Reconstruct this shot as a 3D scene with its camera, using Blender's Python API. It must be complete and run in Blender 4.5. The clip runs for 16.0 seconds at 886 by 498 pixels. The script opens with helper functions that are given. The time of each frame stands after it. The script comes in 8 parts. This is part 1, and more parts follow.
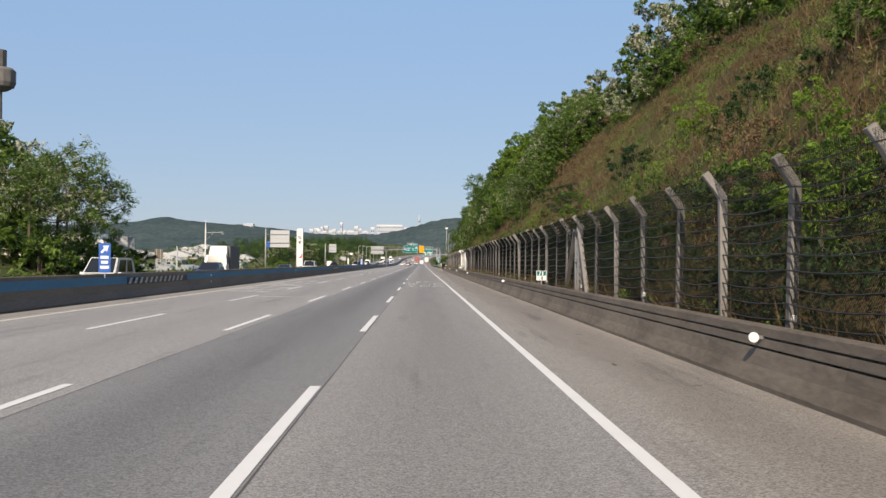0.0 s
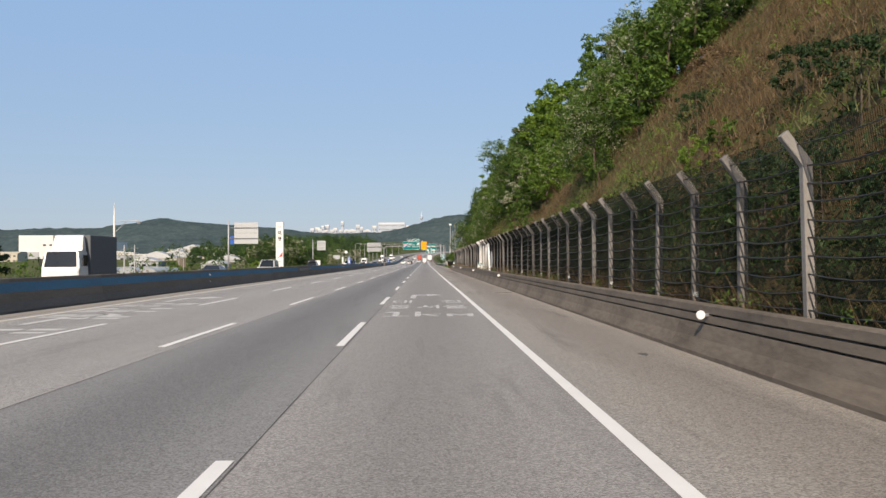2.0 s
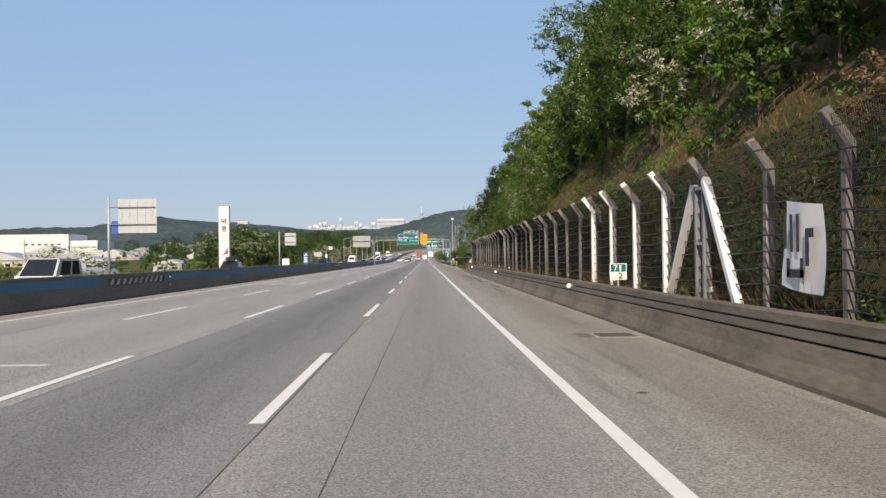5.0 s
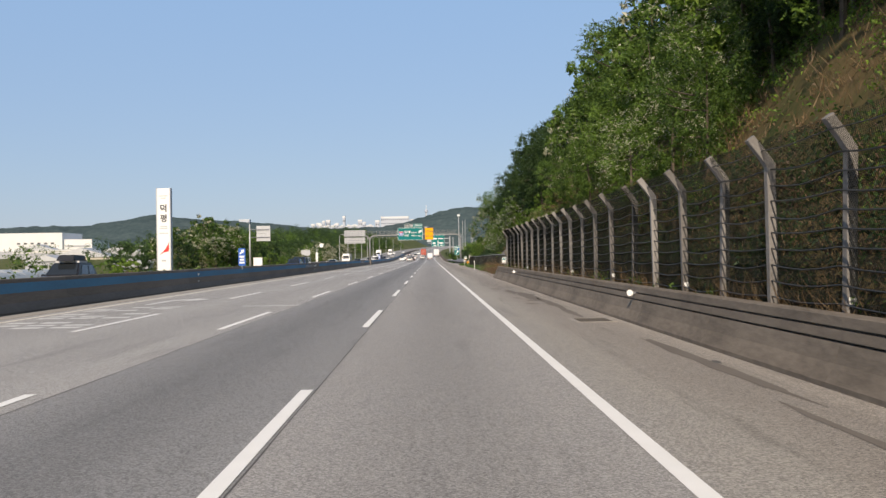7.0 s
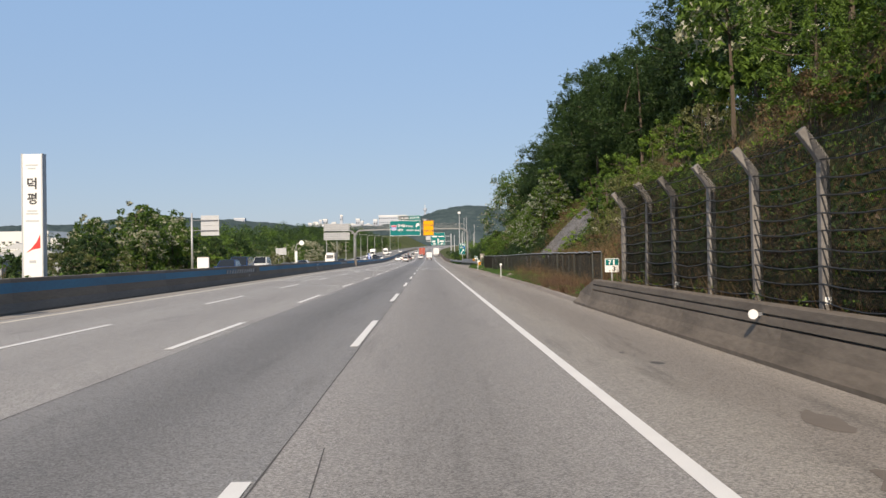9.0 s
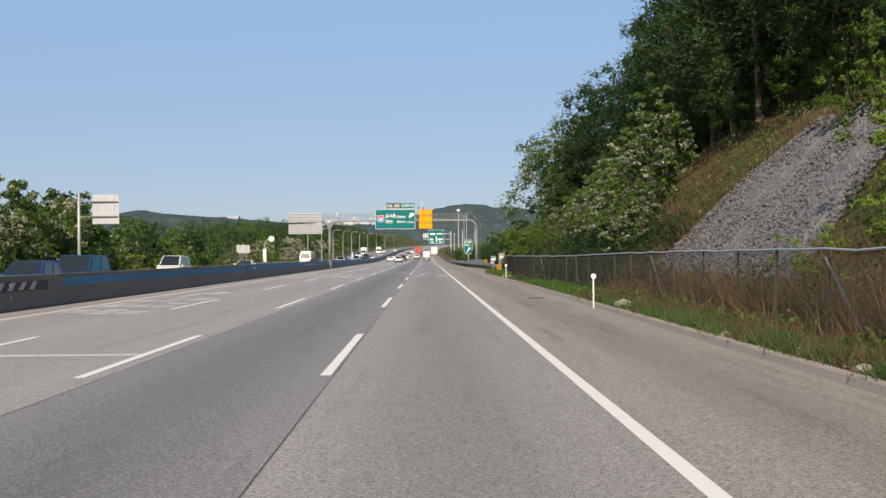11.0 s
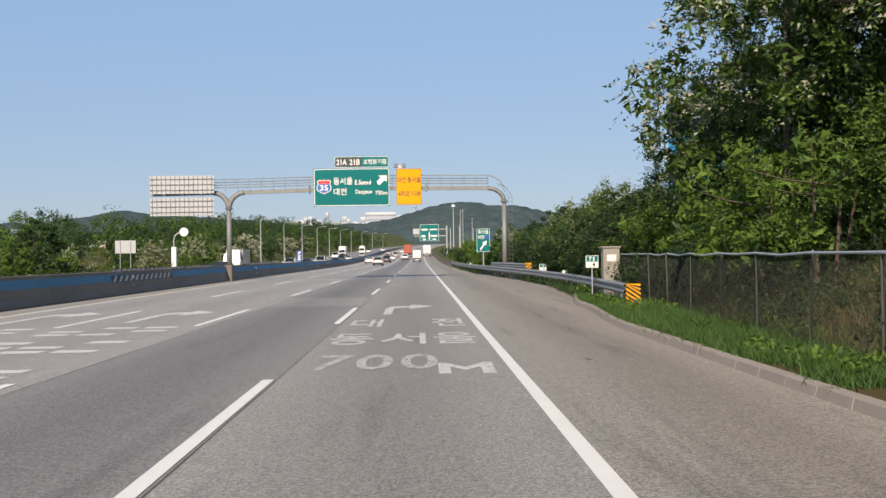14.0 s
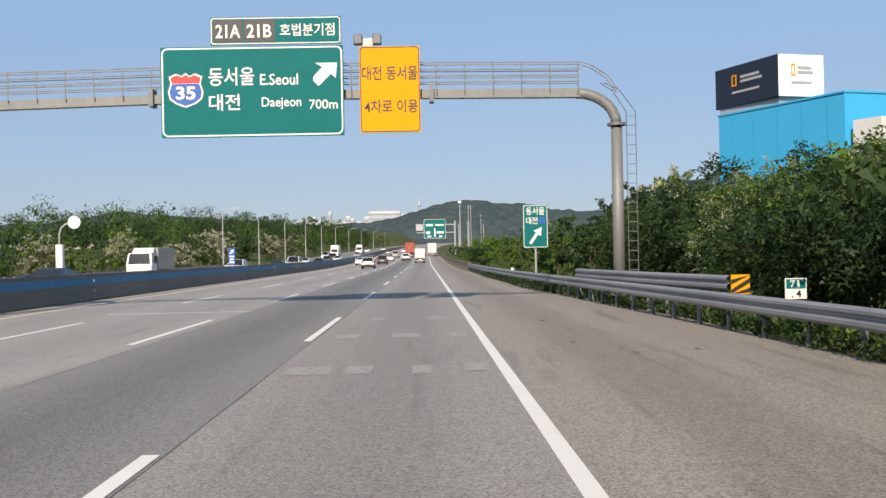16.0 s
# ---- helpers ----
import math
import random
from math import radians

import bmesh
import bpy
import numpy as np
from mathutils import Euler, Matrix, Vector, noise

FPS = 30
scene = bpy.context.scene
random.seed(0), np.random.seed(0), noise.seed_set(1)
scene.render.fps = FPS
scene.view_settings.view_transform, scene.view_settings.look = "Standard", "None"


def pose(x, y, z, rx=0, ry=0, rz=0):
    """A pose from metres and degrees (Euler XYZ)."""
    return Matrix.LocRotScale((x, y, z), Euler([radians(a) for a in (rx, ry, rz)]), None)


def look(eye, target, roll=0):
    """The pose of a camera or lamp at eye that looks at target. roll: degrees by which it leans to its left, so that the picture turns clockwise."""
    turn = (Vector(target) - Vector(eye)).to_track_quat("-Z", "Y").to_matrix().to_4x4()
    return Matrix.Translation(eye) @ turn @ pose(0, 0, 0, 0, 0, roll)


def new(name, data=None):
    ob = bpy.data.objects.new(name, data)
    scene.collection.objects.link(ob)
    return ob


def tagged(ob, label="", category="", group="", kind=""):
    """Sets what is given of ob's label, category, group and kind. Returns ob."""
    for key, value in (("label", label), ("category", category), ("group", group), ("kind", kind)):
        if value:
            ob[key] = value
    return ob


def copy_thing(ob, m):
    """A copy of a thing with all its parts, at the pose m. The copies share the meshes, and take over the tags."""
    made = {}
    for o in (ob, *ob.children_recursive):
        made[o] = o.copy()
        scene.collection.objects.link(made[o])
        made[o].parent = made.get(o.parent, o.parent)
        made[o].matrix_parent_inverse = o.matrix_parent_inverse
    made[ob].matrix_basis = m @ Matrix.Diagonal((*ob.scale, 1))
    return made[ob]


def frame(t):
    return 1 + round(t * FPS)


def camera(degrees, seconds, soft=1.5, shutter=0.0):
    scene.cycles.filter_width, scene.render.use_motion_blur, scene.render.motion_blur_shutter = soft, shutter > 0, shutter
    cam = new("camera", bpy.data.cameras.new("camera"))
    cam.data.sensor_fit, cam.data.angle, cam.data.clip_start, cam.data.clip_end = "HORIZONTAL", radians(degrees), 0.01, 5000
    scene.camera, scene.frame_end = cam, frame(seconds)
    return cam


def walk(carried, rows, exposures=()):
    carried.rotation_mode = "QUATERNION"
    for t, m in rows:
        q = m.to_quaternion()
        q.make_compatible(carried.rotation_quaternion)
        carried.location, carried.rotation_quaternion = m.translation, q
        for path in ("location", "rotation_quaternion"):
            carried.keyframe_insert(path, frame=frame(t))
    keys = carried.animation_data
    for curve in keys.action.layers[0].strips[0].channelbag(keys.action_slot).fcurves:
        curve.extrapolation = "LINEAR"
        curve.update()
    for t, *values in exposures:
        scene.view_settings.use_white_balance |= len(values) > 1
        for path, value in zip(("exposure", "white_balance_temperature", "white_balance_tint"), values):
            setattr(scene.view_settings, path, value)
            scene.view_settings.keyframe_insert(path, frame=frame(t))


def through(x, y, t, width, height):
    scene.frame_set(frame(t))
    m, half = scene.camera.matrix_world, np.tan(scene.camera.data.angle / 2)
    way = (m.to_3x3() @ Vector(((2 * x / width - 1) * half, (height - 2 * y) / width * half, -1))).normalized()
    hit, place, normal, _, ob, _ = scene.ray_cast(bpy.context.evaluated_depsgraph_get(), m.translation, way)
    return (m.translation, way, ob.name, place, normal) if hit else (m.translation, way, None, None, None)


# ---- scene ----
cam = camera(46.65, 16.0)
PATH = [
    (0, 1.538, -1.536, 1.833, 90.771, -0.590, -1.180),
    (0.5, 1.631, 10.007, 1.795, 90.661, -0.317, -1.151),
    (1, 1.714, 21.604, 1.753, 90.600, -0.050, -1.168),
    (1.5, 1.746, 33.173, 1.727, 90.661, 0.138, -1.098),
    (2, 1.730, 44.690, 1.722, 90.658, 0.247, -1.016),
    (2.5, 1.702, 56.279, 1.725, 90.609, 0.372, -0.979),
    (3, 1.700, 67.929, 1.725, 90.512, 0.486, -1.024),
    (3.5, 1.756, 79.637, 1.726, 90.541, 0.541, -1.142),
    (4, 1.803, 91.329, 1.726, 90.507, 0.555, -1.149),
    (4.2, 1.811, 95.993, 1.726, 90.527, 0.574, -1.112),
    (6.3, 1.731, 144.538, 1.735, 90.426, 0.894, -0.848),
    (6.5, 1.704, 148.992, 1.733, 90.426, 0.886, -0.800),
    (7, 1.637, 160.117, 1.727, 90.408, 0.865, -0.718),
    (7.5, 1.605, 171.506, 1.723, 90.434, 0.900, -0.753),
    (8, 1.568, 182.946, 1.728, 90.401, 0.974, -0.721),
    (8.2, 1.554, 187.517, 1.730, 90.397, 1.004, -0.722),
    (10.3, 1.397, 234.713, 1.753, 90.363, 0.380, -0.905),
    (10.5, 1.422, 239.220, 1.752, 90.365, 0.403, -0.916),
    (11, 1.492, 250.488, 1.747, 90.366, 0.482, -0.932),
    (11.5, 1.583, 261.824, 1.737, 90.328, 0.532, -1.006),
    (12, 1.696, 273.245, 1.727, 90.290, 0.581, -1.061),
    (12.5, 1.821, 284.742, 1.727, 90.287, 0.657, -1.110),
    (13, 1.937, 296.185, 1.722, 90.349, 0.742, -1.223),
    (13.5, 2.048, 307.606, 1.717, 90.334, 0.798, -1.279),
    (14, 2.152, 319.056, 1.722, 90.358, 0.826, -1.320),
    (14.5, 2.249, 330.455, 1.722, 90.344, 0.831, -1.374),
    (15, 2.345, 341.783, 1.725, 90.391, 0.855, -1.376),
    (15.5, 2.394, 353.149, 1.713, 90.273, 0.972, -1.230),
    (16, 2.419, 364.571, 1.701, 90.344, 1.151, -1.043),
]
walk(cam, [(t, pose(x, y, z, rx, 0, rz) @ pose(0, 0, 0, 0, 0, -roll)) for t, x, y, z, rx, roll, rz in PATH], exposures=[(0.0, 0.03, 6850, 13), (16.0, 0.03, 6850, 13)])

# ---- world and light ----
SUN_TO = Vector((-2.1, -10.5, 6.6)).normalized()      # towards the sun: behind, a little to the left
world = bpy.data.worlds.new("sky")
scene.world = world
world.use_nodes = True
wn = world.node_tree
sky = wn.nodes.new("ShaderNodeTexSky")
sky.sky_type = "NISHITA"
sky.sun_disc = False
sky.sun_elevation = math.asin(SUN_TO.z)
sky.sun_rotation = math.atan2(SUN_TO.x, SUN_TO.y)
sky.air_density, sky.dust_density, sky.ozone_density = 1.0, 0.35, 3.0
wn.nodes["Background"].inputs["Strength"].default_value = 0.11
# haze: the clear sky is blended with an even, pale blue
wtc, wsep, wramp, wmix = wn.nodes.new("ShaderNodeTexCoord"), wn.nodes.new("ShaderNodeSeparateXYZ"), wn.nodes.new("ShaderNodeValToRGB"), wn.nodes.new("ShaderNodeMix")
wn.links.new(wtc.outputs["Generated"], wsep.inputs[0]), wn.links.new(wsep.outputs["Z"], wramp.inputs[0])
for place, colour in ((0.0, (3.0, 4.0, 5.7)), (0.25, (2.75, 4.5, 7.2))):
    e = wramp.color_ramp.elements[0] if place == 0 else wramp.color_ramp.elements.new(place)
    e.position, e.color = place, (*(c / 10 for c in colour), 1)
wramp.color_ramp.elements[-1].color = (0.22, 0.31, 0.46, 1)
wten = wn.nodes.new("ShaderNodeVectorMath")
wten.operation = "SCALE"
wten.inputs["Scale"].default_value = 10.0
wn.links.new(wramp.outputs["Color"], wten.inputs[0])
wmix.data_type = "RGBA"
wmix.inputs[0].default_value = 0.72
wn.links.new(sky.outputs["Color"], wmix.inputs[6]), wn.links.new(wten.outputs[0], wmix.inputs[7])
wn.links.new(wmix.outputs[2], wn.nodes["Background"].inputs["Color"])
sun = new("sun", bpy.data.lights.new("sun", "SUN"))
sun.data.energy, sun.data.angle, sun.data.color = 5.6, radians(0.6), (1.0, 0.875, 0.71)
sun.matrix_world = look(SUN_TO * 200, (0, 0, 0))
scene.view_settings.exposure = 0.0


# ---- materials ----
def pbr(name, c1, c2=None, scale=1.0, fine=40.0, rough=0.8, bump=0.0, metal=0.0, stretch=(1, 1, 1), contrast=0.5, rand=0.0, fine_mix=0.35, island=0.0, coords="Object", spec=0.4):
    """A surface of two colours mixed by a coarse and a fine noise, with a fine relief."""
    m = bpy.data.materials.new(name)
    m.use_nodes = True
    n, l = m.node_tree.nodes, m.node_tree.links
    b = n["Principled BSDF"]
    b.inputs["Roughness"].default_value, b.inputs["Metallic"].default_value = rough, metal
    b.inputs["Specular IOR Level"].default_value = spec
    c2 = c2 or tuple(v * 0.75 for v in c1)
    tc, mp = n.new("ShaderNodeTexCoord"), n.new("ShaderNodeMapping")
    mp.inputs["Scale"].default_value = stretch
    l.new(tc.outputs[coords], mp.inputs["Vector"])
    n1, n2 = n.new("ShaderNodeTexNoise"), n.new("ShaderNodeTexNoise")
    n1.inputs["Scale"].default_value, n2.inputs["Scale"].default_value = scale, fine
    n1.inputs["Detail"].default_value, n2.inputs["Detail"].default_value = 5, 3
    l.new(mp.outputs[0], n1.inputs["Vector"])
    l.new(mp.outputs[0] if fine < 12 else tc.outputs[coords], n2.inputs["Vector"])
    mx = n.new("ShaderNodeMix")
    mx.inputs[0].default_value = fine_mix
    l.new(n1.outputs["Fac"], mx.inputs[2]), l.new(n2.outputs["Fac"], mx.inputs[3])
    last = mx.outputs[0]
    for out, amount in ((("Object Info", "Random"), rand), (("Geometry", "Random Per Island"), island)):
        if amount:
            src = n.new("ShaderNodeObjectInfo" if out[0] == "Object Info" else "ShaderNodeNewGeometry")
            ad = n.new("ShaderNodeMath")
            ad.operation = "MULTIPLY_ADD"
            l.new(src.outputs[out[1]], ad.inputs[0])
            ad.inputs[1].default_value = amount
            sb = n.new("ShaderNodeMath")
            sb.operation = "SUBTRACT"
            l.new(last, sb.inputs[0])
            sb.inputs[1].default_value = amount / 2
            l.new(sb.outputs[0], ad.inputs[2])
            last = ad.outputs[0]
    rp = n.new("ShaderNodeValToRGB")
    lo, hi = 0.5 - contrast / 2, 0.5 + contrast / 2
    rp.color_ramp.elements[0].position, rp.color_ramp.elements[1].position = lo, hi
    rp.color_ramp.elements[0].color, rp.color_ramp.elements[1].color = (*c1, 1), (*c2, 1)
    l.new(last, rp.inputs[0]), l.new(rp.outputs[0], b.inputs["Base Color"])
    if bump:
        bp = n.new("ShaderNodeBump")
        bp.inputs["Strength"].default_value, bp.inputs["Distance"].default_value = bump, 0.02
        l.new(n2.outputs["Fac"], bp.inputs["Height"]), l.new(bp.outputs[0], b.inputs["Normal"])
    return m


def leafy(name, dark, light, through=0.25, rand=0.25, rough=0.55, patch=0.9):
    """Leaves: each one has a tone of its own, and lets some light through."""
    m = pbr(name, dark, light, scale=patch, fine=3.2, rough=rough, contrast=0.55, rand=rand, island=0.35, fine_mix=0.45, spec=0.25)
    n, l = m.node_tree.nodes, m.node_tree.links
    b, o = n["Principled BSDF"], n["Material Output"]
    tr, mx = n.new("ShaderNodeBsdfTranslucent"), n.new("ShaderNodeMixShader")
    mx.inputs[0].default_value = through
    l.new(b.inputs["Base Color"].links[0].from_socket, tr.inputs["Color"])
    l.new(b.outputs[0], mx.inputs[1]), l.new(tr.outputs[0], mx.inputs[2]), l.new(mx.outputs[0], o.inputs["Surface"])
    return m


def asphalt(name, c1, c2, tracks=0.0, centre=0.0, width=3.6, streaks=0.25, grain=58, low=0.56, high=1.46, bands=None):
    """Old asphalt: stone grain, long stains along the way, paler wheel tracks and a dark drip line between them."""
    m = pbr(name, c1, c2, scale=0.5, fine=75.0, rough=0.76, bump=0.5, stretch=(1.6, 0.06, 1), contrast=0.62, fine_mix=0.45, spec=0.5)
    n, l = m.node_tree.nodes, m.node_tree.links
    b = n["Principled BSDF"]
    base = b.inputs["Base Color"].links[0].from_socket
    geo, sep, w = n.new("ShaderNodeNewGeometry"), n.new("ShaderNodeSeparateXYZ"), n.new("ShaderNodeMath")
    l.new(geo.outputs["Position"], sep.inputs[0])
    ph, co = n.new("ShaderNodeMath"), n.new("ShaderNodeMath")
    ph.operation, co.operation, w.operation = "MULTIPLY_ADD", "COSINE", "MULTIPLY_ADD"
    ph.inputs[1].default_value, ph.inputs[2].default_value = 2 * math.pi / width, -centre * 2 * math.pi / width
    l.new(sep.outputs["X"], ph.inputs[0]), l.new(ph.outputs[0], co.inputs[0]), l.new(co.outputs[0], w.inputs[0])
    w.inputs[1].default_value, w.inputs[2].default_value = -tracks, 1.0
    if bands:
        # bands of dust along the way, with wavering edges
        wob, am, mr, rp = n.new("ShaderNodeTexNoise"), n.new("ShaderNodeMath"), n.new("ShaderNodeMapRange"), n.new("ShaderNodeValToRGB")
        mpb = n.new("ShaderNodeMapping")
        mpb.inputs["Scale"].default_value = (1.2, 0.22, 1)
        l.new(n["Texture Coordinate"].outputs["Object"], mpb.inputs["Vector"]), l.new(mpb.outputs[0], wob.inputs["Vector"])
        wob.inputs["Scale"].default_value, wob.inputs["Detail"].default_value, wob.inputs["Roughness"].default_value = 1.0, 7, 0.6
        am.operation = "MULTIPLY_ADD"
        am.inputs[1].default_value = 1.5
        l.new(wob.outputs["Fac"], am.inputs[0]), l.new(sep.outputs["X"], am.inputs[2])
        x_lo, x_hi = bands[0][0], bands[-1][0]
        mr.inputs["From Min"].default_value, mr.inputs["From Max"].default_value = x_lo + 0.75, x_hi + 0.75
        l.new(am.outputs[0], mr.inputs["Value"]), l.new(mr.outputs[0], rp.inputs[0])
        for k, (bx, colour) in enumerate(bands):
            e = rp.color_ramp.elements[0] if k == 0 else rp.color_ramp.elements.new((bx - x_lo) / (x_hi - x_lo)) if k < len(bands) - 1 else rp.color_ramp.elements[-1]
            e.color = (*colour, 1)
        blend = n.new("ShaderNodeMix")
        blend.data_type, blend.blend_type = "RGBA", "MULTIPLY"
        blend.inputs[0].default_value = 1.0
        l.new(base, blend.inputs[6]), l.new(rp.outputs[0], blend.inputs[7])
        base = blend.outputs[2]
    # grains of pale stone
    vo, gr = n.new("ShaderNodeTexVoronoi"), n.new("ShaderNodeMapRange")
    vo.inputs["Scale"].default_value = grain
    l.new(n["Texture Coordinate"].outputs["Object"], vo.inputs["Vector"])
    gr.inputs["From Min"].default_value, gr.inputs["From Max"].default_value = 0.0, 1.0
    gr.inputs["To Min"].default_value, gr.inputs["To Max"].default_value = low, high
    sp = n.new("ShaderNodeSeparateColor")
    l.new(vo.outputs["Color"], sp.inputs[0]), l.new(sp.outputs[0], gr.inputs["Value"])
    ml = n.new("ShaderNodeMath")
    ml.operation = "MULTIPLY"
    l.new(w.outputs[0], ml.inputs[0]), l.new(gr.outputs[0], ml.inputs[1])
    # long dark stains along the way
    mp, st, sr, m2 = n.new("ShaderNodeMapping"), n.new("ShaderNodeTexNoise"), n.new("ShaderNodeMapRange"), n.new("ShaderNodeMath")
    mp.inputs["Scale"].default_value = (2.6, 0.16, 1)
    l.new(n["Texture Coordinate"].outputs["Object"], mp.inputs["Vector"]), l.new(mp.outputs[0], st.inputs["Vector"])
    st.inputs["Scale"].default_value, st.inputs["Detail"].default_value, st.inputs["Roughness"].default_value = 0.6, 6, 0.62
    sr.inputs["From Min"].default_value, sr.inputs["From Max"].default_value = 0.56, 0.74
    sr.inputs["To Min"].default_value, sr.inputs["To Max"].default_value = 1.0, 1.0 - streaks
    l.new(st.outputs["Fac"], sr.inputs["Value"])
    m2.operation = "MULTIPLY"
    l.new(ml.outputs[0], m2.inputs[0]), l.new(sr.outputs[0], m2.inputs[1])
    ml = m2
    vm = n.new("ShaderNodeVectorMath")
    vm.operation = "SCALE"
    l.new(base, vm.inputs[0]), l.new(ml.outputs[0], vm.inputs["Scale"]), l.new(vm.outputs[0], b.inputs["Base Color"])
    return m


def worn_paint(name, colour, gaps=0.42, under=(0.19, 0.185, 0.18)):
    """Road paint, worn through to the asphalt in spots."""
    m = pbr(name, colour, tuple(v * 0.86 for v in colour), scale=1.5, fine=60, rough=0.7, bump=0.2, contrast=0.6)
    n, l = m.node_tree.nodes, m.node_tree.links
    b = n["Principled BSDF"]
    base = b.inputs["Base Color"].links[0].from_socket
    nz, rp, mx = n.new("ShaderNodeTexNoise"), n.new("ShaderNodeMapRange"), n.new("ShaderNodeMix")
    nz.inputs["Scale"].default_value, nz.inputs["Detail"].default_value, nz.inputs["Roughness"].default_value = 7.0, 8, 0.75
    l.new(n["Texture Coordinate"].outputs["Object"], nz.inputs["Vector"])
    rp.inputs["From Min"].default_value, rp.inputs["From Max"].default_value = gaps - 0.05, gaps + 0.05
    l.new(nz.outputs["Fac"], rp.inputs["Value"])
    mx.data_type = "RGBA"
    l.new(rp.outputs[0], mx.inputs[0])
    mx.inputs[6].default_value = (*under, 1)
    l.new(base, mx.inputs[7]), l.new(mx.outputs[2], b.inputs["Base Color"])
    return m


def plain(name, c, rough=0.5, metal=0.0, spec=0.5):
    return pbr(name, c, tuple(v * 0.85 for v in c), scale=2.0, fine=25, rough=rough, metal=metal, contrast=0.8, spec=spec)


M_LANE12 = asphalt("asphalt_pale", (0.256, 0.245, 0.229), (0.34, 0.326, 0.306), tracks=0.05, centre=-5.4)
M_LANE3 = asphalt("asphalt_dark", (0.162, 0.158, 0.153), (0.224, 0.219, 0.213), tracks=0.16, centre=-1.7)
M_LANE4 = asphalt("asphalt_grey", (0.223, 0.212, 0.199), (0.296, 0.281, 0.264), tracks=0.10, centre=1.8)
M_SHOULDER = asphalt("asphalt_dusty", (0.218, 0.196, 0.170), (0.293, 0.264, 0.230), tracks=0.04, centre=5.2, width=2.6, streaks=0.45, grain=52, low=0.55, high=1.45, bands=[(3.7, (1.06, 1.10, 1.14)), (4.5, (1.10, 1.12, 1.12)), (5.1, (0.97, 0.96, 0.95)), (5.9, (0.92, 0.91, 0.90)), (6.5, (1.08, 1.07, 1.05))])
M_OPPOSITE = asphalt("asphalt_far_side", (0.17, 0.165, 0.155), (0.24, 0.23, 0.215), tracks=0.07, centre=-15.6)
M_LINE = worn_paint("line_paint", (0.80, 0.79, 0.76), gaps=0.30)
M_MARK = worn_paint("worn_lettering_paint", (0.62, 0.61, 0.59), gaps=0.43)
M_MARK_THIN = worn_paint("thinned_lettering_paint", (0.52, 0.51, 0.49), gaps=0.46)
M_MARK_OLD = worn_paint("old_lettering_paint", (0.64, 0.63, 0.60), gaps=0.40, under=(0.21, 0.2, 0.185))
M_MARK_FAINT = worn_paint("nearly_gone_paint", (0.37, 0.36, 0.34), gaps=0.47, under=(0.25, 0.24, 0.222))
M_YELLOW_LINE = worn_paint("edge_line_paint", (0.78, 0.73, 0.61), gaps=0.27)
M_CRACK = plain("crack_filler", (0.045, 0.043, 0.042), rough=0.8)
M_CONCRETE = pbr("barrier_concrete", (0.072, 0.058, 0.044), (0.215, 0.178, 0.138), scale=1.3, fine=11, rough=0.9, bump=0.6, stretch=(1, 0.3, 1.1), contrast=0.5, rand=0.08)
M_MEDIAN = pbr("median_concrete", (0.10, 0.09, 0.079), (0.235, 0.212, 0.186), scale=0.7, fine=9, rough=0.9, bump=0.5, stretch=(1, 0.25, 1.8), contrast=0.6, rand=0.12)
M_GUTTER = pbr("gutter_concrete", (0.26, 0.235, 0.205), (0.38, 0.35, 0.31), scale=0.8, fine=14, rough=0.9, bump=0.4, stretch=(1, 0.2, 1), contrast=0.6)
M_BLUE_BAND = pbr("blue_band_paint", (0.055, 0.125, 0.20), (0.06, 0.24, 0.42), scale=0.8, fine=10, rough=0.75, stretch=(1, 0.3, 1), contrast=0.7, rand=0.2)
M_POST = pbr("weathered_post_concrete", (0.09, 0.084, 0.078), (0.24, 0.228, 0.215), scale=2.2, fine=16, rough=0.92, bump=0.5, stretch=(1, 1, 0.5), contrast=0.6, rand=0.5)
M_WIRE = plain("dark_wire", (0.035, 0.036, 0.035), rough=0.6, metal=0.3)
M_NET = plain("fence_net_wire", (0.014, 0.017, 0.015), rough=0.75, spec=0.2)
M_NET_LOW = plain("low_fence_wire", (0.05, 0.052, 0.05), rough=0.7, spec=0.2)
M_STEEL = pbr("galvanised_steel", (0.36, 0.37, 0.38), (0.50, 0.51, 0.52), scale=1.2, fine=12, rough=0.55, metal=0.35, contrast=0.7, bump=0.1)
M_STEEL_DARK = pbr("weathered_steel", (0.13, 0.14, 0.155), (0.24, 0.25, 0.265), scale=1.5, fine=14, rough=0.6, metal=0.35, contrast=0.7)
M_RAIL = pbr("guardrail_steel", (0.20, 0.21, 0.225), (0.34, 0.35, 0.365), scale=1.0, fine=10, rough=0.55, metal=0.3, stretch=(1, 0.3, 1), contrast=0.7, rand=0.15)
M_WHITE = plain("white_paint", (0.78, 0.78, 0.76), rough=0.5)
M_SIGN_BACK = pbr("sign_back_aluminium", (0.36, 0.375, 0.39), (0.46, 0.475, 0.49), scale=1.5, fine=8, rough=0.55, metal=0.15, contrast=0.8)
M_GANTRY = pbr("gantry_steel", (0.17, 0.175, 0.175), (0.27, 0.275, 0.27), scale=0.9, fine=10, rough=0.6, metal=0.3, stretch=(1, 1, 0.5), contrast=0.6, bump=0.1)
M_GREEN = plain("sign_green", (0.0, 0.150, 0.150), rough=0.6, spec=0.15)
M_YELLOW = plain("sign_yellow", (0.84, 0.36, 0.004), rough=0.6, spec=0.15)
M_BLUE = plain("sign_blue", (0.012, 0.10, 0.42), rough=0.45)
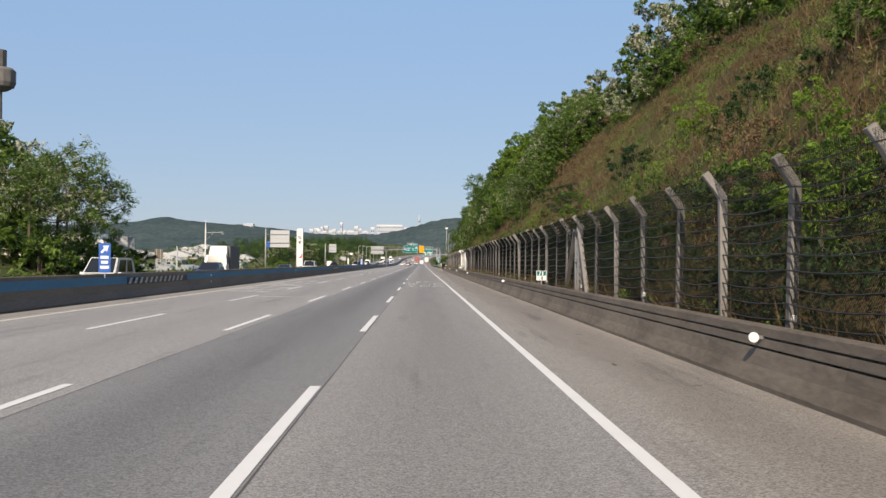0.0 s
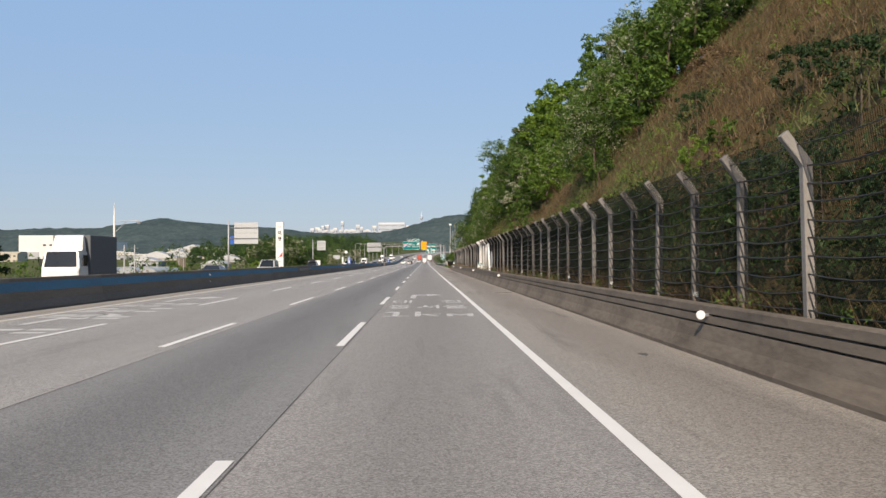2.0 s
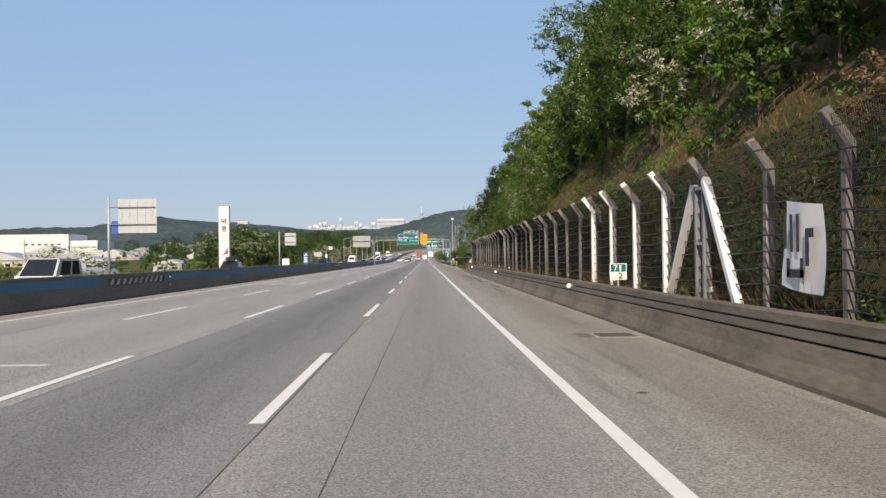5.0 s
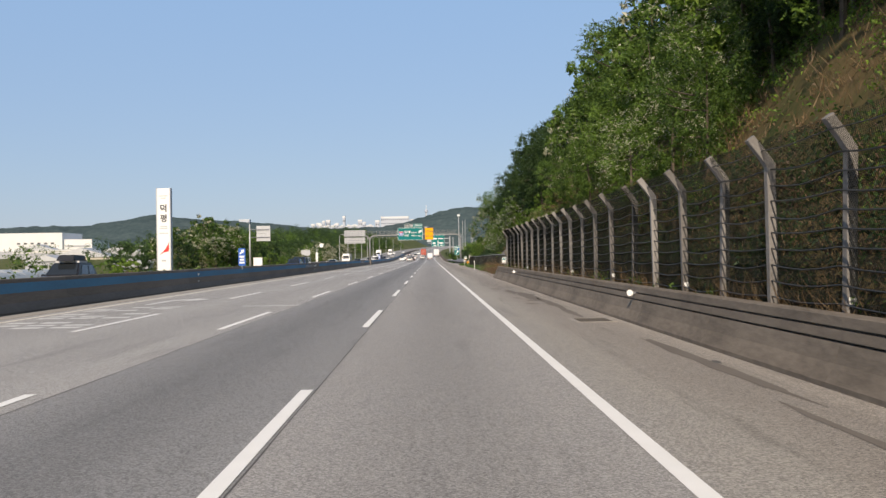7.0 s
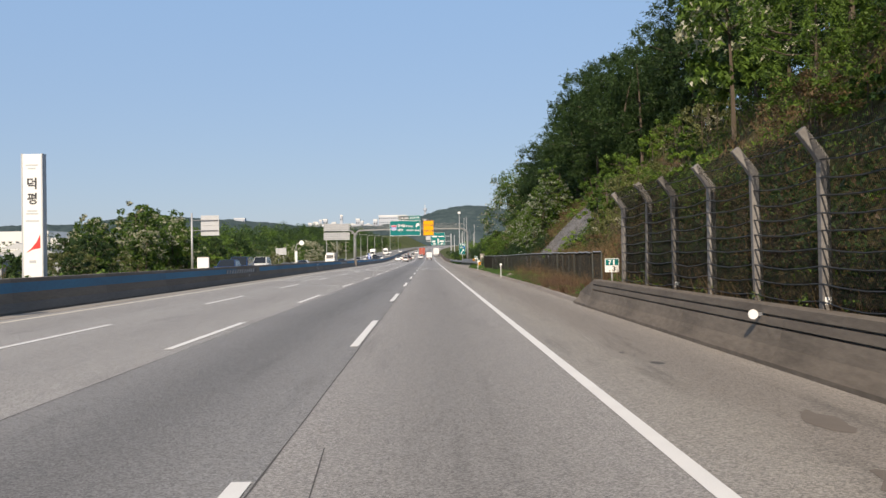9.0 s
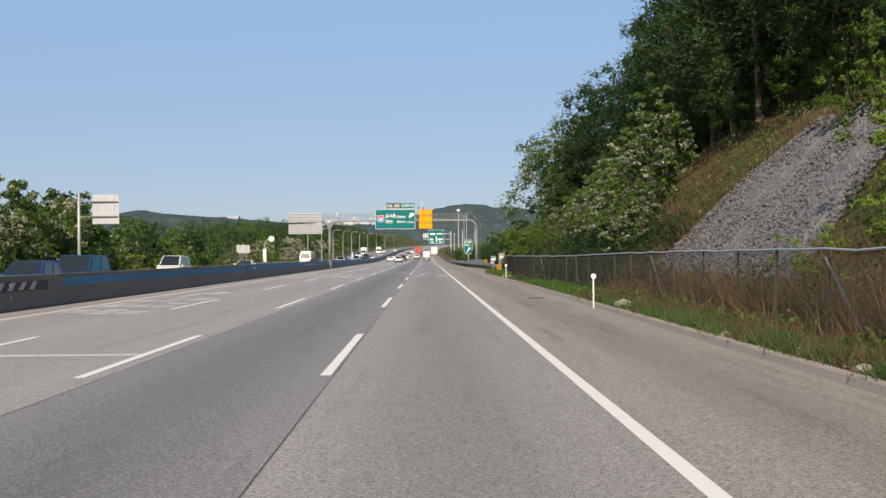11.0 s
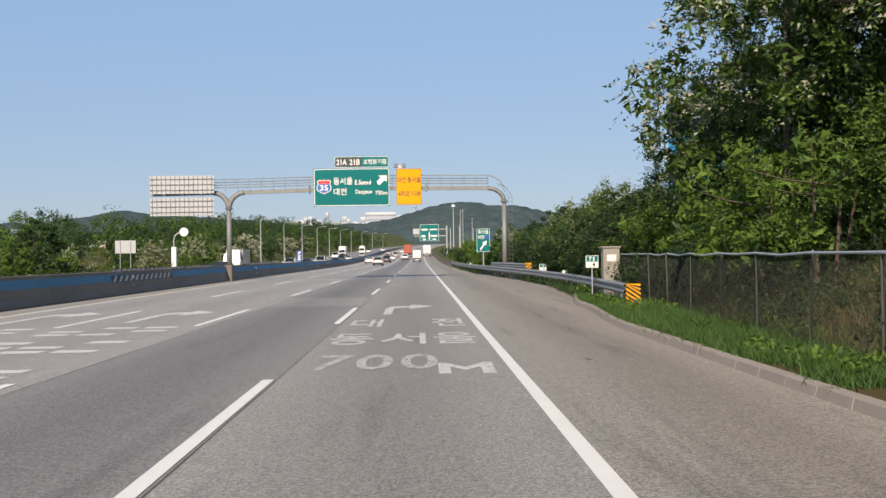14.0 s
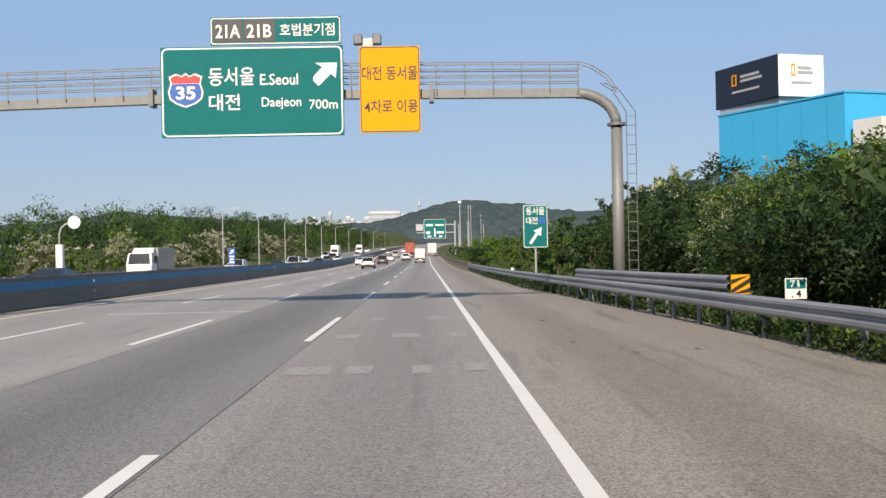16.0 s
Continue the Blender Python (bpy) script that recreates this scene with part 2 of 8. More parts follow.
M_RED = plain("sign_red", (0.62, 0.035, 0.03), rough=0.45)
M_IRON = pbr("dusty_cast_iron", (0.045, 0.042, 0.04), (0.105, 0.095, 0.085), scale=3, fine=24, rough=0.8, metal=0.2, contrast=0.7)
M_BLACK = plain("black_paint", (0.018, 0.018, 0.02), rough=0.5)
M_DARK_PLATE = plain("dark_plate", (0.035, 0.037, 0.042), rough=0.5)
M_CRACK_FINE = plain("hairline_crack", (0.085, 0.08, 0.076), rough=0.9)
M_KERB = pbr("kerb_concrete", (0.25, 0.215, 0.182), (0.37, 0.325, 0.28), scale=0.9, fine=14, rough=0.92, bump=0.4, stretch=(1, 0.3, 1), contrast=0.6, rand=0.1)
M_FENCE_POST = pbr("dull_green_post", (0.035, 0.04, 0.036), (0.09, 0.095, 0.085), scale=2, fine=14, rough=0.7, contrast=0.7)
M_CABINET = pbr("weathered_cabinet_grey", (0.24, 0.225, 0.20), (0.34, 0.32, 0.29), scale=1.2, fine=12, rough=0.85, contrast=0.6)
M_FIELD = pbr("meadow_and_scrub", (0.038, 0.062, 0.02), (0.125, 0.125, 0.05), scale=0.05, fine=0.7, rough=1.0, bump=0.4, contrast=0.4, fine_mix=0.45, spec=0.1)
M_RUBBER = plain("tyre_rubber", (0.02, 0.02, 0.021), rough=0.85)
M_GLASS_DARK = pbr("tinted_glass", (0.012, 0.015, 0.018), (0.02, 0.024, 0.028), scale=2, fine=9, rough=0.08, spec=0.6)
M_RED_LAMP = plain("red_lamp_glass", (0.35, 0.01, 0.012), rough=0.2)
M_BARK = pbr("bark", (0.055, 0.042, 0.03), (0.13, 0.105, 0.08), scale=4, fine=18, rough=0.95, bump=0.7, stretch=(1, 1, 0.3))
M_GROUND = pbr("hill_soil_and_grass", (0.040, 0.050, 0.016), (0.135, 0.088, 0.044), scale=0.16, fine=2.2, rough=1.0, bump=0.3, contrast=0.35, fine_mix=0.4, spec=0.1)
M_LEAF = leafy("leaves_green", (0.022, 0.050, 0.010), (0.142, 0.235, 0.038), through=0.3)
# dark green leaves, lowered in tone for the shade of the deep wood
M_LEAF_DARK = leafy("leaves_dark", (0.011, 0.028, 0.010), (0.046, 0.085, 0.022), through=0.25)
M_LEAF_BRIGHT = leafy("leaves_bright", (0.055, 0.115, 0.015), (0.20, 0.30, 0.042), through=0.35)
M_LEAF_OLIVE = leafy("leaves_olive", (0.06, 0.075, 0.024), (0.19, 0.205, 0.075))
M_BLOSSOM = leafy("pale_blossom", (0.30, 0.30, 0.20), (0.58, 0.57, 0.45))
M_DRY = leafy("dry_weeds", (0.06, 0.038, 0.024), (0.25, 0.158, 0.098), through=0.2)
M_RUST = leafy("rusty_weeds", (0.07, 0.048, 0.026), (0.205, 0.138, 0.072), through=0.2)
M_GRASS = leafy("grass_blades", (0.022, 0.058, 0.014), (0.092, 0.175, 0.042), through=0.3)
M_STONES = pbr("loose_grey_stones", (0.085, 0.086, 0.092), (0.175, 0.174, 0.176), scale=2.0, fine=12, rough=0.95, bump=0.5, island=0.9, contrast=0.9)
M_ROCK = pbr("grey_rock", (0.075, 0.076, 0.082), (0.19, 0.187, 0.19), scale=3.0, fine=7, rough=0.95, bump=0.9, contrast=0.5)
# distance haze is put into the colour: blue-grey instead of leaf green
M_HAZY_WOOD = pbr("hazy_far_woods", (0.034, 0.055, 0.062), (0.074, 0.100, 0.102), scale=0.012, fine=0.11, rough=1.0, contrast=0.45, fine_mix=0.6, coords="Object", spec=0.0)
# white town walls, greyed and blued in colour to carry the haze
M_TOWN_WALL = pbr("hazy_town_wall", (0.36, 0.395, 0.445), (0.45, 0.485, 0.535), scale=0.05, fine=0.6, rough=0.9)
M_FAR_WALL = pbr("pale_wall", (0.58, 0.58, 0.57), (0.68, 0.68, 0.67), scale=0.05, fine=0.6, rough=0.8)


# ---- making meshes ----
def part(name, bm, material, parent=None, label="", smooth=False):
    """Links a bmesh as one mesh object, under a thing or a part."""
    me = bpy.data.meshes.new(name)
    if isinstance(bm, tuple):
        me.from_pydata(*bm)
    else:
        bm.normal_update()
        bm.to_mesh(me)
        bm.free()
    for m in material if isinstance(material, (list, tuple)) else [material]:
        me.materials.append(m)
    if smooth:
        me.polygons.foreach_set("use_smooth", [True] * len(me.polygons))
    ob = new(name, me)
    if parent:
        ob.parent = parent
    if label:
        ob["label"] = label
    return ob


def share(name, ob, parent, m):
    """Another object on the same mesh."""
    o = new(name, ob.data)
    o.parent = parent
    o.matrix_basis = m
    return o


def holder(name, m, label, category, group="", kind=""):
    ob = new(name)
    ob.matrix_basis = m
    ob.empty_display_size = 0.2
    return tagged(ob, label, category, group, kind)


def box(bm, x0, x1, y0, y1, z0, z1, bevel=0.0, mat=0):
    r = bmesh.ops.create_cube(bm, size=1, matrix=Matrix.Translation(((x0 + x1) / 2, (y0 + y1) / 2, (z0 + z1) / 2)) @ Matrix.Diagonal((x1 - x0, y1 - y0, z1 - z0, 1)))
    faces = {f for v in r["verts"] for f in v.link_faces}
    for f in faces:
        f.material_index = mat
    if bevel:
        edges = list({e for v in r["verts"] for e in v.link_edges})
        bmesh.ops.bevel(bm, geom=edges, offset=bevel, segments=1, affect="EDGES")
    return bm


def tube(bm, path, radius, sides=6, caps=True):
    """A round bar along points; the radius may be one for each point."""
    rings, pts = [], [Vector(p) for p in path]
    for i, p in enumerate(pts):
        d = (pts[min(i + 1, len(pts) - 1)] - pts[max(i - 1, 0)]).normalized()
        q = d.to_track_quat("Z", "Y")
        r = radius[i] if isinstance(radius, (list, tuple)) else radius
        rings.append([bm.verts.new(p + q @ Vector((r * math.cos(a), r * math.sin(a), 0))) for a in (2 * math.pi * k / sides for k in range(sides))])
    for a, b in zip(rings, rings[1:]):
        for k in range(sides):
            bm.faces.new((a[k], a[(k + 1) % sides], b[(k + 1) % sides], b[k]))
    if caps:
        bm.faces.new(rings[0][::-1]), bm.faces.new(rings[-1])
    return bm


def bar(bm, path, w, h):
    """A square bar along points, upright in section."""
    rings, pts = [], [Vector(p) for p in path]
    for i, p in enumerate(pts):
        d = (pts[min(i + 1, len(pts) - 1)] - pts[max(i - 1, 0)]).normalized()
        side = d.cross(Vector((0, 0, 1)))
        side = side.normalized() if side.length > 1e-3 else Vector((0, 1, 0))
        up = side.cross(d)
        rings.append([bm.verts.new(p + side * a * w / 2 + up * b * h / 2) for a, b in ((-1, -1), (1, -1), (1, 1), (-1, 1))])
    for a, b in zip(rings, rings[1:]):
        for k in range(4):
            bm.faces.new((a[k], a[(k + 1) % 4], b[(k + 1) % 4], b[k]))
    bm.faces.new(rings[0][::-1]), bm.faces.new(rings[-1])
    return bm


def extrude_y(bm, section, y0, y1, mat=0):
    """A closed section in x and z, drawn out along y."""
    a = [bm.verts.new((x, y0, z)) for x, z in section]
    b = [bm.verts.new((x, y1, z)) for x, z in section]
    n = len(section)
    fs = [bm.faces.new((a[k], a[(k + 1) % n], b[(k + 1) % n], b[k])) for k in range(n)]
    fs += [bm.faces.new(a[::-1]), bm.faces.new(b)]
    for f in fs:
        f.material_index = mat
    bmesh.ops.recalc_face_normals(bm, faces=fs)
    return bm


def lettering(text, height, width=None, bold=0.0):
    """Letters as a flat mesh in x (to the right) and y (up), from the origin; width stretches the line to that length."""
    cu = bpy.data.curves.new("letters", "FONT")
    cu.body, cu.size, cu.offset = text, 1.0, bold
    cu.resolution_u = 3
    ob = new("letters", cu)
    bpy.context.view_layer.update()
    me = bpy.data.meshes.new_from_object(ob.evaluated_get(bpy.context.evaluated_depsgraph_get()))
    bpy.data.objects.remove(ob)
    co = np.array([v.co[:2] for v in me.vertices])
    lo, hi = co.min(0), co.max(0)
    sy = height / (hi[1] - lo[1])
    sx = width / (hi[0] - lo[0]) if width else sy
    return me, Matrix.Diagonal((sx, sy, 1, 1)) @ Matrix.Translation((-lo[0], -lo[1], 0))


def letters(name, text, height, width, m, material, parent=None, bold=0.0, label=""):
    me, fit = lettering(text, height, width, bold)
    me.transform(m @ fit)
    me.materials.clear()
    me.materials.append(material)
    ob = new(name, me)
    if parent:
        ob.parent = parent
    if label:
        ob["label"] = label
    return ob


# ---- the line of the road ----
def rise(y):
    return 0.0 if y < 490 else (y - 490) ** 2 * 6e-5 if y < 620 else 1.014 + (y - 620) * 0.0156


def bend(y):
    return 0.0 if y < 700 else (y - 700) ** 2 * 6e-5


def on_road(x, y, z=0.0):
    return Vector((x + bend(y), y, z + rise(y)))


def smooth_step(a, b, v):
    u = min(1.0, max(0.0, (v - a) / (b - a)))
    return u * u * (3 - 2 * u)


def mix_step(y, table):
    for (a, va), (b, vb) in zip(table, table[1:]):
        if y <= b:
            return va + (vb - va) * smooth_step(a, b, y)
    return table[-1][1]


SLOPE = [(-80, 1.08), (60, 1.1), (150, 1.08), (225, 1.0), (258, 0.92), (300, 0.9), (330, 0.7), (352, 0.10), (372, 0.0)]
CREST = [(-80, 32), (60, 32), (150, 30), (215, 24), (262, 19), (300, 17), (325, 11), (345, 4), (370, 0.0)]


def bay_edge(y):
    """Where the asphalt of the shoulder ends on the right."""
    return mix_step(y, [(-80, 7.0), (342, 7.0), (352, 7.6), (362, 8.6), (374, 9.15), (388, 9.0), (400, 8.4), (417, 7.4), (450, 7.0)])


def verge_edge(y):
    """The front of the kerb, or of the bank behind the barrier."""
    return bay_edge(y) if y < 241 else 6.72 + 0.25 * smooth_step(245, 262, y) - 0.28 * smooth_step(300, 340, y) + max(0.0, bay_edge(y) - 7.0)


def height(x, y):
    """The height of the ground beside and under the road."""
    if x > 6.4:
        e = verge_edge(y) + 0.02
        base = mix_step(y, [(-80, 0.55), (236, 0.5), (250, 0.10), (345, 0.10), (372, -0.1)])
        base = base * smooth_step(e, e + 0.17, x) - 0.3 * (1 - smooth_step(e, e + 0.17, x))
        up = max(0.0, x - mix_step(y, [(-80, 7.9), (236, 7.9), (262, 9.2), (290, 9.2), (315, 8.75), (340, 9.4), (370, 11)])) * mix_step(y, SLOPE)
        crest = mix_step(y, CREST)
        up = crest * (1 - math.exp(-up / max(crest, 0.01) * 1.4)) if crest > 0.05 else 0.0
        rough = noise.noise((x * 0.12, y * 0.09, 0)) * min(up * 0.14, 1.6) + noise.noise((x * 0.5, y * 0.5, 3)) * min(up * 0.06, 0.35)
        drop = -2.5 * smooth_step(17, 40, x) * smooth_step(345, 400, y)
        return base + up + rough + drop + (rise(y) if y < 1500 else rise(1500))
    if x > -31.0:
        return -0.35 + rise(min(y, 1500))
    d = -31.0 - x
    bank = mix_step(y, [(-80, 0.0), (440, 0.0), (560, 3.0), (900, 9.0), (1500, 14.0)]) * smooth_step(4, 40, d)
    left = -2.2 * smooth_step(0, 25, d) * (1 - smooth_step(430, 560, y)) + mix_step(y, [(-80, 3.5), (95, 3.5), (135, 0.0)]) * smooth_step(2, 9, d)
    return -0.35 + left + bank + noise.noise((x * 0.03, y * 0.03, 7)) * 0.8 * smooth_step(2, 20, d) + rise(min(y, 1500)) * (1 - smooth_step(40, 160, d) * 0.6)


# ---- ground: one sheet to the horizon ----
def build_ground():
    xs = [-4600, -3200, -2200, -1500, -1000, -700, -500, -360, -260, -190, -140, -105, -80, -65, -54, -46, -40, -36, -33, -31, -29, -12, 6.4]
    xs += [6.72, 6.9, 7.0, 7.18] + [7.4 + 0.3 * k for k in range(8)] + [9.8 + 0.9 * k for k in range(38)] + [46, 52, 60, 70, 85, 105, 140, 190, 260, 360, 500, 700, 1000, 1500, 2200, 3200, 4600]
    ys = [-900, -400, -200, -120] + [-80 + 3.0 * k for k in range(180)] + [470, 485, 500, 520, 540, 560, 580, 600, 630, 660, 700, 740, 780, 830, 900, 1000, 1100, 1200, 1300, 1400, 1500, 1700, 2000, 2500, 3200, 4000, 4900]
    verts = []
    for y in ys:
        for x in xs:
            sh = bend(min(y, 1500)) if x < 200 else 0.0
            z = height(x, y)
            if abs(x) > 200:
                z = z * 0.5 - 3
            verts.append((x + sh, y, z))
    n = len(xs)
    faces = [(j * n + i, j * n + i + 1, (j + 1) * n + i + 1, (j + 1) * n + i) for j in range(len(ys) - 1) for i in range(n - 1)]
    ob = part("ground", (verts, [], faces), [M_GROUND, M_FIELD], smooth=True)
    ob.data.polygons.foreach_set("material_index", [int(p.center.x < -31.5 or p.center.x > 34 or p.center.y > 440) for p in ob.data.polygons])
    return tagged(ob, "grassy and brown earth with a steep roadside cut slope", "ground", kind="structure")


build_ground()


def strip(name, x0, x1, y0, y1, z, material, label, category, kind="structure", parent=None):
    """A flat band of the road, following its rise and bend."""
    ys = [y0]
    while ys[-1] < y1:
        ys.append(min(y1, ys[-1] + (40 if ys[-1] < 480 else 12)))
    vs = [tuple(on_road(x, y, z)) for y in ys for x in (x0, x1)]
    fs = [(2 * k, 2 * k + 1, 2 * k + 3, 2 * k + 2) for k in range(len(ys) - 1)]
    ob = part(name, (vs, [], fs), material, parent)
    return tagged(ob, label, category, kind=kind) if label else ob


END = 1500
strip("road_lane_pale", -11.35, -3.25, -60, END, 0, M_LANE12, "two pale worn asphalt lanes beside the median", "road")
strip("road_lane_dark", -3.25, 0.12, -60, END, 0, M_LANE3, "darker resurfaced asphalt lane with sharp seams", "road")
strip("road_lane_grey", 0.12, 3.66, -60, END, 0, M_LANE4, "grey asphalt driving lane with a darker oil track", "road")
strip("road_shoulder", 3.66, 7.0, -60, END, 0, M_SHOULDER, "dusty brownish asphalt hard shoulder", "road")
bay_y = [342 + 2 * k for k in range(55)]
tagged(part("shoulder_bay", ([(x, y, 0.001) for y in bay_y for x in (6.98, bay_edge(y) + 0.02)], [], [(2 * k, 2 * k + 1, 2 * k + 3, 2 * k + 2) for k in range(54)]), M_SHOULDER), "dusty asphalt bay beside the guardrail", "road", kind="structure")
strip("road_opposite", -30.6, -13.0, -60, END, 0, M_OPPOSITE, "asphalt carriageway of the opposite direction", "road")
strip("gutter", -12.1, -11.35, -60, END, 0.006, M_GUTTER, "pale concrete gutter along the median", "gutter")
strip("median_strip", -13.0, -12.1, -60, END, 0.003, M_GUTTER, "concrete footing under the median barrier", "kerb")

# ---- painted lines ----
def edge_line(y0, y1):
    """The line beside the shoulder; it drifts a little sideways along the way."""
    ys = [y0 + 8.0 * k for k in range(int((y1 - y0) / 8) + 1)]
    mid = [mix_step(y, [(-60, 3.68), (90, 3.665), (180, 3.575), (1100, 3.59)]) for y in ys]
    vs = [tuple(on_road(m + d, y, 0.006)) for y, m in zip(ys, mid) for d in (-0.087, 0.087)]
    fs = [(2 * k, 2 * k + 1, 2 * k + 3, 2 * k + 2) for k in range(len(ys) - 1)]
    return tagged(part("edge_line", (vs, [], fs), M_LINE), "solid white edge line beside the shoulder", "road line", kind="structure")


edge_line(-60, 1100)
strip("edge_line_left", -10.83, -10.66, -60, 1100, 0.006, M_YELLOW_LINE, "pale worn edge line beside the median", "road line")
strip("edge_line_opposite", -13.9, -13.75, -60, 1000, 0.006, M_YELLOW_LINE, "pale edge line of the opposite lanes", "road line")
strip("edge_line_far", -28.5, -28.35, -60, 1000, 0.006, M_LINE, "white edge line of the far shoulder", "road line")
dash_bm = bmesh.new()
box(dash_bm, -0.08, 0.08, -8.0, 0.0, 0.004, 0.008)
first_dash = None
for lane, gname in ((0.0, "dashes between third and fourth lane"), (-3.6, "dashes between second and third lane"), (-7.2, "dashes between first and second lane"), (-17.4, "far side dashes"), (-21.0, "far side dashes"), (-24.6, "far side dashes")):
    for k in range(-2, 36 if lane > -10 else 30):
        y = 13.6 + 20 * k
        p = on_road(lane, y)
        tilt = math.degrees(math.atan2(rise(y) - rise(y - 8), 8))
        m = pose(*p, rx=tilt)
        if first_dash is None:
            first_dash = part("lane_dash", dash_bm, M_LINE)
            o = first_dash
        else:
            o = new("lane_dash", first_dash.data)
        o.matrix_basis = m
        tagged(o, "worn white painted lane dash on the asphalt", "road marking", gname, "structure")


# ---- lettering and marks on the asphalt ----
def painted(text, x0, x1, y0, y1, material=M_MARK, bold=0.012):
    ob = letters("road_lettering", text, y1 - y0, x1 - x0, Matrix.Translation((x0, y0, 0.0055)), material, bold=bold)
    return tagged(ob, "worn white painted characters on the asphalt", "road marking", kind="structure")


def flat_mark(name, outline, material, label, z=0.0055):
    bm = bmesh.new()
    bm.faces.new([bm.verts.new(on_road(x, y, z)) for x, y in outline])
    bmesh.ops.recalc_face_normals(bm, faces=bm.faces)
    if bm.faces[:][0].normal.z < 0:
        bmesh.ops.reverse_faces(bm, faces=bm.faces)
    return tagged(part(name, bm, material), label, "road marking", kind="structure")


def turn_arrow(x, y, material=M_MARK):
    out = [(x, y), (x + 0.26, y), (x + 0.27, y + 3.3), (x + 0.33, y + 3.75), (x + 0.5, y + 3.95), (x + 0.78, y + 4.0), (x + 0.78, y + 3.0), (x + 1.6, y + 4.7), (x + 0.78, y + 6.0), (x + 0.78, y + 5.0), (x + 0.4, y + 4.95), (x + 0.1, y + 4.5), (x, y + 3.6)]
    return flat_mark("road_arrow", out, material, "worn white right-turn arrow on the asphalt")


for yo, number in ((0.0, "1K"), (257.4, "700")):
    if number == "1K":
        for out in ([(0.70, 76.86), (0.89, 76.86), (0.89, 79.52), (0.61, 79.52), (0.40, 79.08), (0.40, 78.88), (0.70, 78.98)], [(0.36, 76.6), (1.23, 76.6), (1.23, 76.86), (0.36, 76.86)]):
            flat_mark("road_lettering", out, M_MARK, "worn white painted numeral on the asphalt")
        for out in ([(1.40, 76.62), (1.59, 76.62), (1.59, 79.48), (1.40, 79.48)], [(1.59, 77.42), (1.70, 77.46), (2.24, 77.86), (2.24, 78.06), (2.10, 78.06), (1.59, 77.66)], [(1.70, 77.46), (2.0, 76.64), (2.23, 76.64), (1.84, 77.55)]):
            flat_mark("road_lettering", out, M_MARK, "worn white painted letter on the asphalt")
    else:
        for ch, a, b in (("7", 0.44, 1.0), ("0", 1.1, 1.7), ("0", 1.82, 2.43)):
            painted(ch, a, b, 334.7, 337.05, M_MARK_THIN)
    for out in ([(2.42, 0), (2.60, 0), (2.60, 0.92), (2.83, 0.42), (3.07, 0.92), (3.07, 0), (3.26, 0), (3.28, 1.5), (3.14, 1.5), (2.83, 0.84), (2.55, 1.5), (2.42, 1.5)],):
        flat_mark("road_lettering", [(a, 76.6 + yo + b) for a, b in out], M_MARK, "worn white painted letter on the asphalt")
    wide = 0.1 if yo else 0.0
    for ch, a, b in (("동", 0.36 - wide, 1.22 - wide * 0.6), ("서", 1.42 - wide, 2.26), ("울", 2.42, 3.32)):
        painted(ch, a, b, 81.75 + yo, 84.6 + yo)
    for ch, a, b in (("대", 0.38, 1.18), ("전", 2.43, 3.26)):
        painted(ch, a, b, 86.75 + yo, 89.7 + yo)
    turn_arrow(1.04, 91.95 + yo)

# writing in the far lanes is too worn to read: plain bars of its size
for y0, lane in ((76, -9.0), (187, -9.0), (283, -9.0), (334, -9.0), (334, -5.4), (60, -9.0)):
    for row in range(3):
        for k in range(3):
            x = lane - 1.4 + 1.0 * k
            y = y0 + 4.4 * row
            for a, b in ((0.0, 0.55), (1.0, 1.5), (2.1, 2.7)):
                if (row + k + int(a)) % 4:
                    flat_mark("road_bar", [(x, y + a), (x + 0.8, y + a), (x + 0.8, y + b), (x, y + b)], M_MARK_OLD, "faded white painted bar on the asphalt")
    turn_arrow(lane - 0.6, y0 + 13.4, M_MARK_OLD)
for x0, x1, y in ((-5.3, -3.2, 197.9), (-7.9, -3.3, 397.8), (-6.9, -3.9, 51.5), (-7.4, -3.6, 269.0), (-7.6, -4.6, 132.0), (-8.0, -3.75, 324.5), (0.3, 1.0, 379.5), (1.2, 1.6, 379.5), (2.2, 2.5, 379.4), (3.0, 3.35, 379.6), (0.5, 1.0, 386), (1.7, 2.3, 386), (2.9, 3.3, 386), (0.9, 1.3, 392), (2.5, 2.9, 392)):
    flat_mark("cross_mark", [(x0, y), (x1, y), (x1, y + (0.3 if x0 < 0 else 1.1)), (x0, y + (0.3 if x0 < 0 else 1.1))], M_MARK_OLD if x0 < 0 else M_MARK_FAINT, "faded white cross line on the asphalt")


def crack(points, width=0.02, material=M_CRACK):
    bm = bmesh.new()
    rows = []
    for i, (x, y) in enumerate(points):
        w = width * random.uniform(0.6, 1.4)
        rows.append((bm.verts.new((x - w, y, 0.003)), bm.verts.new((x + w, y, 0.003))))
    for a, b in zip(rows, rows[1:]):
        bm.faces.new((a[0], a[1], b[1], b[0]))
    return tagged(part("road_crack", bm, material), "dark sealed crack in the asphalt", "crack", kind="structure")


for x, y0, y1, drift in ((-3.25, -20, 480, 0.0), (0.12, -20, 480, 0.0), (1.35, 197, 216, -0.9), (1.0, 120, 150, 0.1)):
    pts, y, xx = [], y0, x
    while y < y1:
        pts.append((x + drift * (y - y0) / (y1 - y0) + random.uniform(-0.005, 0.005), y))
        y += 1.5
    crack(pts, 0.008 if abs(x) > 2 or x < 0.2 else 0.006, M_CRACK_FINE)

strip("asphalt_patch", -3.27, 0.14, 355.1, 362.6, 0.003, M_LANE4, "pale asphalt patch laid across the dark lane", "road")


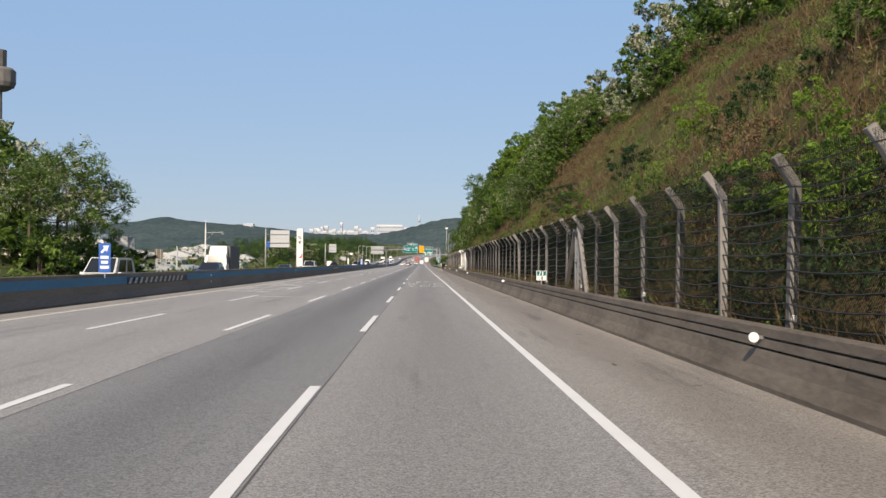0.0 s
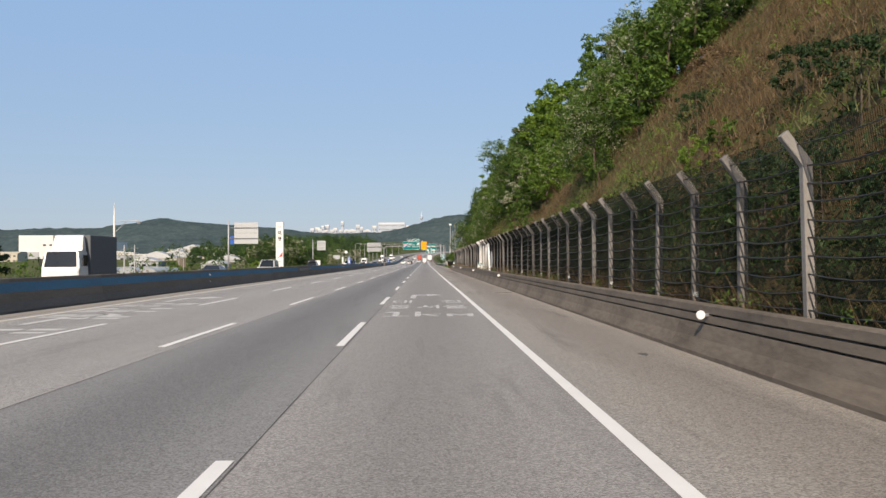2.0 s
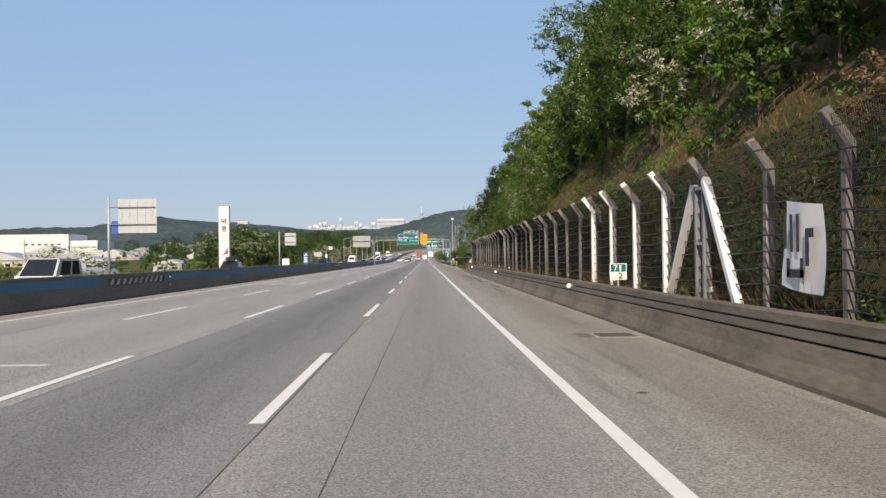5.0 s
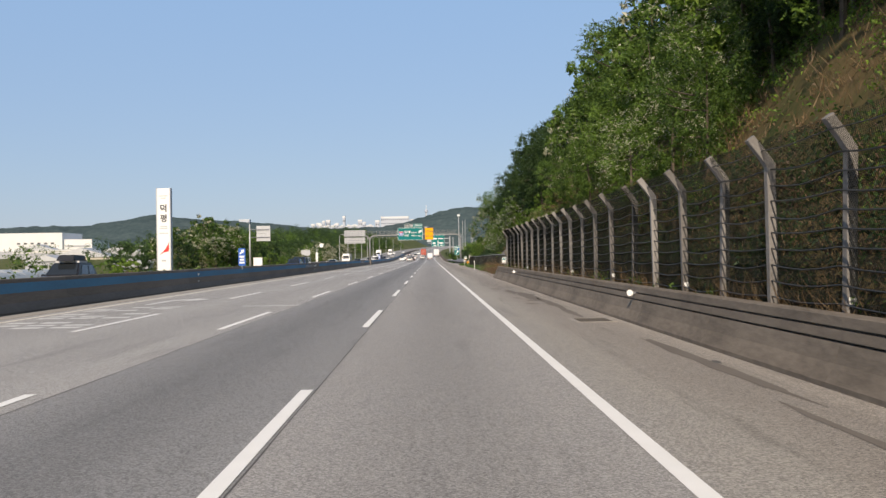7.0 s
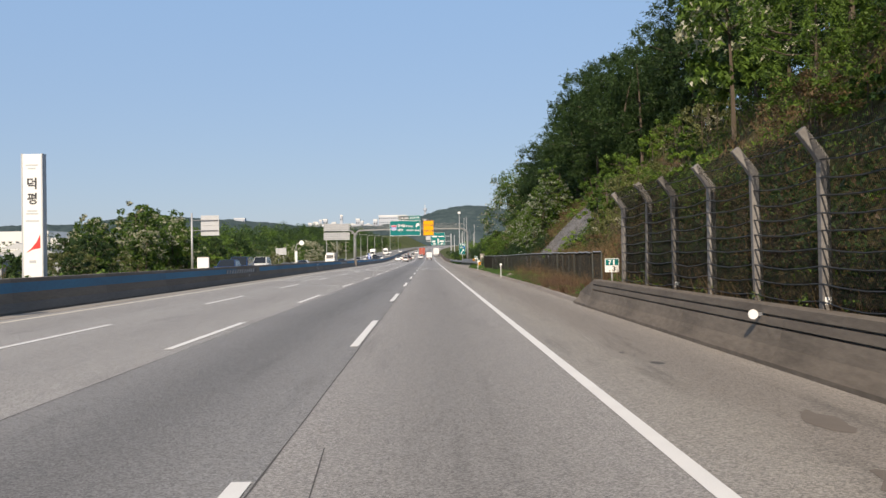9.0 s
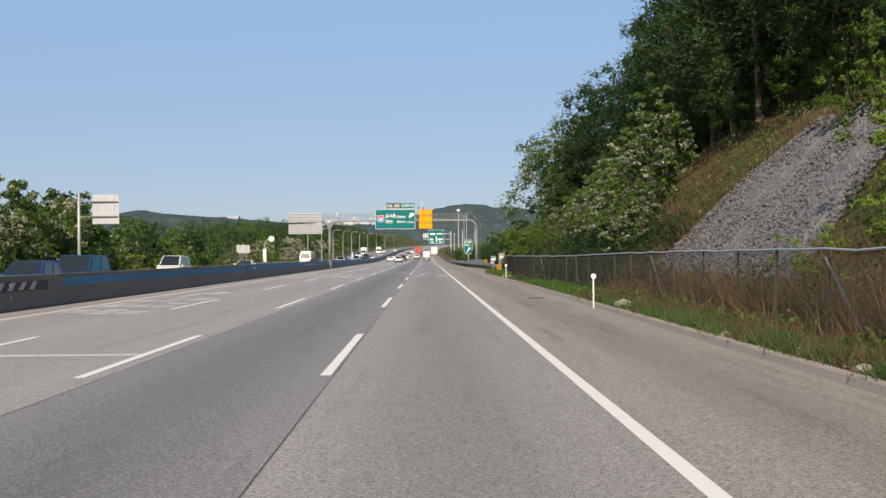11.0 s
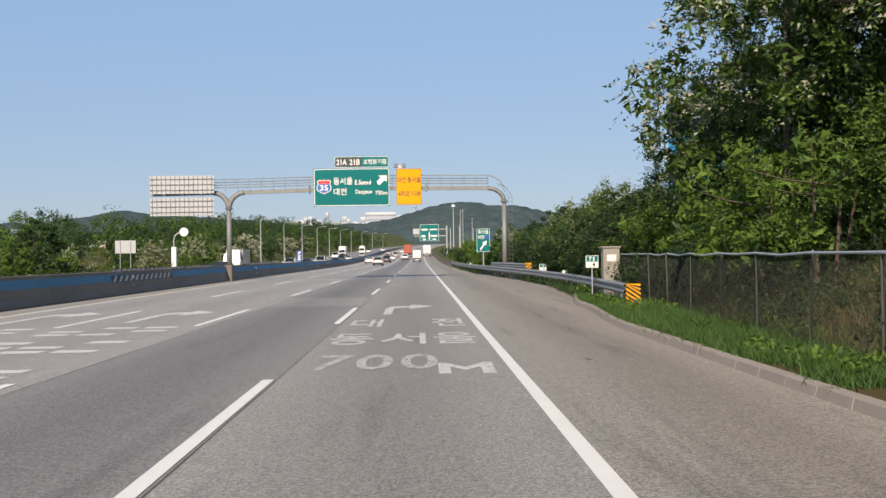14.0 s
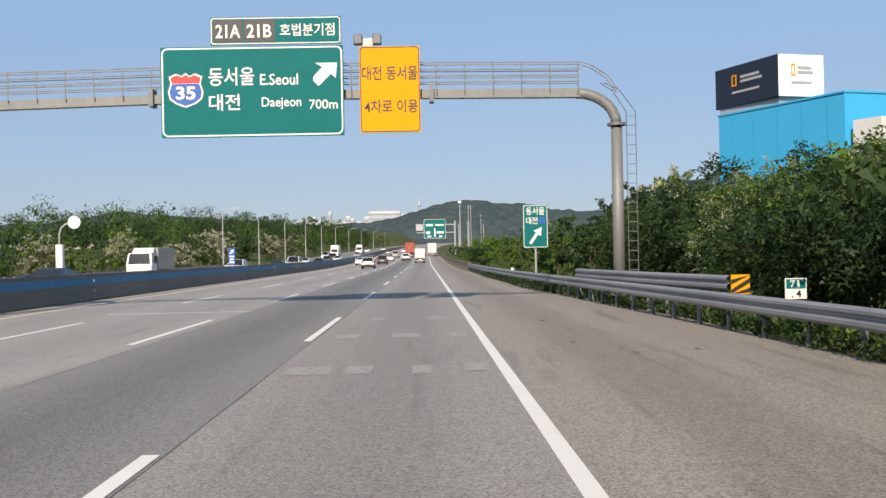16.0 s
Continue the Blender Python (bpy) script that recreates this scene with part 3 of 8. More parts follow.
def detector_ring(x, y, r=0.9, tail=None):
    """A sawn ring in the asphalt, filled with dark sealant, and its lead to the roadside."""
    bm = bmesh.new()
    rings = [[bm.verts.new((x + (r + d) * math.cos(a), y + (r + d) * math.sin(a), 0.0045)) for a in (2 * math.pi * k / 40 for k in range(40))] for d in (-0.011, 0.011)]
    for k in range(40):
        j = (k + 1) % 40
        bm.faces.new((rings[0][k], rings[1][k], rings[1][j], rings[0][j]))
    if tail:
        p, q = Vector((x + r * 0.6, y - r * 0.8, 0.0045)), Vector((*tail, 0.0045))
        side = Vector((-(q - p).y, (q - p).x, 0)).normalized() * 0.009
        bm.faces.new([bm.verts.new(v) for v in (p - side, q - side, q + side, p + side)])
    return tagged(part("detector_ring", bm, M_CRACK), "dark sealed ring sawn into the asphalt", "road marking", "vehicle detector rings", "structure")


for x, y, tail in ((1.76, 357.4, (4.3, 355.3)), (1.72, 362.0, (3.4, 360.6)), (-1.78, 357.3, (0.2, 355.0)), (-1.8, 361.9, (-0.6, 360.9)), (-5.4, 357.3, None)):
    detector_ring(x, y, tail=tail)

M_SPOT = pbr('dusty_stain', (0.13, 0.11, 0.092), (0.19, 0.162, 0.135), scale=2.5, fine=30, rough=0.9, contrast=0.6)
# ---- drain grates in the shoulder ----
for gx, gy, gl, gw in ((5.9, 51.0, 0.75, 1.15), (5.9, 99.4, 0.9, 1.05), (5.85, 186.9, 1.5, 0.95), (5.87, 291.6, 1.3, 0.75), (5.9, 137.0, 1.2, 0.9)):
    grate = holder("drain_grate", pose(gx, gy, 0.0), "dark iron drain grate set into the dusty shoulder", "drain grate", "shoulder drains")
    bm = bmesh.new()
    for a in (-1, 1):
        box(bm, a * gw / 2 - 0.04, a * gw / 2 + 0.04, -gl / 2, gl / 2, 0.002, 0.014)
        box(bm, -gw / 2, gw / 2, a * gl / 2 - 0.04, a * gl / 2 + 0.04, 0.002, 0.012)
    part("grate_frame", bm, M_GUTTER, grate)
    # flat black plate in place of the unlit hollow below the bars
    bm = bmesh.new()
    box(bm, -gw / 2 + 0.05, gw / 2 - 0.05, -gl / 2 + 0.05, gl / 2 - 0.05, 0.001, 0.004)
    part("pit_shade_plate", bm, M_BLACK, grate)
    for k in range(12):
        y = -gl / 2 + 0.09 + k * (gl - 0.18) / 11
        part("bar", box(bmesh.new(), -gw / 2 + 0.05, gw / 2 - 0.05, y - 0.014, y + 0.014, 0.004, 0.012), M_IRON, grate)


# ---- concrete barriers ----
def barrier(name, section, x, y0, y1, length, material, label, two_sided=False):
    """A row of cast sections with open joints."""
    top = holder(name, pose(x, y0, 0), label, "road barrier", kind="structure")
    first, y = None, 0.0
    while y < y1 - y0 - 0.1:
        m = pose(*(on_road(0, y0 + y) - Vector((0, y0, 0))), rx=math.degrees(math.atan2(rise(y0 + y + length) - rise(y0 + y), length)))
        if first is None:
            first = part("barrier_section", extrude_y(bmesh.new(), section, 0.002, length - 0.002), material, top)
            first.matrix_basis = m
        else:
            share("barrier_section", first, top, m)
        y += length
    return top


RIGHT_SECTION = [(0.0, -0.05), (0.0, 0.07), (0.13, 0.30), (0.20, 0.55), (0.30, 0.555), (0.30, 0.585), (0.207, 0.59), (0.224, 0.715), (0.31, 0.72), (0.31, 0.75), (0.228, 0.755), (0.242, 0.885), (0.268, 0.91), (0.46, 0.91), (0.48, 0.89), (0.50, -0.05)]
MEDIAN_SECTION = [(0.0, 0.0), (0.0, 0.08), (-0.16, 0.36), (-0.24, 1.17), (-0.26, 1.19), (-0.40, 1.19), (-0.42, 1.17), (-0.50, 0.36), (-0.66, 0.08), (-0.66, 0.0)]
right_barrier = barrier("barrier_right", RIGHT_SECTION, 6.58, -31.0, 239.0, 6.0, M_CONCRETE, "weathered brown-grey concrete barrier with two grooves")
far_barrier = barrier("barrier_right_far", RIGHT_SECTION, 6.7, 470.0, 800.0, 10.0, M_CONCRETE, "weathered concrete barrier beside the far shoulder")
median = barrier("barrier_median", MEDIAN_SECTION, -12.22, -60.0, 1000.0, 10.0, M_MEDIAN, "dark stained concrete median barrier with a blue band")
# the end of the right-hand barrier slopes down into the verge
bm = extrude_y(bmesh.new(), [(0.0, -0.05), (0.0, 0.08), (0.17, 0.36), (0.25, 0.89), (0.48, 0.89), (0.50, -0.05)], 270.0, 273.0)
for v in bm.verts:
    if v.co.y > 272 and v.co.z > 0.1:
        v.co.z = v.co.z * 0.35 + 0.1
part("barrier_end", bm, M_CONCRETE, right_barrier)

HATCHED = [(47.5, 60), (161, 171), (276, 288.5), (368, 380), (480, 490)]
band_bm, lean = bmesh.new(), math.atan2(0.08, 0.74)


def band_face(bm, y0, y1, z0, z1, skew=0.0, mat=0):
    fx = lambda z: -0.16 - (z - 0.36) * 0.08 / 0.81 + 0.005
    vs = [bm.verts.new((fx(z), y, z)) for y, z in ((y0, z0), (y1, z0), (y1 + skew, z1), (y0 + skew, z1))]
    f = bm.faces.new(vs)
    f.material_index = mat


y, first = -60.0, None
while y < 700:
    if not any(a - 1 < y + 5 < b + 1 for a, b in HATCHED):
        m = pose(*(on_road(0, y) + Vector((0, 60, 0)) - Vector((0, 0, 0))), rx=math.degrees(math.atan2(rise(y + 10) - rise(y), 10)))
        if first is None:
            bm = bmesh.new()
            band_face(bm, 0.0, 10.0, 0.70, 1.04)
            first = part("blue_band", bm, M_BLUE_BAND, median, "faded blue painted band")
            first.matrix_basis = m
        else:
            share("blue_band", first, median, m)["label"] = "faded blue painted band"
    y += 10.0
for a, b in HATCHED:
    bm = bmesh.new()
    band_face(bm, 0.0, b - a, 0.64, 0.98)
    o = part("hatched_panel", bm, M_BLACK, median, "black panel under pale slanting stripes")
    o.matrix_basis = pose(*(on_road(0, a) + Vector((0, 60, 0))))
    bm = bmesh.new()
    y = 0.2
    while y < b - a - 1.0:
        fx = lambda z: -0.16 - (z - 0.36) * 0.08 / 0.81 + 0.009
        bm.faces.new([bm.verts.new((fx(z), yy, z)) for yy, z in ((y, 0.68), (y + 0.42, 0.68), (y + 0.85, 0.96), (y + 0.43, 0.96))])
        y += 0.95
    part("pale_stripes", bm, M_SIGN_BACK, o)


def reflector(x, y, z, label, stem=0.1, radius=0.08, double=False, post=False):
    top = holder("reflector", pose(x, y, 0), label, "reflector", "roadside reflectors")
    bm = bmesh.new()
    bmesh.ops.create_cone(bm, cap_ends=True, segments=16, radius1=radius, radius2=radius, depth=0.03, matrix=Matrix.Translation((0, 0, z)) @ Matrix.Rotation(radians(90), 4, "X"))
    part("reflector_disc", bm, M_WHITE, top)
    if double:
        bm = bmesh.new()
        bmesh.ops.create_cone(bm, cap_ends=True, segments=16, radius1=radius, radius2=radius, depth=0.03, matrix=Matrix.Translation((0, 0, z - 0.42)) @ Matrix.Rotation(radians(90), 4, "X"))
        part("reflector_disc", bm, M_WHITE, top)
    bm = bmesh.new()
    if post:
        tube(bm, [(0, 0.03, 0.0), (0, 0.03, z - radius + 0.02)], 0.028, 8)
    else:
        box(bm, -0.02, stem + 0.12, 0.012, 0.04, z - 0.03, z + 0.03)
    part("reflector_post" if post else "reflector_bracket", bm, M_WHITE if post else M_STEEL_DARK, top)
    return top


for y in (14.2, 63.0, 113.4, 149.5, 186.0, 222.0):
    reflector(6.66, y, 0.735, "round white reflector bracketed to the concrete barrier")
for y in (284.0, 320.9):
    reflector(6.95, y, 1.03, "round white reflector on a white post in the verge", post=True, radius=0.088)
for y in (20, 66.8, 112.5, 172.0, 222.4, 285.0, 333.7, 371.6, 410.8, 466.0):
    r = reflector(-12.42, y, 0.86, "pair of round white reflectors on the median barrier", double=True, radius=0.075, stem=-0.2)

# ---- kerb of the verge, stone by stone ----
kerb = holder("kerb", pose(0, 0, 0), "pale concrete kerb along the grass verge", "kerb", kind="structure")
stone = None
for k in range(118):
    y = 242.0 + k
    x = verge_edge(y)
    m = pose(x + random.uniform(-0.002, 0.002), y, random.uniform(-0.004, 0.0), rz=random.uniform(-0.08, 0.08) + math.degrees(math.atan2(-(bay_edge(y + 1) - bay_edge(y)), 1)))
    if stone is None:
        stone = part("kerb_stone", extrude_y(bmesh.new(), [(0, -0.1), (0.06, 0.125), (0.085, 0.15), (0.19, 0.155), (0.2, -0.1)], 0.0, 0.9985), M_KERB, kerb)
        stone.matrix_basis = m
    else:
        share("kerb_stone", stone, kerb, m)

# ---- tall fence on bent concrete posts ----
fence = holder("security_fence", pose(7.42, 0, 0), "tall wire fence on bent weathered concrete posts", "fence", kind="structure")
POST_MARKS = [(0, -20.4), (9, 11.15), (11, 18.2), (15, 32.84), (16, 36.0), (17, 39.79), (26, 69.6), (30, 82.02), (33, 91.37), (37, 104.55), (39, 111.33), (56, 168.4), (62, 186.18), (64, 192.45), (79, 239.8)]
POST_Y = [float(np.interp(k, [m[0] for m in POST_MARKS], [m[1] for m in POST_MARKS])) for k in range(79)]


def fence_post():
    bm = bmesh.new()
    bar(bm, [(0, 0, 0.3), (0, 0, 3.16)], 0.155, 0.155)
    bar(bm, [(0.01, 0, 3.12), (-0.10, 0, 3.29), (-0.34, 0, 3.60)], 0.15, 0.15)
    bmesh.ops.bevel(bm, geom=[e for e in bm.edges if e.calc_length() > 0.3], offset=0.012, segments=1, affect="EDGES")
    return bm


def wire_panel(length, z0, z1, pitch, r, tip=None):
    """Chain link as real wire: two sets of slanting strands over a panel; above z1 it may lean to the tip (x, z)."""
    lean = math.hypot(tip[0], tip[1] - z1) if tip else 0.0
    h = z1 - z0 + lean
    vs, fs = [], []

    def place(y, q):
        if q <= z1 - z0 or not tip:
            return Vector((0, y, z0 + q))
        u = (q - (z1 - z0)) / lean
        return Vector((tip[0] * u, y, z1 + (tip[1] - z1) * u))

    def strand(ya, qa, yb, qb, sign):
        a, b = place(ya, qa), place(yb, qb)
        side = (b - a).normalized().cross(Vector((1, 0, 0))).normalized()
        n = len(vs)
        for p in (a, b):
            p = p + Vector((sign * r, 0, 0))
            vs.extend((tuple(p + side * r), tuple(p - side * r * 0.5 + Vector((r * 0.87, 0, 0))), tuple(p - side * r * 0.5 - Vector((r * 0.87, 0, 0)))))
        fs.extend((n + i, n + (i + 1) % 3, n + 3 + (i + 1) % 3, n + 3 + i) for i in range(3))

    for sign in (1, -1):
        c = -h
        while c < length:
            lo, hi = max(0.0, -c), min(h, length - c)
            if hi - lo > 0.01:
                cuts = [lo] + ([z1 - z0] if tip and lo < z1 - z0 < hi else []) + [hi]
                for q0, q1 in zip(cuts, cuts[1:]):
                    y0, y1 = c + q0, c + q1
                    strand(*((y0, q0, y1, q1) if sign > 0 else (length - y0, q0, length - y1, q1)), sign)
            c += pitch
    return vs, [], fs


first_post = part("fence_post", fence_post(), M_POST, fence)
first_post.matrix_basis = pose(0, POST_Y[0], 0)
first_net = part("wire_net", wire_panel(3.3, 0.72, 3.14, 0.066, 0.0031, (-0.30, 3.56)), M_NET, fence, "dark chain-link net")
first_net.matrix_basis = pose(0.0, POST_Y[0], 0)


def wires():
    bm = bmesh.new()
    for k in range(9):
        z = 0.98 + 0.265 * k
        sag = random.uniform(0.02, 0.09)
        tube(bm, [(-0.09, 0.0, z), (-0.09, 0.85, z - sag * 0.7), (-0.09, 1.65, z - sag), (-0.09, 2.45, z - sag * 0.7), (-0.09, 3.3, z)], 0.013, 4, caps=False)
    tube(bm, [(-0.24, 0.0, 3.40), (-0.24, 1.65, 3.36), (-0.24, 3.3, 3.40)], 0.009, 4, caps=False)
    return bm


wire_sets = [part("wire_strands", wires(), M_WIRE, fence, "sagging dark barbed strands") for _ in range(4)]
tag_mesh = part("post_tag", box(bmesh.new(), -0.05, 0.05, -0.086, -0.079, 0.98, 1.09), M_WHITE, fence, "small white plate on the post")
for k, y in enumerate(POST_Y):
    along = (POST_Y[k + 1] - y) / 3.3 if k < len(POST_Y) - 1 else 0.0
    m = pose(random.uniform(-0.03, 0.03), y, random.uniform(-0.05, 0.04), random.uniform(-0.8, 0.8), random.uniform(-1.2, 1.2), random.uniform(-4, 4))
    if k:
        share("fence_post", first_post, fence, m)
    if k == 7:
        tag_mesh.matrix_basis = m
    elif k % 3 == 1:
        share("post_tag", tag_mesh, fence, m)
    if along:
        stretch = pose(0, y, 0) @ Matrix.Diagonal((1, along, 1, 1))
        if k:
            share("wire_net", first_net, fence, stretch)
        if k < 4:
            wire_sets[k].matrix_basis = stretch
        else:
            share("wire_strands", wire_sets[k % 4], fence, stretch)
# slanting stays beside the gates of the fence
for y, pale in ((36.45, False), (135.0, True)):
    for a, b in (((-0.12, y - 2.5, 0.6), (-0.12, y - 0.3, 3.2)), ((-0.12, y + 2.9, 0.6), (-0.12, y + 0.5, 3.1))):
        part("fence_stay", bar(bmesh.new(), [a, b], 0.15, 0.15), M_WHITE if pale else M_POST, fence)
    for dy in (-0.15, 0.42):
        part("gate_post", bar(bmesh.new(), [(-0.1, y + dy, 0.5), (-0.1, y + dy, 3.1)], 0.1, 0.1), M_STEEL_DARK, fence)
    part("gate_bar", bar(bmesh.new(), [(-0.12, y - 0.15, 1.95), (-0.12, y + 0.42, 1.95)], 0.05, 0.05), M_STEEL, fence)
    part("gate_bar", bar(bmesh.new(), [(-0.12, y - 0.15, 3.05), (-0.12, y + 0.42, 3.05)], 0.05, 0.05), M_STEEL, fence)
for py in [y for y in POST_Y if 137 < y < 151]:
    part("painted_post", bar(bmesh.new(), [(-0.1, py, 0.6), (-0.1, py, 3.18), (-0.44, py, 3.62)], 0.13, 0.13), M_WHITE, fence, "post painted white")

# a cloth banner tied to the fence
banner = holder("banner", pose(7.22, 128.6, 0), "white cloth banner with dark strokes tied to the fence", "banner")
vs, fs = [], []
for j in range(7):
    for i in range(9):
        u, v = i / 8, j / 6
        vs.append((0.05 * math.sin(5 * u + 3 * v), 1.5 * u, 1.15 + 1.25 * v + 0.12 * u - 0.05 * math.sin(3 * u) * (1 - v)))
for j in range(6):
    for i in range(8):
        fs.append((j * 9 + i, j * 9 + i + 1, (j + 1) * 9 + i + 1, (j + 1) * 9 + i))
part("cloth", (vs, [], fs), M_WHITE, banner, smooth=True)
bm = bmesh.new()
for a, b, c, d in ((0.15, 0.45, 1.95, 2.08), (0.33, 0.45, 1.55, 1.95), (0.7, 0.8, 1.75, 2.3), (0.95, 1.05, 1.75, 2.3), (1.2, 1.3, 1.8, 2.3), (0.55, 1.2, 1.38, 1.5), (0.55, 0.66, 1.38, 1.66), (1.08, 1.2, 1.38, 1.66)):
    box(bm, -0.075, -0.066, a, b, c, d)
part("dark_strokes", bm, M_BLACK, banner)


def km_marker(x, y, z, km, tenth, tall=False):
    top = holder("distance_marker", pose(x, y, 0), "small green and white distance marker on a steel post", "road sign", "distance markers")
    part("plate", box(bmesh.new(), -0.23, 0.23, 0.0, 0.02, z - 0.22, z + 0.22, 0.006), M_WHITE, top)
    part("green_field", box(bmesh.new(), -0.205, 0.205, -0.006, 0.0, z + 0.0, z + 0.2), M_GREEN, top)
    for k, ch in enumerate(km):
        letters("digit", ch, 0.15, 0.05 if ch == "1" else 0.1, pose(-0.12 + 0.15 * k, -0.009, z + 0.025, 90), M_WHITE, top, 0.02)
    part("point", box(bmesh.new(), -0.09, -0.06, -0.006, -0.002, z - 0.18, z - 0.15), M_BLACK, top)
    letters("digit", tenth[1], 0.16, 0.05 if tenth == ".1" else 0.11, pose(0.0, -0.004, z - 0.185, 90), M_BLACK, top, 0.02)
    part("post", tube(bmesh.new(), [(0, 0.045, 0.0), (0, 0.045, z + 0.18)], 0.025, 8), M_STEEL, top)
    return top


km_marker(6.98, 45.0, 1.30, "71", ".1")
km_marker(6.98, 142.2, 1.30, "71", ".2")
km_marker(7.35, 238.5, 1.36, "71", ".3")
km_marker(8.38, 356.0, 1.42, "71", ".4")
km_marker(10.2, 386.0, 0.85, "71", ".4")

# ---- low chain-link fence behind the verge ----
low = holder("low_fence", pose(0, 0, 0), "low sagging chain-link fence overgrown with weeds", "fence", kind="structure")
LOW_LINE = [(7.6, 241.0), (8.5, 256.0), (9.1, 275.0), (8.7, 300.0), (8.2, 314.0), (8.15, 330.0), (8.7, 341.0), (9.6, 357.5)]


def low_at(y):
    for (xa, ya), (xb, yb) in zip(LOW_LINE, LOW_LINE[1:]):
        if y <= yb:
            return xa + (xb - xa) * (y - ya) / (yb - ya)
    return LOW_LINE[-1][0]


def low_top(y):
    return 1.82 - 0.14 * smooth_step(280, 305, y)


lp = part("low_fence_post", tube(bmesh.new(), [(0, 0, -0.3), (0, 0, 1.85)], 0.027, 8), M_FENCE_POST, low)
lp.matrix_basis = pose(low_at(242.5), 242.5, 0)
low_net = None
for k in range(38):
    y0, y1 = 242.5 + 3.0 * k, 245.5 + 3.0 * k
    x0, x1 = low_at(y0), low_at(y1)
    if k:
        share("low_fence_post", lp, low, pose(x0, y0, low_top(y0) - 1.82, random.uniform(-2, 2), random.uniform(-2.5, 2.5)))
    d = random.uniform(0.0, 0.05)
    part("top_rail", tube(bmesh.new(), [(x0, y0, low_top(y0)), ((x0 + x1) / 2, (y0 + y1) / 2, low_top(y0) - d), (x1, y1, low_top(y1))], 0.026, 6, caps=False), M_STEEL, low)
    m = pose(x0, y0, low_top(y0) - 1.82, rz=math.degrees(math.atan2(x0 - x1, y1 - y0))) @ Matrix.Diagonal((1, math.hypot(x1 - x0, y1 - y0) / 3.0, 1, 1))
    if low_net is None:
        low_net = part("low_net", wire_panel(3.0, 0.12, 1.80, 0.062, 0.0022), M_NET_LOW, low)
        low_net.matrix_basis = m
    else:
        share("low_net", low_net, low, m)
for y in (269.5, 284.5, 311.5):
    part("fence_stay", tube(bmesh.new(), [(low_at(y), y, 1.65), (low_at(y) + 0.12, y - 1.6, 0.1)], 0.026, 6), M_STEEL_DARK, low, "slanting stay")


# ---- steel guardrails ----
def guardrail(line, ztop, label):
    """A ribbed rail on posts along points of the plan."""
    top = holder("guardrail", pose(0, 0, 0), label, "guardrail", kind="structure")
    pts, out = [Vector((x, y, 0)) for x, y in line], []
    for a, b in zip(pts, pts[1:]):
        n = max(1, round((b - a).length / 2.0))
        out += [a + (b - a) * k / n for k in range(n)]
    out.append(pts[-1])
    sec = [(0.0, 0.0), (-0.03, -0.02), (-0.085, -0.05), (-0.085, -0.10), (-0.02, -0.14), (-0.02, -0.18), (-0.085, -0.23), (-0.085, -0.29), (-0.03, -0.33), (0.0, -0.35)]
    sec = sec + [(x + 0.008, z) for x, z in sec[::-1]]
    for k in range(0, len(out) - 1, 2):
        run = out[k:k + 3]
        bm, rings = bmesh.new(), []
        for p in run:
            rings.append([bm.verts.new((p.x + x, p.y, rise(p.y) + ztop + z)) for x, z in sec])
        for a, b in zip(rings, rings[1:]):
            for i in range(len(sec)):
                j = (i + 1) % len(sec)
                bm.faces.new((a[i], a[j], b[j], b[i]))
        bm.faces.new(rings[0]), bm.faces.new(rings[-1][::-1])
        bmesh.ops.recalc_face_normals(bm, faces=bm.faces)
        part("rail_section", bm, M_RAIL, top)
    post = None
    for p in out[::1]:
        m = pose(p.x + 0.15, p.y, rise(p.y))
        if post is None:
            bm = bmesh.new()
            tube(bm, [(0, 0, -0.4), (0, 0, ztop - 0.04)], 0.06, 10)
            box(bm, -0.09, -0.02, -0.05, 0.05, ztop - 0.24, ztop - 0.08)
            post = part("rail_post", bm, M_STEEL_DARK, top)
            post.matrix_basis = m
        else:
            share("rail_post", post, top, m)
    return top


def chevron(x, y, z0, z1, parent, w=0.5, step=0.135, thick=0.07, lean=0.30, side=1):
    o = part("end_plate", box(bmesh.new(), -w / 2, w / 2, -0.02, 0.02, z0, z1, 0.01), M_YELLOW, parent, "yellow end plate with black slanting stripes")
    o.matrix_basis = pose(x, y, 0)
    bm = bmesh.new()
    h, k = z1 - z0, -3
    while k < 8:
        a = z0 + k * step
        vs = []
        quad = [(-side * w / 2, a + lean), (side * w / 2, a), (side * w / 2, a + thick), (-side * w / 2, a + lean + thick)][::side]
        quad = [(u, min(max(v, z0 + 0.01), z1 - 0.01)) for u, v in quad]
        if max(v for _, v in quad) - min(v for _, v in quad) > 0.06:
            bm.faces.new([bm.verts.new((u, -0.024, v)) for u, v in quad])
        k += 1
    part("black_stripes", bm, M_BLACK, o)


rail_a = guardrail([(8.35, 349.8), (8.75, 358), (9.0, 368), (8.9, 380), (8.45, 390), (8.05, 398), (7.6, 408), (7.2, 420), (6.95, 440), (6.9, 470)], 0.81, "grey ribbed steel guardrail flaring away from the shoulder")
chevron(8.5, 349.5, 0.12, 0.80, rail_a, 0.44)
rail_b = guardrail([(9.25, 387.5), (8.75, 392), (8.35, 397), (7.98, 402)], 1.12, "short grey steel guardrail in front of the gantry column")
chevron(9.4, 387.2, 0.70, 1.14, rail_b, 0.42, 0.22, 0.11, 0.26, -1)
for x, y in ((8.86, 366.8), (7.15, 420.0)):
    reflector(x, y, 0.88, "round white reflector on the guardrail", stem=0.05, radius=0.075)
guardrail([(-30.8, 430), (-30.8, 560)], 0.75, "grey steel guardrail along the far shoulder")

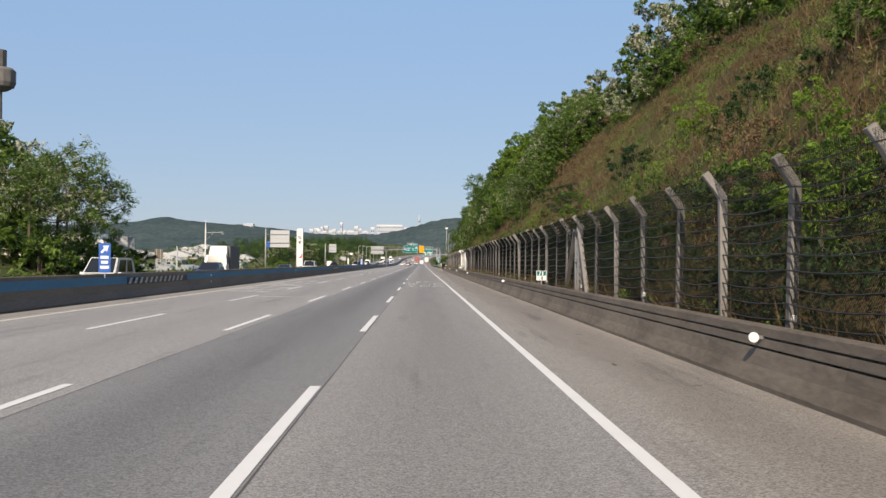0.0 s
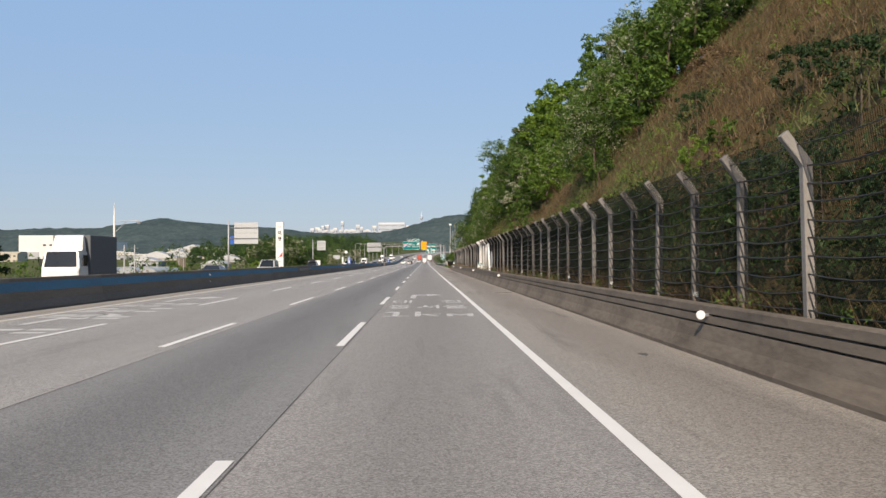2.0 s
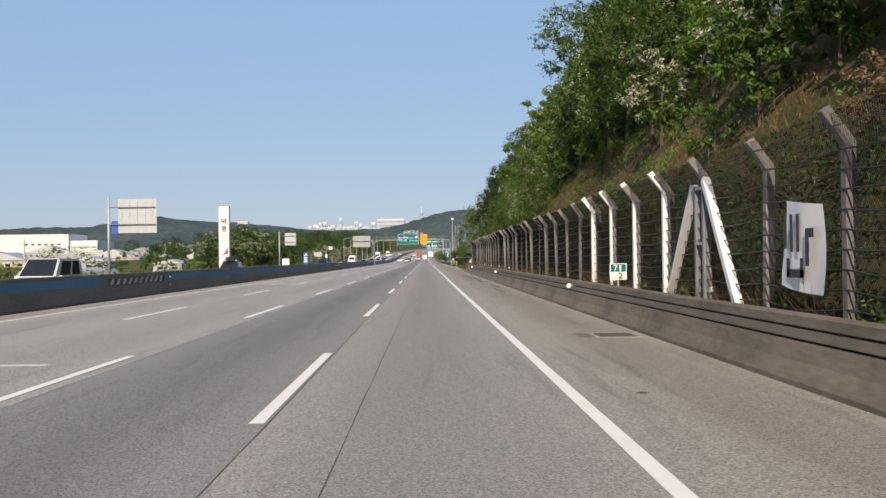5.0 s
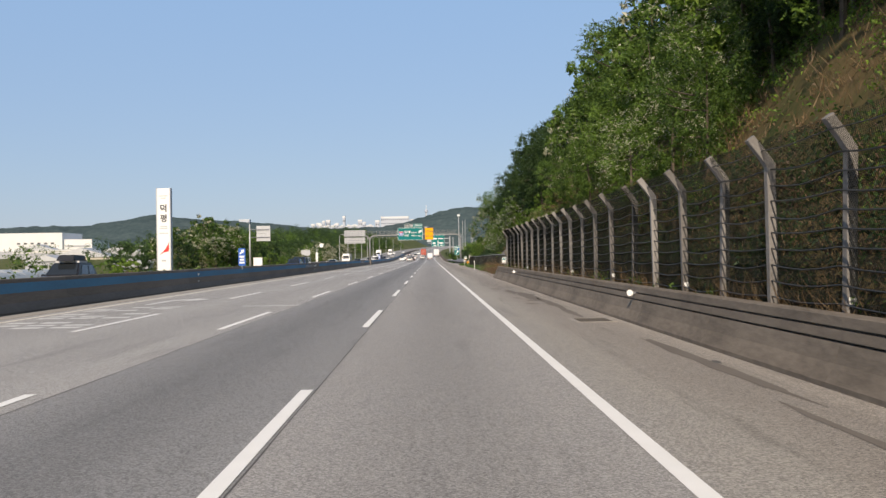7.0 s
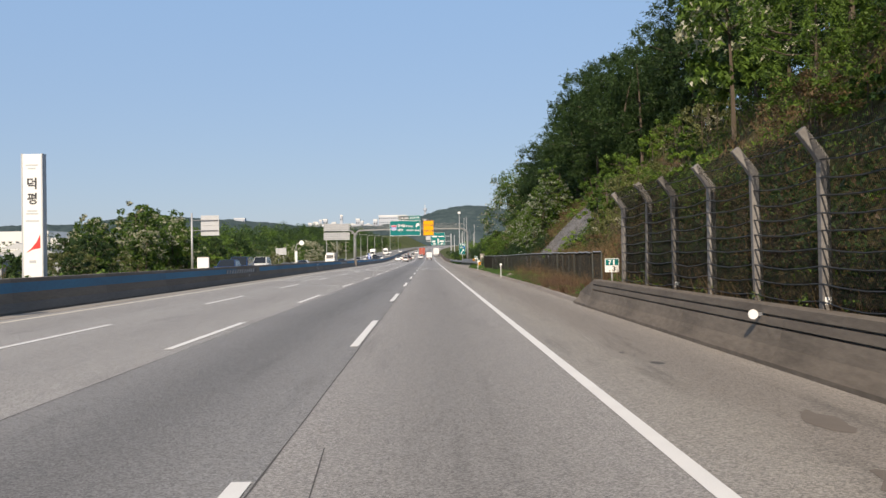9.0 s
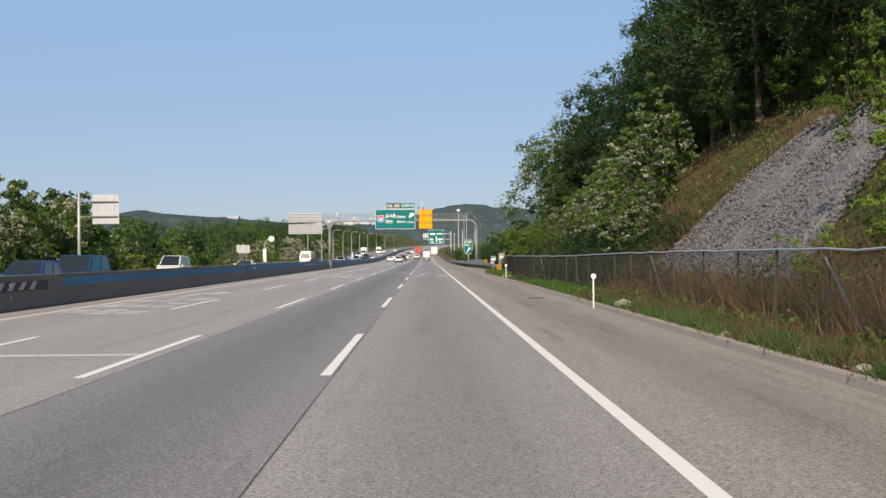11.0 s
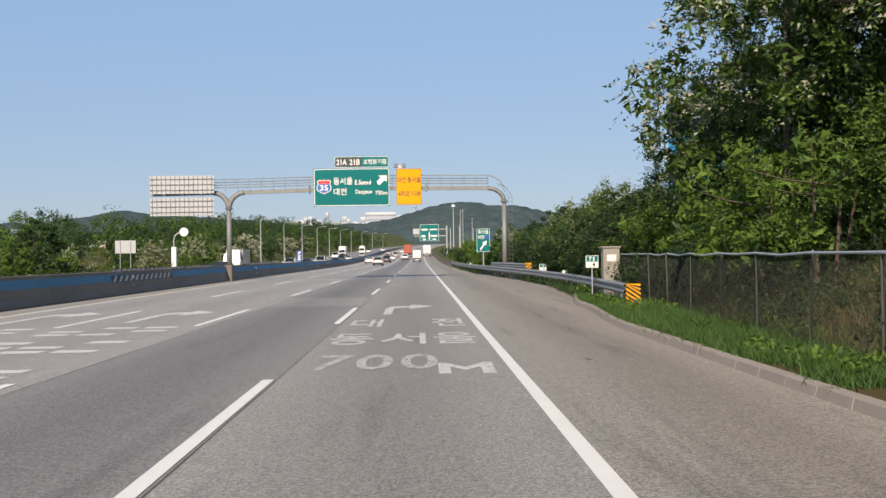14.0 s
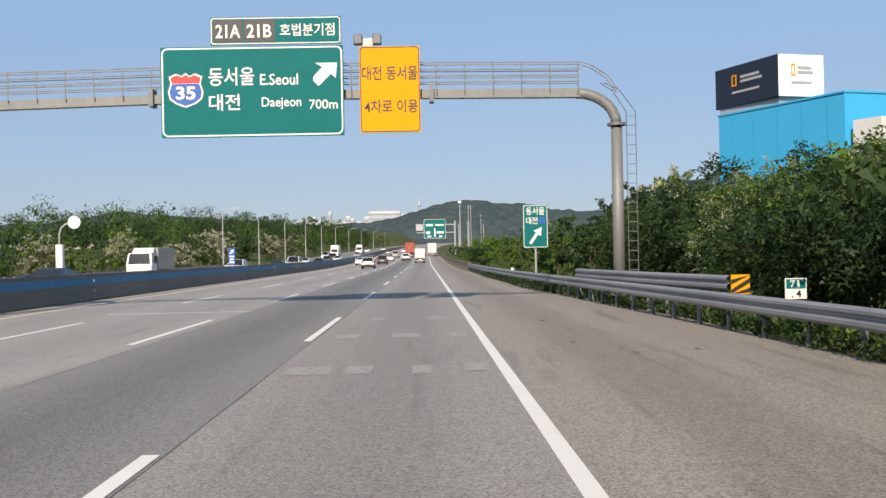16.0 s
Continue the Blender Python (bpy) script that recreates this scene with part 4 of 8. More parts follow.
# tar spots, skid scraps and litter on the shoulder
spot_rng = random.Random(17)
for k in range(46):
    y = spot_rng.uniform(0, 420)
    x = spot_rng.uniform(4.3, 6.3) + (spot_rng.uniform(0, 1.8) if 362 < y < 400 else 0)
    w, l = spot_rng.uniform(0.05, 0.16), spot_rng.uniform(0.06, 0.3)
    a0 = spot_rng.uniform(0, 3)
    out = [(x + w * math.cos(a0 + a) * spot_rng.uniform(0.6, 1.2), y + l * math.sin(a0 + a) * spot_rng.uniform(0.6, 1.2)) for a in (0, 0.8, 1.6, 2.4, 3.1, 3.9, 4.7, 5.5)]
    if 286 < y < 306 or w > 0.12:
        continue
    flat_mark("tar_spot", out, M_CRACK_FINE if k % 3 else M_SPOT, "dark tar spot on the dusty shoulder", 0.004)
for y0, x0, w, l in ((196.5, 5.2, 0.34, 0.7), (199.0, 5.5, 0.38, 0.8), (201.5, 5.1, 0.3, 0.6), (204.5, 5.7, 0.36, 0.9), (209.0, 5.3, 0.3, 0.7), (137, 5.2, 0.3, 0.9), (213, 5.0, 0.4, 0.8), (216, 5.5, 0.3, 0.9)):
    out = [(x0 + 0.75 * w * math.cos(a) * spot_rng.uniform(0.3, 1.2), y0 + l * math.sin(a) * spot_rng.uniform(0.6, 1.1)) for a in (k * 0.393 for k in range(16))]
    flat_mark("oil_stain", out, M_SPOT, "dull brown stain on the shoulder", 0.0035)


M_DAMP = pbr("damp_dirt_stain", (0.105, 0.09, 0.075), (0.16, 0.138, 0.116), scale=1.5, fine=30, rough=0.85, stretch=(1, 0.3, 1), contrast=0.6)
for x0, y0, w, l in ((5.75, 203.5, 0.34, 4.2), (5.45, 208.5, 0.22, 2.6), (5.9, 197.0, 0.2, 4.5), (5.95, 176.5, 0.15, 5.0), (5.6, 168.0, 0.10, 4.0), (5.8, 190.5, 0.14, 2.4)):
    out = [(x0 + w * math.cos(a) * spot_rng.uniform(0.55, 1.25), y0 + l * math.sin(a) * spot_rng.uniform(0.8, 1.1)) for a in (k * 0.2618 for k in range(24))]
    flat_mark("damp_stain", out, M_DAMP, "long dark damp stain on the shoulder", 0.0045)


# ---- signs ----
def rounded(w, h, r, n=5):
    """The outline of a board with rounded corners, round its middle."""
    out = []
    for cx, cy, a0 in ((w / 2 - r, h / 2 - r, 0), (-w / 2 + r, h / 2 - r, 90), (-w / 2 + r, -h / 2 + r, 180), (w / 2 - r, -h / 2 + r, 270)):
        for k in range(n + 1):
            a = radians(a0 + 90 * k / n)
            out.append((cx + r * math.cos(a), cy + r * math.sin(a)))
    return out


def board(bm, outline, y0, y1):
    """A plate that faces down y, from an outline in x and z."""
    a = [bm.verts.new((x, y0, z)) for x, z in outline]
    b = [bm.verts.new((x, y1, z)) for x, z in outline]
    n = len(outline)
    for k in range(n):
        bm.faces.new((a[k], b[k], b[(k + 1) % n], a[(k + 1) % n]))
    bm.faces.new(a), bm.faces.new(b[::-1])
    bmesh.ops.recalc_face_normals(bm, faces=bm.faces)
    return bm


def ring(bm, outer, inner, y):
    a = [bm.verts.new((x, y, z)) for x, z in outer]
    b = [bm.verts.new((x, y, z)) for x, z in inner]
    n = len(outer)
    for k in range(n):
        bm.faces.new((a[k], a[(k + 1) % n], b[(k + 1) % n], b[k]))
    return bm


def sign_panel(parent, x0, x1, z0, z1, y, material, border=M_WHITE, edge=0.06, r=0.18, name="sign_panel", label=""):
    cx, cz, w, h = (x0 + x1) / 2, (z0 + z1) / 2, x1 - x0, z1 - z0
    p = part(name, board(bmesh.new(), [(x + cx, z + cz) for x, z in rounded(w, h, 0.02, 1)], y, y + 0.06), material, parent, label)
    if border:
        o = [(x + cx, z + cz) for x, z in rounded(w - edge, h - edge, r)]
        i = [(x + cx, z + cz) for x, z in rounded(w - 2.6 * edge, h - 2.6 * edge, r - edge * 0.5)]
        part("border", ring(bmesh.new(), o, i, y - 0.006), border, p)
    return p


def sign_text(parent, text, x0, x1, z0, z1, y, material=M_WHITE, bold=0.012):
    return letters("lettering", text, z1 - z0, x1 - x0, pose(x0, y, z0, 90), material, parent, bold)


def poly(name, parent, pts, y, material, label=""):
    bm = bmesh.new()
    bm.faces.new([bm.verts.new((x, y, z)) for x, z in pts])
    bmesh.ops.recalc_face_normals(bm, faces=bm.faces)
    bm.normal_update()
    if bm.faces[:][0].normal.y > 0:
        bmesh.ops.reverse_faces(bm, faces=bm.faces)
    return part(name, bm, material, parent, label)


# ---- the gantry across the road ----
GY = 397.5
gantry = holder("sign_gantry", pose(0, GY, 0), "grey steel gantry on round columns spanning the carriageway", "gantry")


def elbow(x0, z0, x1, z1, n=7):
    """A quarter bend from a column's head to a level beam."""
    return [(x0 + (x1 - x0) * (1 - math.cos(radians(90 * k / n))), 0, z0 + (z1 - z0) * math.sin(radians(90 * k / n))) for k in range(n + 1)]


part("column", tube(bmesh.new(), [(8.68, 0, -0.3), (8.68, 0, 5.8)], [0.20, 0.18], 14), M_GANTRY, gantry, smooth=True)
part("elbow", tube(bmesh.new(), elbow(8.68, 5.8, 7.4, 6.82), 0.17, 14), M_GANTRY, gantry, smooth=True)
part("column_foot", box(bmesh.new(), -12.62, -11.98, -0.75, 0.75, -0.1, 1.21, 0.03), M_MEDIAN, gantry, "dark concrete foot in the line of the barrier")
part("column", tube(bmesh.new(), [(-12.28, 0, 0.9), (-12.28, 0, 5.5)], [0.2, 0.18], 14), M_GANTRY, gantry, smooth=True)
part("elbow", tube(bmesh.new(), elbow(-12.25, 5.5, -11.05, 6.72), 0.19, 14), M_GANTRY, gantry, smooth=True)
part("elbow", tube(bmesh.new(), elbow(-12.31, 5.5, -13.45, 6.72), 0.19, 14), M_GANTRY, gantry, smooth=True)
part("beam", bar(bmesh.new(), [(-11.3, 0, 6.72), (-2, 0, 6.92), (7.5, 0, 6.82)], 0.30, 0.28), M_GANTRY, gantry)
part("beam", bar(bmesh.new(), [(-13.5, 0, 6.72), (-18.1, 0, 6.66)], 0.3, 0.3), M_GANTRY, gantry)
for x, z in ((8.68, 5.8), (8.68, 0.35), (-12.28, 5.5)):
    bm = bmesh.new()
    bmesh.ops.create_cone(bm, cap_ends=True, segments=16, radius1=0.3, radius2=0.3, depth=0.09, matrix=Matrix.Translation((x, 0, z)))
    part("flange", bm, M_STEEL_DARK, gantry)
for x in (-6.15, 2.75):
    part("joint_plate", box(bmesh.new(), x - 0.07, x + 0.07, -0.27, 0.27, 6.6, 7.16), M_STEEL_DARK, gantry)
for z in (7.18, 7.38, 7.58, 7.80):
    for yy in (-0.2, 0.2):
        part("handrail", tube(bmesh.new(), [(-18.0, yy, z - 0.12), (-11, yy, z - 0.05), (-2, yy, z + 0.1), (7.5, yy, z)] + ([(7.9, yy, z - 0.12), (8.4, yy, z - 0.45), (8.75, yy, z - 0.95)] if z > 7.7 else []), 0.02, 5), M_GANTRY, gantry)
bmr = None
for k in range(29):
    x = -17.9 + 0.905 * k
    zz = 0.0 if x > 3 else -0.05
    if bmr is None:
        bmr = part("handrail_post", tube(bmesh.new(), [(0, -0.2, 6.85), (0, -0.2, 7.82)], 0.018, 5), M_GANTRY, gantry)
        bmr.matrix_basis = pose(x, 0, -0.12)
    else:
        share("handrail_post", bmr, gantry, pose(x, 0, zz))
# the ladder on the right-hand column
for dx in (0.32, 0.62):
    part("ladder_stile", tube(bmesh.new(), [(8.68 + dx, 0, 0.6), (8.68 + dx, 0, 6.2), (8.3 + dx * 0.8, 0, 6.9), (8.0 + dx * 0.5, 0, 7.15)], 0.018, 5), M_STEEL_DARK, gantry)
rung = part("ladder_rung", tube(bmesh.new(), [(9.0, 0, 0), (9.3, 0, 0)], 0.012, 5), M_STEEL_DARK, gantry)
rung.matrix_basis = pose(0, 0, 0.8)
for k in range(1, 18):
    share("ladder_rung", rung, gantry, pose(0, 0, 0.8 + 0.31 * k))

# the large green direction sign
SY = -0.42
big = holder("direction_sign", pose(0, GY, 0), "large green direction sign with white lettering hung on the gantry", "road sign")
panel = sign_panel(big, -5.78, -0.03, 5.56, 8.42, SY, M_GREEN)
F = SY - 0.012
sign_text(panel, "동서울", -4.28, -2.84, 7.18, 7.76, F)
sign_text(panel, "대전", -4.28, -3.30, 6.40, 6.92, F)
sign_text(panel, "E.Seoul", -2.66, -1.46, 7.18, 7.54, F)
sign_text(panel, "Daejeon", -2.62, -1.37, 6.40, 6.80, F)
sign_text(panel, "700m", -1.12, -0.22, 6.40, 6.70, F)
shield = [(-0.52, 0.42), (-0.30, 0.52), (-0.12, 0.44), (0.0, 0.54), (0.12, 0.44), (0.30, 0.52), (0.52, 0.42), (0.46, 0.22), (0.55, -0.05), (0.50, -0.28), (0.30, -0.43), (0.0, -0.54), (-0.30, -0.43), (-0.50, -0.28), (-0.55, -0.05), (-0.46, 0.22)]
sx, sz = -5.0, 7.06
poly("shield", panel, [(sx + x * 1.02, sz + z * 1.02) for x, z in shield], F, M_WHITE)
poly("shield_blue", panel, [(sx + x * 0.92, sz + z * 0.92) for x, z in shield if z < 0.25] + [(sx - 0.43, sz + 0.2)][:0], F - 0.005, M_BLUE)
poly("shield_red", panel, [(sx + x * 0.92, sz + max(z, 0.235) * 0.92) for x, z in shield if z > 0.2], F - 0.006, M_RED)
letters("lettering", "35", 0.42, 0.62, pose(sx - 0.31, F - 0.01, sz - 0.3, 90), M_WHITE, panel, 0.03)
poly("arrow", panel, [(-0.98, 7.30), (-0.82, 7.12), (-0.42, 7.50), (-0.27, 7.36), (-0.22, 7.86), (-0.92, 7.86), (-0.70, 7.72), (-0.98, 7.42)], F, M_WHITE)
for x in (-4.6, -1.2):
    part("bracket", box(bmesh.new(), x - 0.06, x + 0.06, SY + 0.06, -0.17, 5.8, 8.3), M_STEEL_DARK, big)
plate = sign_panel(big, -4.2, -0.08, 8.47, 9.34, SY, M_GREEN, edge=0.04, r=0.08, name="exit_plate")
for a, b, t in ((-4.12, -3.18, "21A"), (-3.14, -2.16, "21B")):
    part("dark_field", box(bmesh.new(), a, b, SY - 0.008, SY, 8.55, 9.26), M_DARK_PLATE, plate)
    letters("lettering", t, 0.42, 0.78, pose(a + 0.09, SY - 0.014, 8.69, 90), M_WHITE, plate, 0.02)
letters("lettering", "호법분기점", 0.40, 1.72, pose(-2.0, SY - 0.012, 8.72, 90), M_WHITE, plate, 0.012)
yel = holder("lane_sign", pose(0, GY, 0), "orange-yellow lane sign with dark lettering hung on the gantry", "road sign")
yp = sign_panel(yel, 0.48, 2.39, 5.62, 8.35, SY, M_YELLOW, border=M_DARK_PLATE, edge=0.035, r=0.1)
sign_text(yp, "대전 동서울", 0.56, 2.31, 7.28, 7.72, F, M_DARK_PLATE, 0.008)
sign_text(yp, "4차로 이용", 0.62, 2.31, 6.24, 6.66, F, M_DARK_PLATE, 0.008)
part("bracket", box(bmesh.new(), 1.35, 1.5, SY + 0.06, -0.17, 5.9, 8.2), M_STEEL_DARK, yel)
# two small camera boxes on one arm above the signs; they give no light
lamps = holder("sign_lamp", pose(0.75, GY, 0), "pair of small grey camera boxes above the signs", "lamp")
for dx in (-0.3, 0.3):
    part("camera_case", box(bmesh.new(), dx - 0.14, dx + 0.14, -0.5, -0.2, 8.42, 8.74, 0.03), M_STEEL_DARK, lamps)
part("camera_bracket", box(bmesh.new(), -0.16, 0.16, -0.4, -0.25, 8.36, 8.62), M_STEEL, lamps)
part("camera_arm", tube(bmesh.new(), [(-0.1, -0.3, 8.5), (-0.15, -0.05, 7.9), (-0.2, 0.0, 6.95)], 0.03, 6), M_STEEL, lamps)


def sign_back(x0, x1, z0, z1, y, pole_x, label, ribs=5, rows=2, gap=0.0, pole=True, category="road sign", pole_top=None):
    """The back of a board for the other direction: ribbed panels on a pole with two arms."""
    top = holder("reverse_sign", pose(0, y, 0), label, category)
    h = (z1 - z0 - gap) / rows
    for r in range(rows):
        a = z0 + r * (h + gap)
        o = part("back_panel", board(bmesh.new(), [(x0, a), (x1, a), (x1, a + h - 0.02), (x0, a + h - 0.02)], 0, 0.05), M_SIGN_BACK, top)
        for k in range(ribs):
            x = x0 + (k + 0.5) * (x1 - x0) / ribs
            part("rib", box(bmesh.new(), x - 0.022, x + 0.022, -0.05, 0.0, a + 0.02, a + h - 0.04), M_STEEL_DARK if ribs > 8 else M_STEEL, o)
        for k in range(3 if ribs > 8 else 0):
            z = a + h * (0.2 + 0.3 * k)
            part("cross_rib", box(bmesh.new(), x0 + 0.02, x1 - 0.02, -0.075, -0.052, z - 0.025, z + 0.025), M_STEEL_DARK, o)
    if pole:
        part("pole", tube(bmesh.new(), [(pole_x, -0.2, -0.4), (pole_x, -0.2, pole_top or z1 + 0.3)], [0.17, 0.12], 10), M_STEEL, top, smooth=True)
        for z in (z0 + (z1 - z0) * 0.25, z0 + (z1 - z0) * 0.75):
            part("arm", tube(bmesh.new(), [(pole_x, -0.2, z), (x1 - 0.1, -0.12, z)], 0.06, 8), M_STEEL_DARK, top)
    return top


wb = sign_back(-18.05, -13.25, 4.98, 8.02, GY - 0.7, 0, "large ribbed white back of a gantry sign", ribs=14, rows=2, gap=0.28, pole=False)
for x in (-17.0, -15.6, -14.2):
    part("bracket", box(bmesh.new(), x - 0.05, x + 0.05, 0.05, 0.6, 6.5, 6.9), M_STEEL_DARK, wb)
s = sign_back(-32.6, -28.3, 4.95, 8.8, 230.5, -33.6, "white ribbed back of a roadside sign on a tall pole", ribs=5)
part("blue_panel", box(bmesh.new(), -33.35, -32.65, -0.05, 0.0, 4.85, 6.3), M_BLUE, s, "small blue panel")
sign_back(-30.0, -27.5, 5.0, 7.8, 348.0, -31.2, "pale ribbed back of a sign on a steel pole", ribs=3)


def two_legged(x0, x1, z0, z1, y, label, material=M_SIGN_BACK):
    top = holder("small_board", pose(0, y, 0), label, "road sign", "small boards beyond the far lanes")
    part("panel", board(bmesh.new(), rounded_at(x0, x1, z0, z1), 0, 0.04), material, top)
    for x in (x0 + 0.25 * (x1 - x0), x1 - 0.25 * (x1 - x0)):
        part("leg", tube(bmesh.new(), [(x, -0.06, -0.5), (x, -0.06, z1 - 0.05)], 0.045, 8), M_STEEL, top)


def rounded_at(x0, x1, z0, z1):
    return [(x + (x0 + x1) / 2, z + (z0 + z1) / 2) for x, z in rounded(x1 - x0, z1 - z0, 0.05, 2)]


two_legged(-33.4, -31.0, 2.5, 4.0, 440.0, "pale back of a small board on two legs")
two_legged(-38.8, -35.6, 2.9, 4.8, 132.0, "pale grey back of a board on two legs")
two_legged(-41.5, -40.2, 2.0, 3.6, 165.0, "small greyish brown board on two legs", M_CONCRETE)
two_legged(-36.8, -35.4, 0.9, 2.3, 205.0, "small dull brown board beside the far lanes", M_CONCRETE)


def median_sign(y):
    """A slim blue sign on the median barrier."""
    top = holder("median_sign", pose(-12.42, y, 0), "slim blue sign with a white arrow on the median barrier", "road sign", "median signs")
    p = part("sign_plate", board(bmesh.new(), rounded_at(-0.26, 0.26, 1.25, 2.55), 0, 0.03), M_BLUE, top)
    poly("arrow", p, [(-0.18, 2.16), (-0.12, 2.1), (0.04, 2.24), (0.1, 2.16), (0.18, 2.45), (-0.1, 2.42), (-0.02, 2.34)], -0.006, M_WHITE)
    for k, w in enumerate((0.36, 0.30, 0.38)):
        part("plain_bar", box(bmesh.new(), -w / 2, w / 2, -0.008, -0.002, 1.86 - 0.22 * k, 1.99 - 0.22 * k), M_WHITE, p)
    part("post", tube(bmesh.new(), [(0, 0.06, 1.0), (0, 0.06, 2.5)], 0.03, 8), M_STEEL, top)


for y in (44.0, 237.0, 444.0):
    median_sign(y)

# the tall white pylon of the rest area
pylon = holder("pylon_sign", pose(-33.97, 298.0, 0), "tall white pylon sign with dark vertical lettering and a red wedge", "sign pylon")
part("pylon_body", box(bmesh.new(), -0.86, 0.86, 0, 0.9, -1.5, 11.38, 0.04), M_WHITE, pylon)
for x in (-0.9, 0.9):
    part("edge_trim", box(bmesh.new(), x - 0.05, x + 0.05, -0.03, 0.93, -1.5, 11.42), M_SIGN_BACK, pylon)
letters("lettering", "덕", 1.05, 0.85, pose(-0.43, -0.012, 8.2, 90), M_DARK_PLATE, pylon, 0.03)
letters("lettering", "평", 1.05, 0.85, pose(-0.43, -0.012, 6.85, 90), M_DARK_PLATE, pylon, 0.03)
for z, w in ((10.3, 1.1), (10.0, 0.7), (6.2, 0.9), (5.95, 1.1), (5.3, 1.2)):
    part("plain_bar", box(bmesh.new(), -w / 2, w / 2, -0.012, -0.002, z, z + 0.14), M_SIGN_BACK, pylon)
poly("red_wedge", pylon, [(-0.62, 2.5), (0.0, 2.8), (0.7, 2.95), (0.7, 4.2), (0.35, 3.5), (-0.05, 2.98)], -0.01, M_RED)
part("plain_bar", box(bmesh.new(), -0.3, 0.3, -0.012, -0.002, 1.6, 1.85), M_SIGN_BACK, pylon)

# pole with a round disc, a camera mast, and cabinets
disc = holder("disc_pole", pose(-30.6, 460.8, 0), "steel pole with a round white disc on a curved arm", "road sign")
part("pole", tube(bmesh.new(), [(-0.9, 0, -0.4), (-0.9, 0, 4.3), (-0.75, 0, 4.95), (-0.3, 0, 5.3), (0.3, 0, 5.4)], 0.09, 8), M_STEEL, disc, smooth=True)
bm = bmesh.new()
bmesh.ops.create_cone(bm, cap_ends=True, segments=24, radius1=0.6, radius2=0.6, depth=0.06, matrix=Matrix.Translation((0.5, -0.05, 5.45)) @ Matrix.Rotation(radians(90), 4, "X"))
part("disc", bm, M_WHITE, disc)
part("cabinet", box(bmesh.new(), -1.2, -0.55, -0.3, 0.3, 0.0, 3.4, 0.04), M_WHITE, disc, "tall white cabinet")
mast = holder("camera_mast", pose(-31.0, 153.6, 0), "pale steel mast with a camera arm", "mast")
part("pole", tube(bmesh.new(), [(0, 0, -0.4), (0, 0, 6.4), (0, 0, 8.0)], [0.13, 0.1, 0.02], 8), M_WHITE, mast)
part("arm", tube(bmesh.new(), [(0, 0, 6.0), (2.6, 0, 6.1)], 0.045, 6), M_STEEL, mast)
part("brace", tube(bmesh.new(), [(0.1, 0, 4.9), (1.3, 0, 6.05)], 0.03, 6), M_STEEL, mast)
part("camera_box", box(bmesh.new(), 2.4, 2.8, -0.15, 0.15, 5.75, 6.0, 0.03), M_STEEL_DARK, mast)
for x, y, h, w in ((-30.0, 349.0, 2.3, 1.6), (9.35, 357.4, 1.9, 0.62)):
    cab = holder("control_cabinet", pose(x, y, height(x, y) if x > 0 else -0.3), "grey weathered control cabinet with a white notice" if x > 0 else "pale control cabinet behind the far shoulder", "cabinet")
    part("cabinet_body", box(bmesh.new(), -w / 2, w / 2, 0, 0.5, 0.2, h, 0.02), M_CABINET if x > 0 else M_WHITE, cab)
    part("cabinet_roof", box(bmesh.new(), -w / 2 - 0.05, w / 2 + 0.05, -0.05, 0.55, h, h + 0.06, 0.015), M_CABINET, cab)
    part("plinth", box(bmesh.new(), -w / 2 - 0.03, w / 2 + 0.03, -0.03, 0.53, -0.2, 0.2), M_GUTTER, cab)
    part("notice", box(bmesh.new(), -w * 0.28, w * 0.28, -0.012, -0.001, h - 0.5, h - 0.25), M_WHITE, cab)

# green sign on a post behind the guardrail
gs = holder("exit_sign", pose(8.45, 420.0, 0), "green exit sign with a white slanting arrow on one post", "road sign")
p = sign_panel(gs, -0.67, 0.67, 2.0, 4.32, 0, M_GREEN, edge=0.04, r=0.1)
letters("lettering", "동서울", 0.42, 1.0, pose(-0.5, -0.012, 3.78, 90), M_WHITE, p, 0.012)
letters("lettering", "대전", 0.38, 0.62, pose(-0.5, -0.012, 3.28, 90), M_WHITE, p, 0.012)
part("shield_blue", box(bmesh.new(), 0.2, 0.52, -0.014, -0.002, 3.3, 3.66), M_BLUE, p)
poly("arrow", p, [(-0.36, 2.28), (-0.24, 2.18), (0.14, 2.72), (0.28, 2.62), (0.34, 3.12), (-0.12, 2.92), (0.02, 2.82)], -0.012, M_WHITE)
part("post", tube(bmesh.new(), [(0, 0.1, -0.5), (0, 0.1, 4.2)], 0.06, 8), M_STEEL, gs)

# far cantilever sign over the slip road
far = holder("far_direction_sign", pose(0, 655.0, rise(655)), "green direction sign on a far cantilever pole", "road sign")
fp = sign_panel(far, 2.4, 8.6, 4.9, 10.4, 0, M_GREEN, edge=0.1, r=0.2)
for x0, x1, z0, z1 in ((3.0, 5.0, 8.4, 9.0), (5.6, 8.0, 8.5, 8.9), (3.0, 4.2, 6.2, 6.9), (6.0, 8.0, 6.3, 6.9), (5.3, 5.7, 5.4, 7.8), (3.4, 4.4, 5.3, 5.7), (6.6, 7.6, 5.3, 5.7)):
    part("plain_bar", box(bmesh.new(), x0, x1, -0.02, -0.005, z0, z1), M_WHITE, fp)
part("name_plate", box(bmesh.new(), 3.4, 7.6, -0.02, 0.05, 10.5, 11.2), M_DARK_PLATE, far)
part("back_panel", box(bmesh.new(), 0.2, 2.2, 0, 0.06, 7.2, 9.0), M_SIGN_BACK, far)
part("pole", tube(bmesh.new(), [(11.2, 0.3, -0.5), (11.2, 0.3, 9.8)], 0.25, 10), M_STEEL, far)
